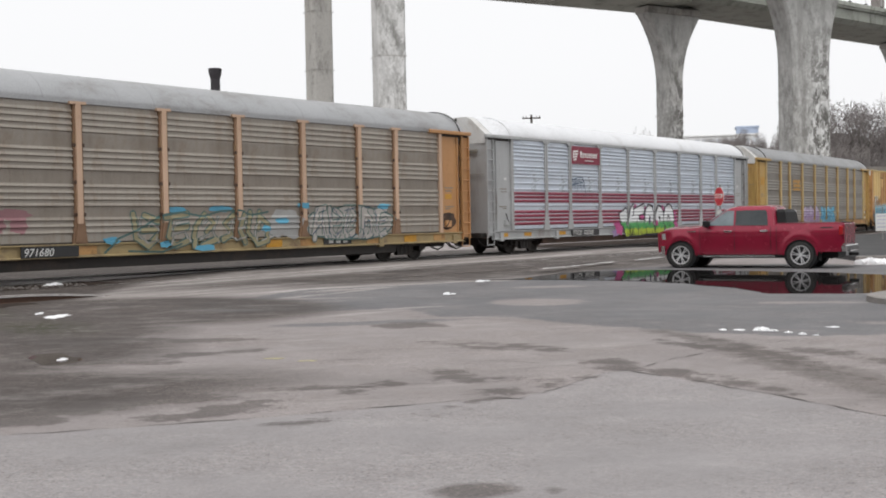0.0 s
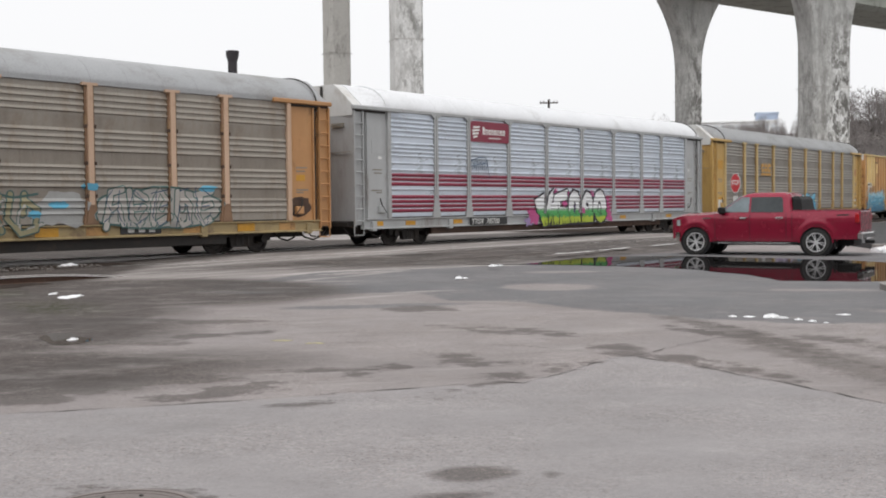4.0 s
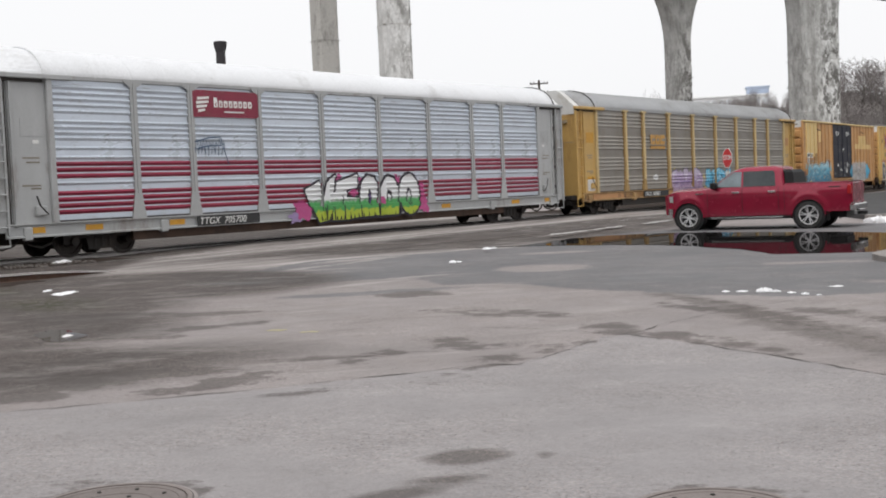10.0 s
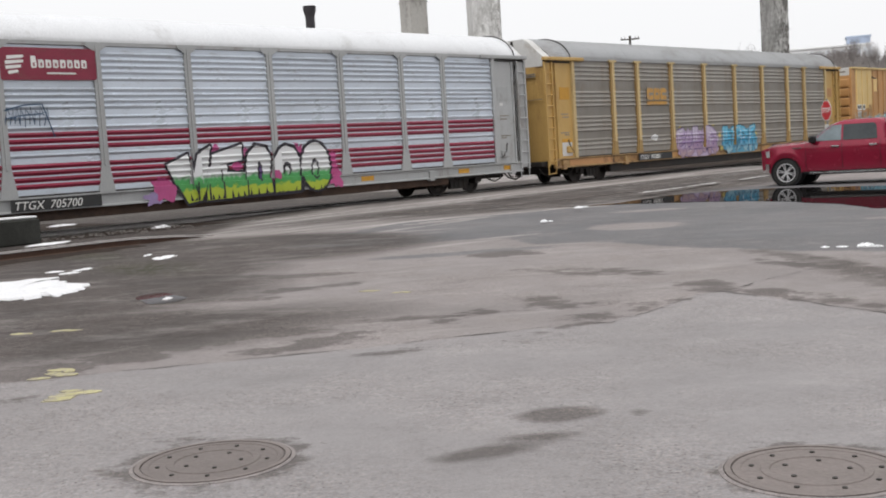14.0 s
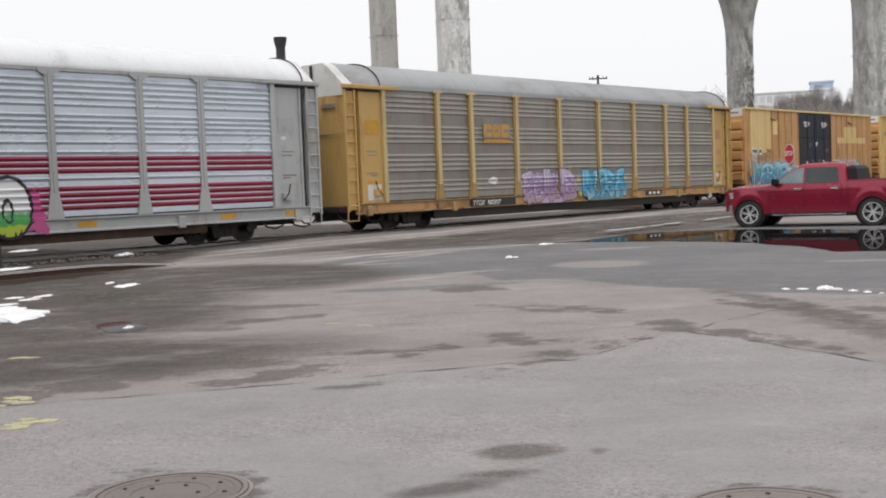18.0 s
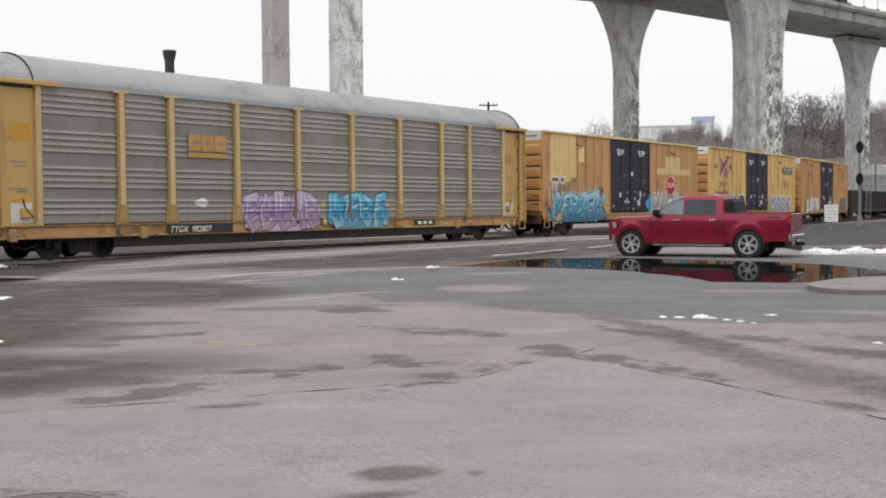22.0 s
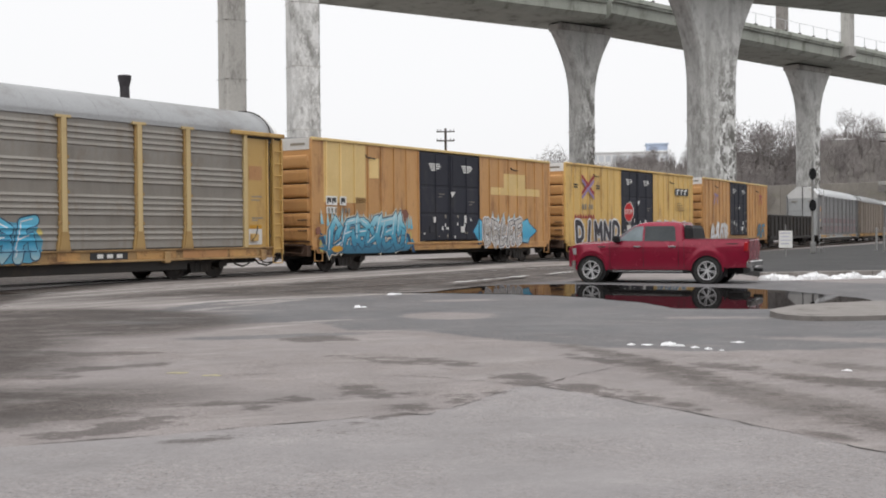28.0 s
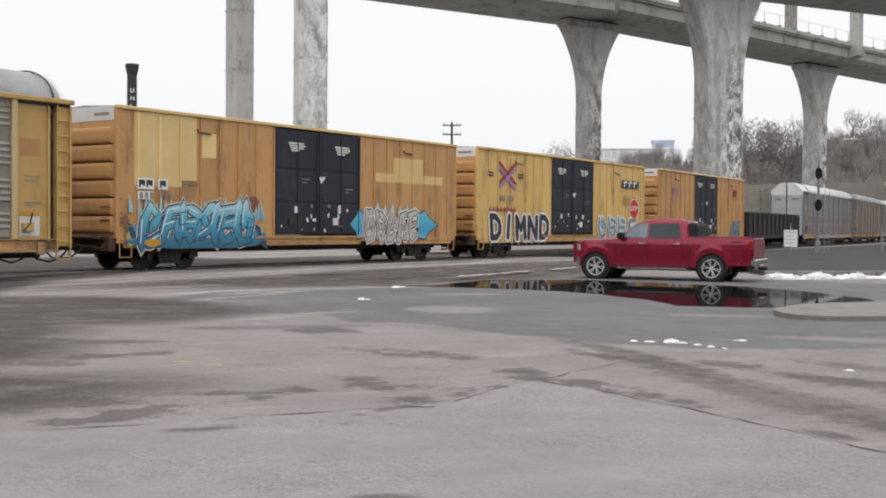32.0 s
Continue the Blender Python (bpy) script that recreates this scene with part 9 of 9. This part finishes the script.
def utility_pole(x, y, top, arms, label, wide=1.2, material=None):
    t = thing("utility_pole", label, "utility pole", facing(x, y, -0.1))
    part("pole", Shape().tube((0, 0, 0), (0, 0, top), 0.17, 0.11, 10), material or wood_pole, t)
    for k in range(arms):
        z = top - 0.4 - k * 0.9
        arm = part("crossarm", Shape().chamfer(-wide, wide, -0.13, -0.02, z, z + 0.12, 0.01), wood_pole, t)
        for q in (-0.9, -0.55, 0.55, 0.9):
            part("insulator", Shape().tube((q * wide, -0.07, z + 0.12), (q * wide, -0.07, z + 0.3), 0.05, 0.03, 6), galv_post, arm)
    return t


utility_pole(10.05, 110.0, 11.9, 2, "dark wooden utility pole with two crossarms", 0.9)
utility_pole(56.97, 112.0, 12.0, 2, "dark wooden utility pole with crossarms beside the lot", 1.2)
utility_pole(46.75, 88.0, 10.5, 0, "bare dark wooden pole beside the lot")
utility_pole(50.4, 96.0, 7.9, 0, "bare pale lamp post", 1.0, galv_post)
utility_pole(70.5, 130.0, 10.9, 0, "bare pale lamp post", 1.0, galv_post)
for x, y in ((35.05, 70.0), (36.5, 74.0), (37.9, 68.0)):
    b = thing("bollard", "short grey steel bollard at the lot's edge", "bollard", pose(x, y, 0.0), group="bollards")
    part("tube", Shape().tube((0, 0, 0), (0, 0, 1.5), 0.08, 0.08, 10), galv_post, b)
    part("cap", Shape().tube((0, 0, 1.5), (0, 0, 1.56), 0.085, 0.04, 10), galv_post, b)


def chimney(x, y):
    t = thing("smokestack", "dark brick smokestack with a flared top and white letters", "chimney", facing(x, y, -0.1))
    n = 20
    ring = lambda r, z: [(r * math.cos(2 * math.pi * i / n), r * math.sin(2 * math.pi * i / n), z) for i in range(n)]
    dark = mat("sooty_brick", (0.045, 0.04, 0.045), (0.028, 0.026, 0.03), 0.8, 0, 2, 0.7, 0.3, 12)
    part("shaft", Shape().loft([ring(0.40, 0), ring(0.33, 12.0)]), dark, t, smooth=True)
    part("crown", Shape().loft([ring(0.33, 12.0), ring(0.45, 12.45), ring(0.47, 12.75), ring(0.43, 12.77), ring(0.3, 12.5)]), dark, t, smooth=True)
    for z in (3.2, 6.4, 9.6):
        part("band", Shape().loft([ring(0.415, z), ring(0.415, z + 0.12)]), dark, t)
    for k, ch in enumerate("UNI"):
        lettering("lettering", ch, 0.42, white_mark, t, pose(-0.13, -0.385, 10.75 - k * 0.55, 90, 0, 0), "white painted letter", 0.01, 0.01)
    return t


chimney(-15.25, 80.0)

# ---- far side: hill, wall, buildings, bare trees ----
# Brush colour, lifted somewhat in place of haze over the hill.
brush = mat("hazed_winter_brush", (0.135, 0.122, 0.108), (0.088, 0.08, 0.071), 0.95, 0, 0.12, 0.9, 0.8, 3, 1, (0.2, 0.19, 0.165), 0.3, 0.3)


def hill():
    s = Shape()
    azs = [3 + i * 1.0 for i in range(68)]
    rs = [170, 195, 215, 235, 260, 290, 330, 380, 450]
    for r in rs:
        for a in azs:
            up = min(max((r - 190) / 140, 0), 1)
            crest = 12.5 + 12.5 * min(max((a - 8) / 12, 0), 1) + 2.2 * math.sin(a * 0.55) + 1.3 * math.sin(a * 1.3 + 1)
            z = -1.0 + up * up * (3 - 2 * up) * crest + 0.8 * noise.noise(Vector((a * 0.7, r * 0.03, 1))) * up
            s.v.append((r * math.sin(radians(a)), r * math.cos(radians(a)), z))
    w = len(azs)
    s.f = [(j * w + i, j * w + i + 1, (j + 1) * w + i + 1, (j + 1) * w + i) for j in range(len(rs) - 1) for i in range(w - 1)]
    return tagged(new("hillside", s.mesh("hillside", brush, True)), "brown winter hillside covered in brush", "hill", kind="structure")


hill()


def far_point(az, r, z=0.0):
    return (r * math.sin(radians(az)), r * math.cos(radians(az)), z)


bank_m = mat("tan_bank", (0.27, 0.25, 0.225), (0.18, 0.165, 0.145), 0.9, 0, 0.4, 0.8, 0.3, 6, 1, (0.16, 0.15, 0.11), 0.3, 0.3)
wall_t = thing("retaining_wall", "pale concrete retaining wall and bank below the hill", "wall", kind="structure")
for k in range(16):
    a0, a1 = 19.5 + k * 1.2, 20.68 + k * 1.2
    p, q = far_point(a0, 226), far_point(a1, 226)
    turn = math.degrees(math.atan2(q[1] - p[1], q[0] - p[0]))
    part("wall_panel", Shape().chamfer(0, 4.72, 0, 0.5, 0, 10.6 + 0.06 * k, 0.06), bank_m, wall_t, m=pose(p[0], p[1], -0.5, 0, 0, turn))
over = thing("road_overpass", "low grey concrete road overpass", "bridge", pose(98.0, 179.1, 0, 0, 0, 14))
for z0, z1, d in ((7.9, 9.0, 0.0), (9.1, 9.75, 0.5)):
    part("girder" if d == 0 else "parapet", Shape().chamfer(-4, 60, -d - 0.5, 8, z0, z1, 0.06), concrete if d else kerb_stone, over)
for x in (0.0, 18.0, 36.0, 54.0):
    part("column", Shape().chamfer(x - 0.6, x + 0.6, 2, 6, -0.5, 7.9, 0.1), kerb_stone, over)


def far_building(x, y, z, w, d, h, wall_m, roof_m2, label, rows, cols, turn):
    t = thing("building", label, "building", pose(x, y, z, 0, 0, turn))
    part("wall", Shape().chamfer(-w / 2, w / 2, -d / 2, d / 2, -9, h, 0.05), wall_m, t)
    part("roof", Shape().chamfer(-w / 2 - 0.3, w / 2 + 0.3, -d / 2 - 0.3, d / 2 + 0.3, h, h + 0.5, 0.05), roof_m2, t)
    win = Shape().box(-w / cols * 0.36, w / cols * 0.36, -0.06, 0.03, 0, h / rows * 0.5).mesh("window", blue_pane if wall_m is far_blue else far_glass)
    for r in range(rows):
        for c in range(cols):
            part("window", win, None, t, m=pose(-w / 2 + (c + 0.5) * w / cols, -d / 2, (r + 0.3) * h / rows))
    return t


# Far windows and blue cladding are paled, with distance haze in their colours.
far_glass = mat("hazed_window", (0.62, 0.64, 0.67), (0.56, 0.58, 0.61), 0.7, 0, 1, 0.5, 0)
far_wall = mat("far_pale_wall", (0.84, 0.84, 0.845), (0.78, 0.78, 0.78), 0.7)
blue_pane = mat("hazed_blue_window", (0.35, 0.41, 0.52), (0.31, 0.37, 0.48), 0.7, 0, 1, 0.5, 0)
far_blue = mat("hazed_blue_cladding", (0.40, 0.46, 0.57), (0.36, 0.42, 0.53), 0.5, 0, 1, 0.4, 0)
far_building(88.0, 352.0, 22.3, 30.0, 14.0, 4.0, far_wall, far_wall, "long pale building with a white roof on the hill", 1, 14, -14)
far_building(102.2, 358.0, 22.4, 6.8, 8.0, 7.2, far_blue, far_blue, "blue-grey glazed office block on the hill", 3, 6, -14)
far_building(118.0, 330.0, 16.0, 12.0, 9.0, 5.0, far_wall, roof_grey, "small pale house among bare trees", 2, 5, -18)

dark_slate = mat("dark_slate", (0.075, 0.078, 0.09), (0.055, 0.057, 0.067), 0.7, 0, 1, 0.6, 0.2, 6)


def spired_house(x, y, z):
    """A dark house with a pointed corner tower, half hidden by trees."""
    t = thing("house", "dark house with a pointed corner tower on the hill", "house", facing(x, y, z))
    part("wall", Shape().chamfer(-0.5, 6.0, -2.5, 2.5, -6.0, 0.4, 0.05), far_wall, t)
    part("roof", Shape().loft([[(-0.8, -2.9, 0.4), (6.3, -2.9, 0.4), (6.3, 2.9, 0.4), (-0.8, 2.9, 0.4)], [(0.4, -0.1, 2.6), (5.2, -0.1, 2.6), (5.2, 0.1, 2.6), (0.4, 0.1, 2.6)]]), dark_slate, t)
    part("tower", Shape().chamfer(-1.5, 1.5, -4.2, -1.4, -6.0, 1.6, 0.05), dark_slate, t)
    part("spire", Shape().loft([[(-1.8, -4.5, 1.6), (1.8, -4.5, 1.6), (1.8, -1.1, 1.6), (-1.8, -1.1, 1.6)], [(-0.08, -2.88, 5.6), (0.08, -2.88, 5.6), (0.08, -2.72, 5.6), (-0.08, -2.72, 5.6)]]), dark_slate, t)
    for k in range(3):
        part("window", Shape().box(2.0 + k * 1.3, 2.8 + k * 1.3, -2.54, -2.5, -1.9, -0.5), far_glass, t)
    return t


spired_house(166.4, 310.0, 25.5)

# Bark and twigs are lightened: distance haze is put into their colour.
bark = mat("hazed_bark", (0.15, 0.132, 0.124), (0.105, 0.092, 0.086), 0.95, 0, 4, 0.7, 0.2)
twig_m = mat("hazed_twigs", (0.245, 0.222, 0.216), (0.175, 0.157, 0.152), 0.95, 0, 4, 0.7, 0.0)


def bare_tree_meshes(seed, h, wide=0.36, low=0.16):
    """A leafless tree: branches reach out, each from the nearest older one, to fill an uneven rounded crown."""
    rng = np.random.default_rng(seed)
    trunk, twigs = Shape(), Shape()
    lean = rng.uniform(-0.05, 0.05, 2)
    knots = [np.array((lean[0] * z, lean[1] * z, z)) for z in np.linspace(0, h * 0.3, 5)]
    parent, reach = [0, 0, 1, 2, 3], [0.0, 0.1 * h, 0.15 * h, 0.2 * h, 0.25 * h]
    cloud = []
    lobes = [(np.array((rng.uniform(-0.2, 0.2), rng.uniform(-0.2, 0.2), rng.uniform(0.38, 0.78))) * h, rng.uniform(0.14, 0.24) * h) for _ in range(7)]
    while len(cloud) < 620:
        q = np.array((rng.uniform(-wide, wide), rng.uniform(-wide, wide), rng.uniform(low, 1.0))) * h
        mid = (low + 1.0) / 2
        u = math.hypot(q[0], q[1]) / (wide * h), (q[2] / h - mid) / (1.0 - mid)
        if u[0] ** 2 + u[1] ** 2 < 1 and (any(np.linalg.norm(q - a) < r for a, r in lobes) or rng.random() < 0.18):
            cloud.append(q)
    cloud.sort(key=lambda q: float(np.linalg.norm(q - np.array((0, 0, h * 0.28)))))
    for q in cloud:
        k = np.array(knots[2:])
        cost = np.linalg.norm(k - q, axis=1) + 0.35 * np.array(reach[2:]) + np.where(k[:, 2] > q[2] + 0.04 * h, 0.3 * h, 0.0)
        i = int(np.argmin(cost)) + 2
        parent.append(i)
        reach.append(reach[i] + float(np.linalg.norm(knots[i] - q)))
        knots.append(q)
    load = [0] * len(knots)
    for i in range(len(knots) - 1, 0, -1):
        load[i] += 1
        load[parent[i]] += load[i]
    for i in range(1, len(knots)):
        p, q = Vector(knots[parent[i]]), Vector(knots[i])
        r = max(0.0105 * load[i] ** 0.5, 0.029) * h / 11
        sag = Vector(rng.normal(0, 0.05, 3)) * (q - p).length
        mid = (p + q) / 2 + sag
        s_ = trunk if load[i] > 60 else twigs
        s_.tube(p, mid, r * 1.12, r, 5 if load[i] > 60 else 3)
        s_.tube(mid, q, r, r * 0.8, 5 if load[i] > 60 else 3)
        if load[i] <= 2:
            d = (q - p).normalized()
            for _ in range(4):
                to = (d + Vector(rng.normal(0, 0.55, 3)) + Vector((0, 0, 0.15))).normalized() * h * rng.uniform(0.035, 0.075)
                b = len(twigs.v)
                o = to.orthogonal().normalized() * 0.02
                a = p.lerp(q, rng.uniform(0.4, 1.0))
                twigs.v += [tuple(a - o), tuple(a + o), tuple(a + to)]
                twigs.f.append((b, b + 1, b + 2))
    return trunk.mesh("trunk", bark), twigs.mesh("crown", twig_m)


TREES = [bare_tree_meshes(sd, 11.0, wide_) for sd, wide_ in ((3, 0.36), (8, 0.42), (14, 0.30), (21, 0.38), (30, 0.33))]


def hill_height(az, r):
    up = min(max((r - 190) / 140, 0), 1)
    crest = 12.5 + 12.5 * min(max((az - 8) / 12, 0), 1) + 2.2 * math.sin(az * 0.55) + 1.3 * math.sin(az * 1.3 + 1)
    return -1.0 + up * up * (3 - 2 * up) * crest


rnd = random.Random(77)
spots = [(9.3, 330, 0.8), (10.1, 335, 1.1), (10.75, 330, 1.3), (11.4, 335, 0.9), (16.6, 300, 0.4), (17.4, 320, 0.5), (15.7, 290, 0.3)]
spots += [(11.8 + k * 0.42 + rnd.uniform(-0.2, 0.2), rnd.uniform(285, 315), rnd.uniform(0.3, 0.5)) for k in range(15)]
spots += [(18.0 + k * 0.42 + rnd.uniform(-0.2, 0.2), rnd.uniform(262, 320), rnd.uniform(0.85, 1.2)) for k in range(42)]
spots += [(17.6 + k * 0.39 + rnd.uniform(-0.2, 0.2), rnd.uniform(240, 300), rnd.uniform(0.6, 0.9)) for k in range(44)]
spots += [(17.0 + k * 0.62 + rnd.uniform(-0.4, 0.4), rnd.uniform(225, 262), rnd.uniform(0.5, 0.8)) for k in range(26)]
for k, (az, r, sc) in enumerate(spots):
    sc *= 1.15 if 19.6 < az < 22.2 else 0.62 if 23.3 < az < 24.9 or az > 27.6 else 0.8 if az >= 24.9 else 1.0
    tr_, cr_ = TREES[k % 5]
    p = far_point(az, r, hill_height(az, r) - 0.4)
    t = thing("bare_tree", "leafless winter tree with fine grey twigs on the hillside", "tree", pose(*p, 0, 0, rnd.uniform(0, 360)), group="bare trees on the hill")
    t.scale = (sc, sc, sc)
    part("trunk", tr_, None, t)
    part("crown", cr_, None, t)
small = thing("bare_tree", "small bare tree before the retaining wall", "tree", pose(*far_point(25.2, 205, -0.3)), group="bare trees on the hill")
small.scale = (0.85, 0.85, 0.85)
part("trunk", TREES[1][0], None, small)
part("crown", TREES[1][1], None, small)


def thicket(count, a0, a1, r0, r1, tall, seed, label, lift=None):
    """Undergrowth along the slope, as one mass of thin stems."""
    rnd_ = random.Random(seed)
    s = Shape()
    for k in range(count):
        az = rnd_.uniform(a0, a1)
        r = rnd_.uniform(r0, r1)
        p = Vector(far_point(az, r, hill_height(az, r) - 0.3 if lift is None else lift))
        hgt = rnd_.uniform(0.25, 1.0) * tall * (0.7 + 0.6 * abs(noise.noise(Vector((az * 0.8, r * 0.05, 2)))))
        q = p + Vector((rnd_.uniform(-1.6, 1.6), rnd_.uniform(-0.9, 0.9), hgt))
        w = rnd_.uniform(0.05, 0.14)
        b = len(s.v)
        s.v += [tuple(p + Vector((-w, 0, 0))), tuple(p + Vector((w, 0, 0))), tuple(q)]
        s.f.append((b, b + 1, b + 2))
    me = bpy.data.meshes.new("thicket")
    me.from_pydata(s.v, [], s.f)
    me.materials.append(twig_m)
    return tagged(new("thicket", me), label, "bushes", kind="stuff")


thicket(20000, 11, 58, 228, 330, 3.6, 9, "dense leafless undergrowth on the hillside")
thicket(5000, 20, 41, 212, 225, 7.5, 10, "tangled bare brush before the retaining wall", -0.5)



motions()
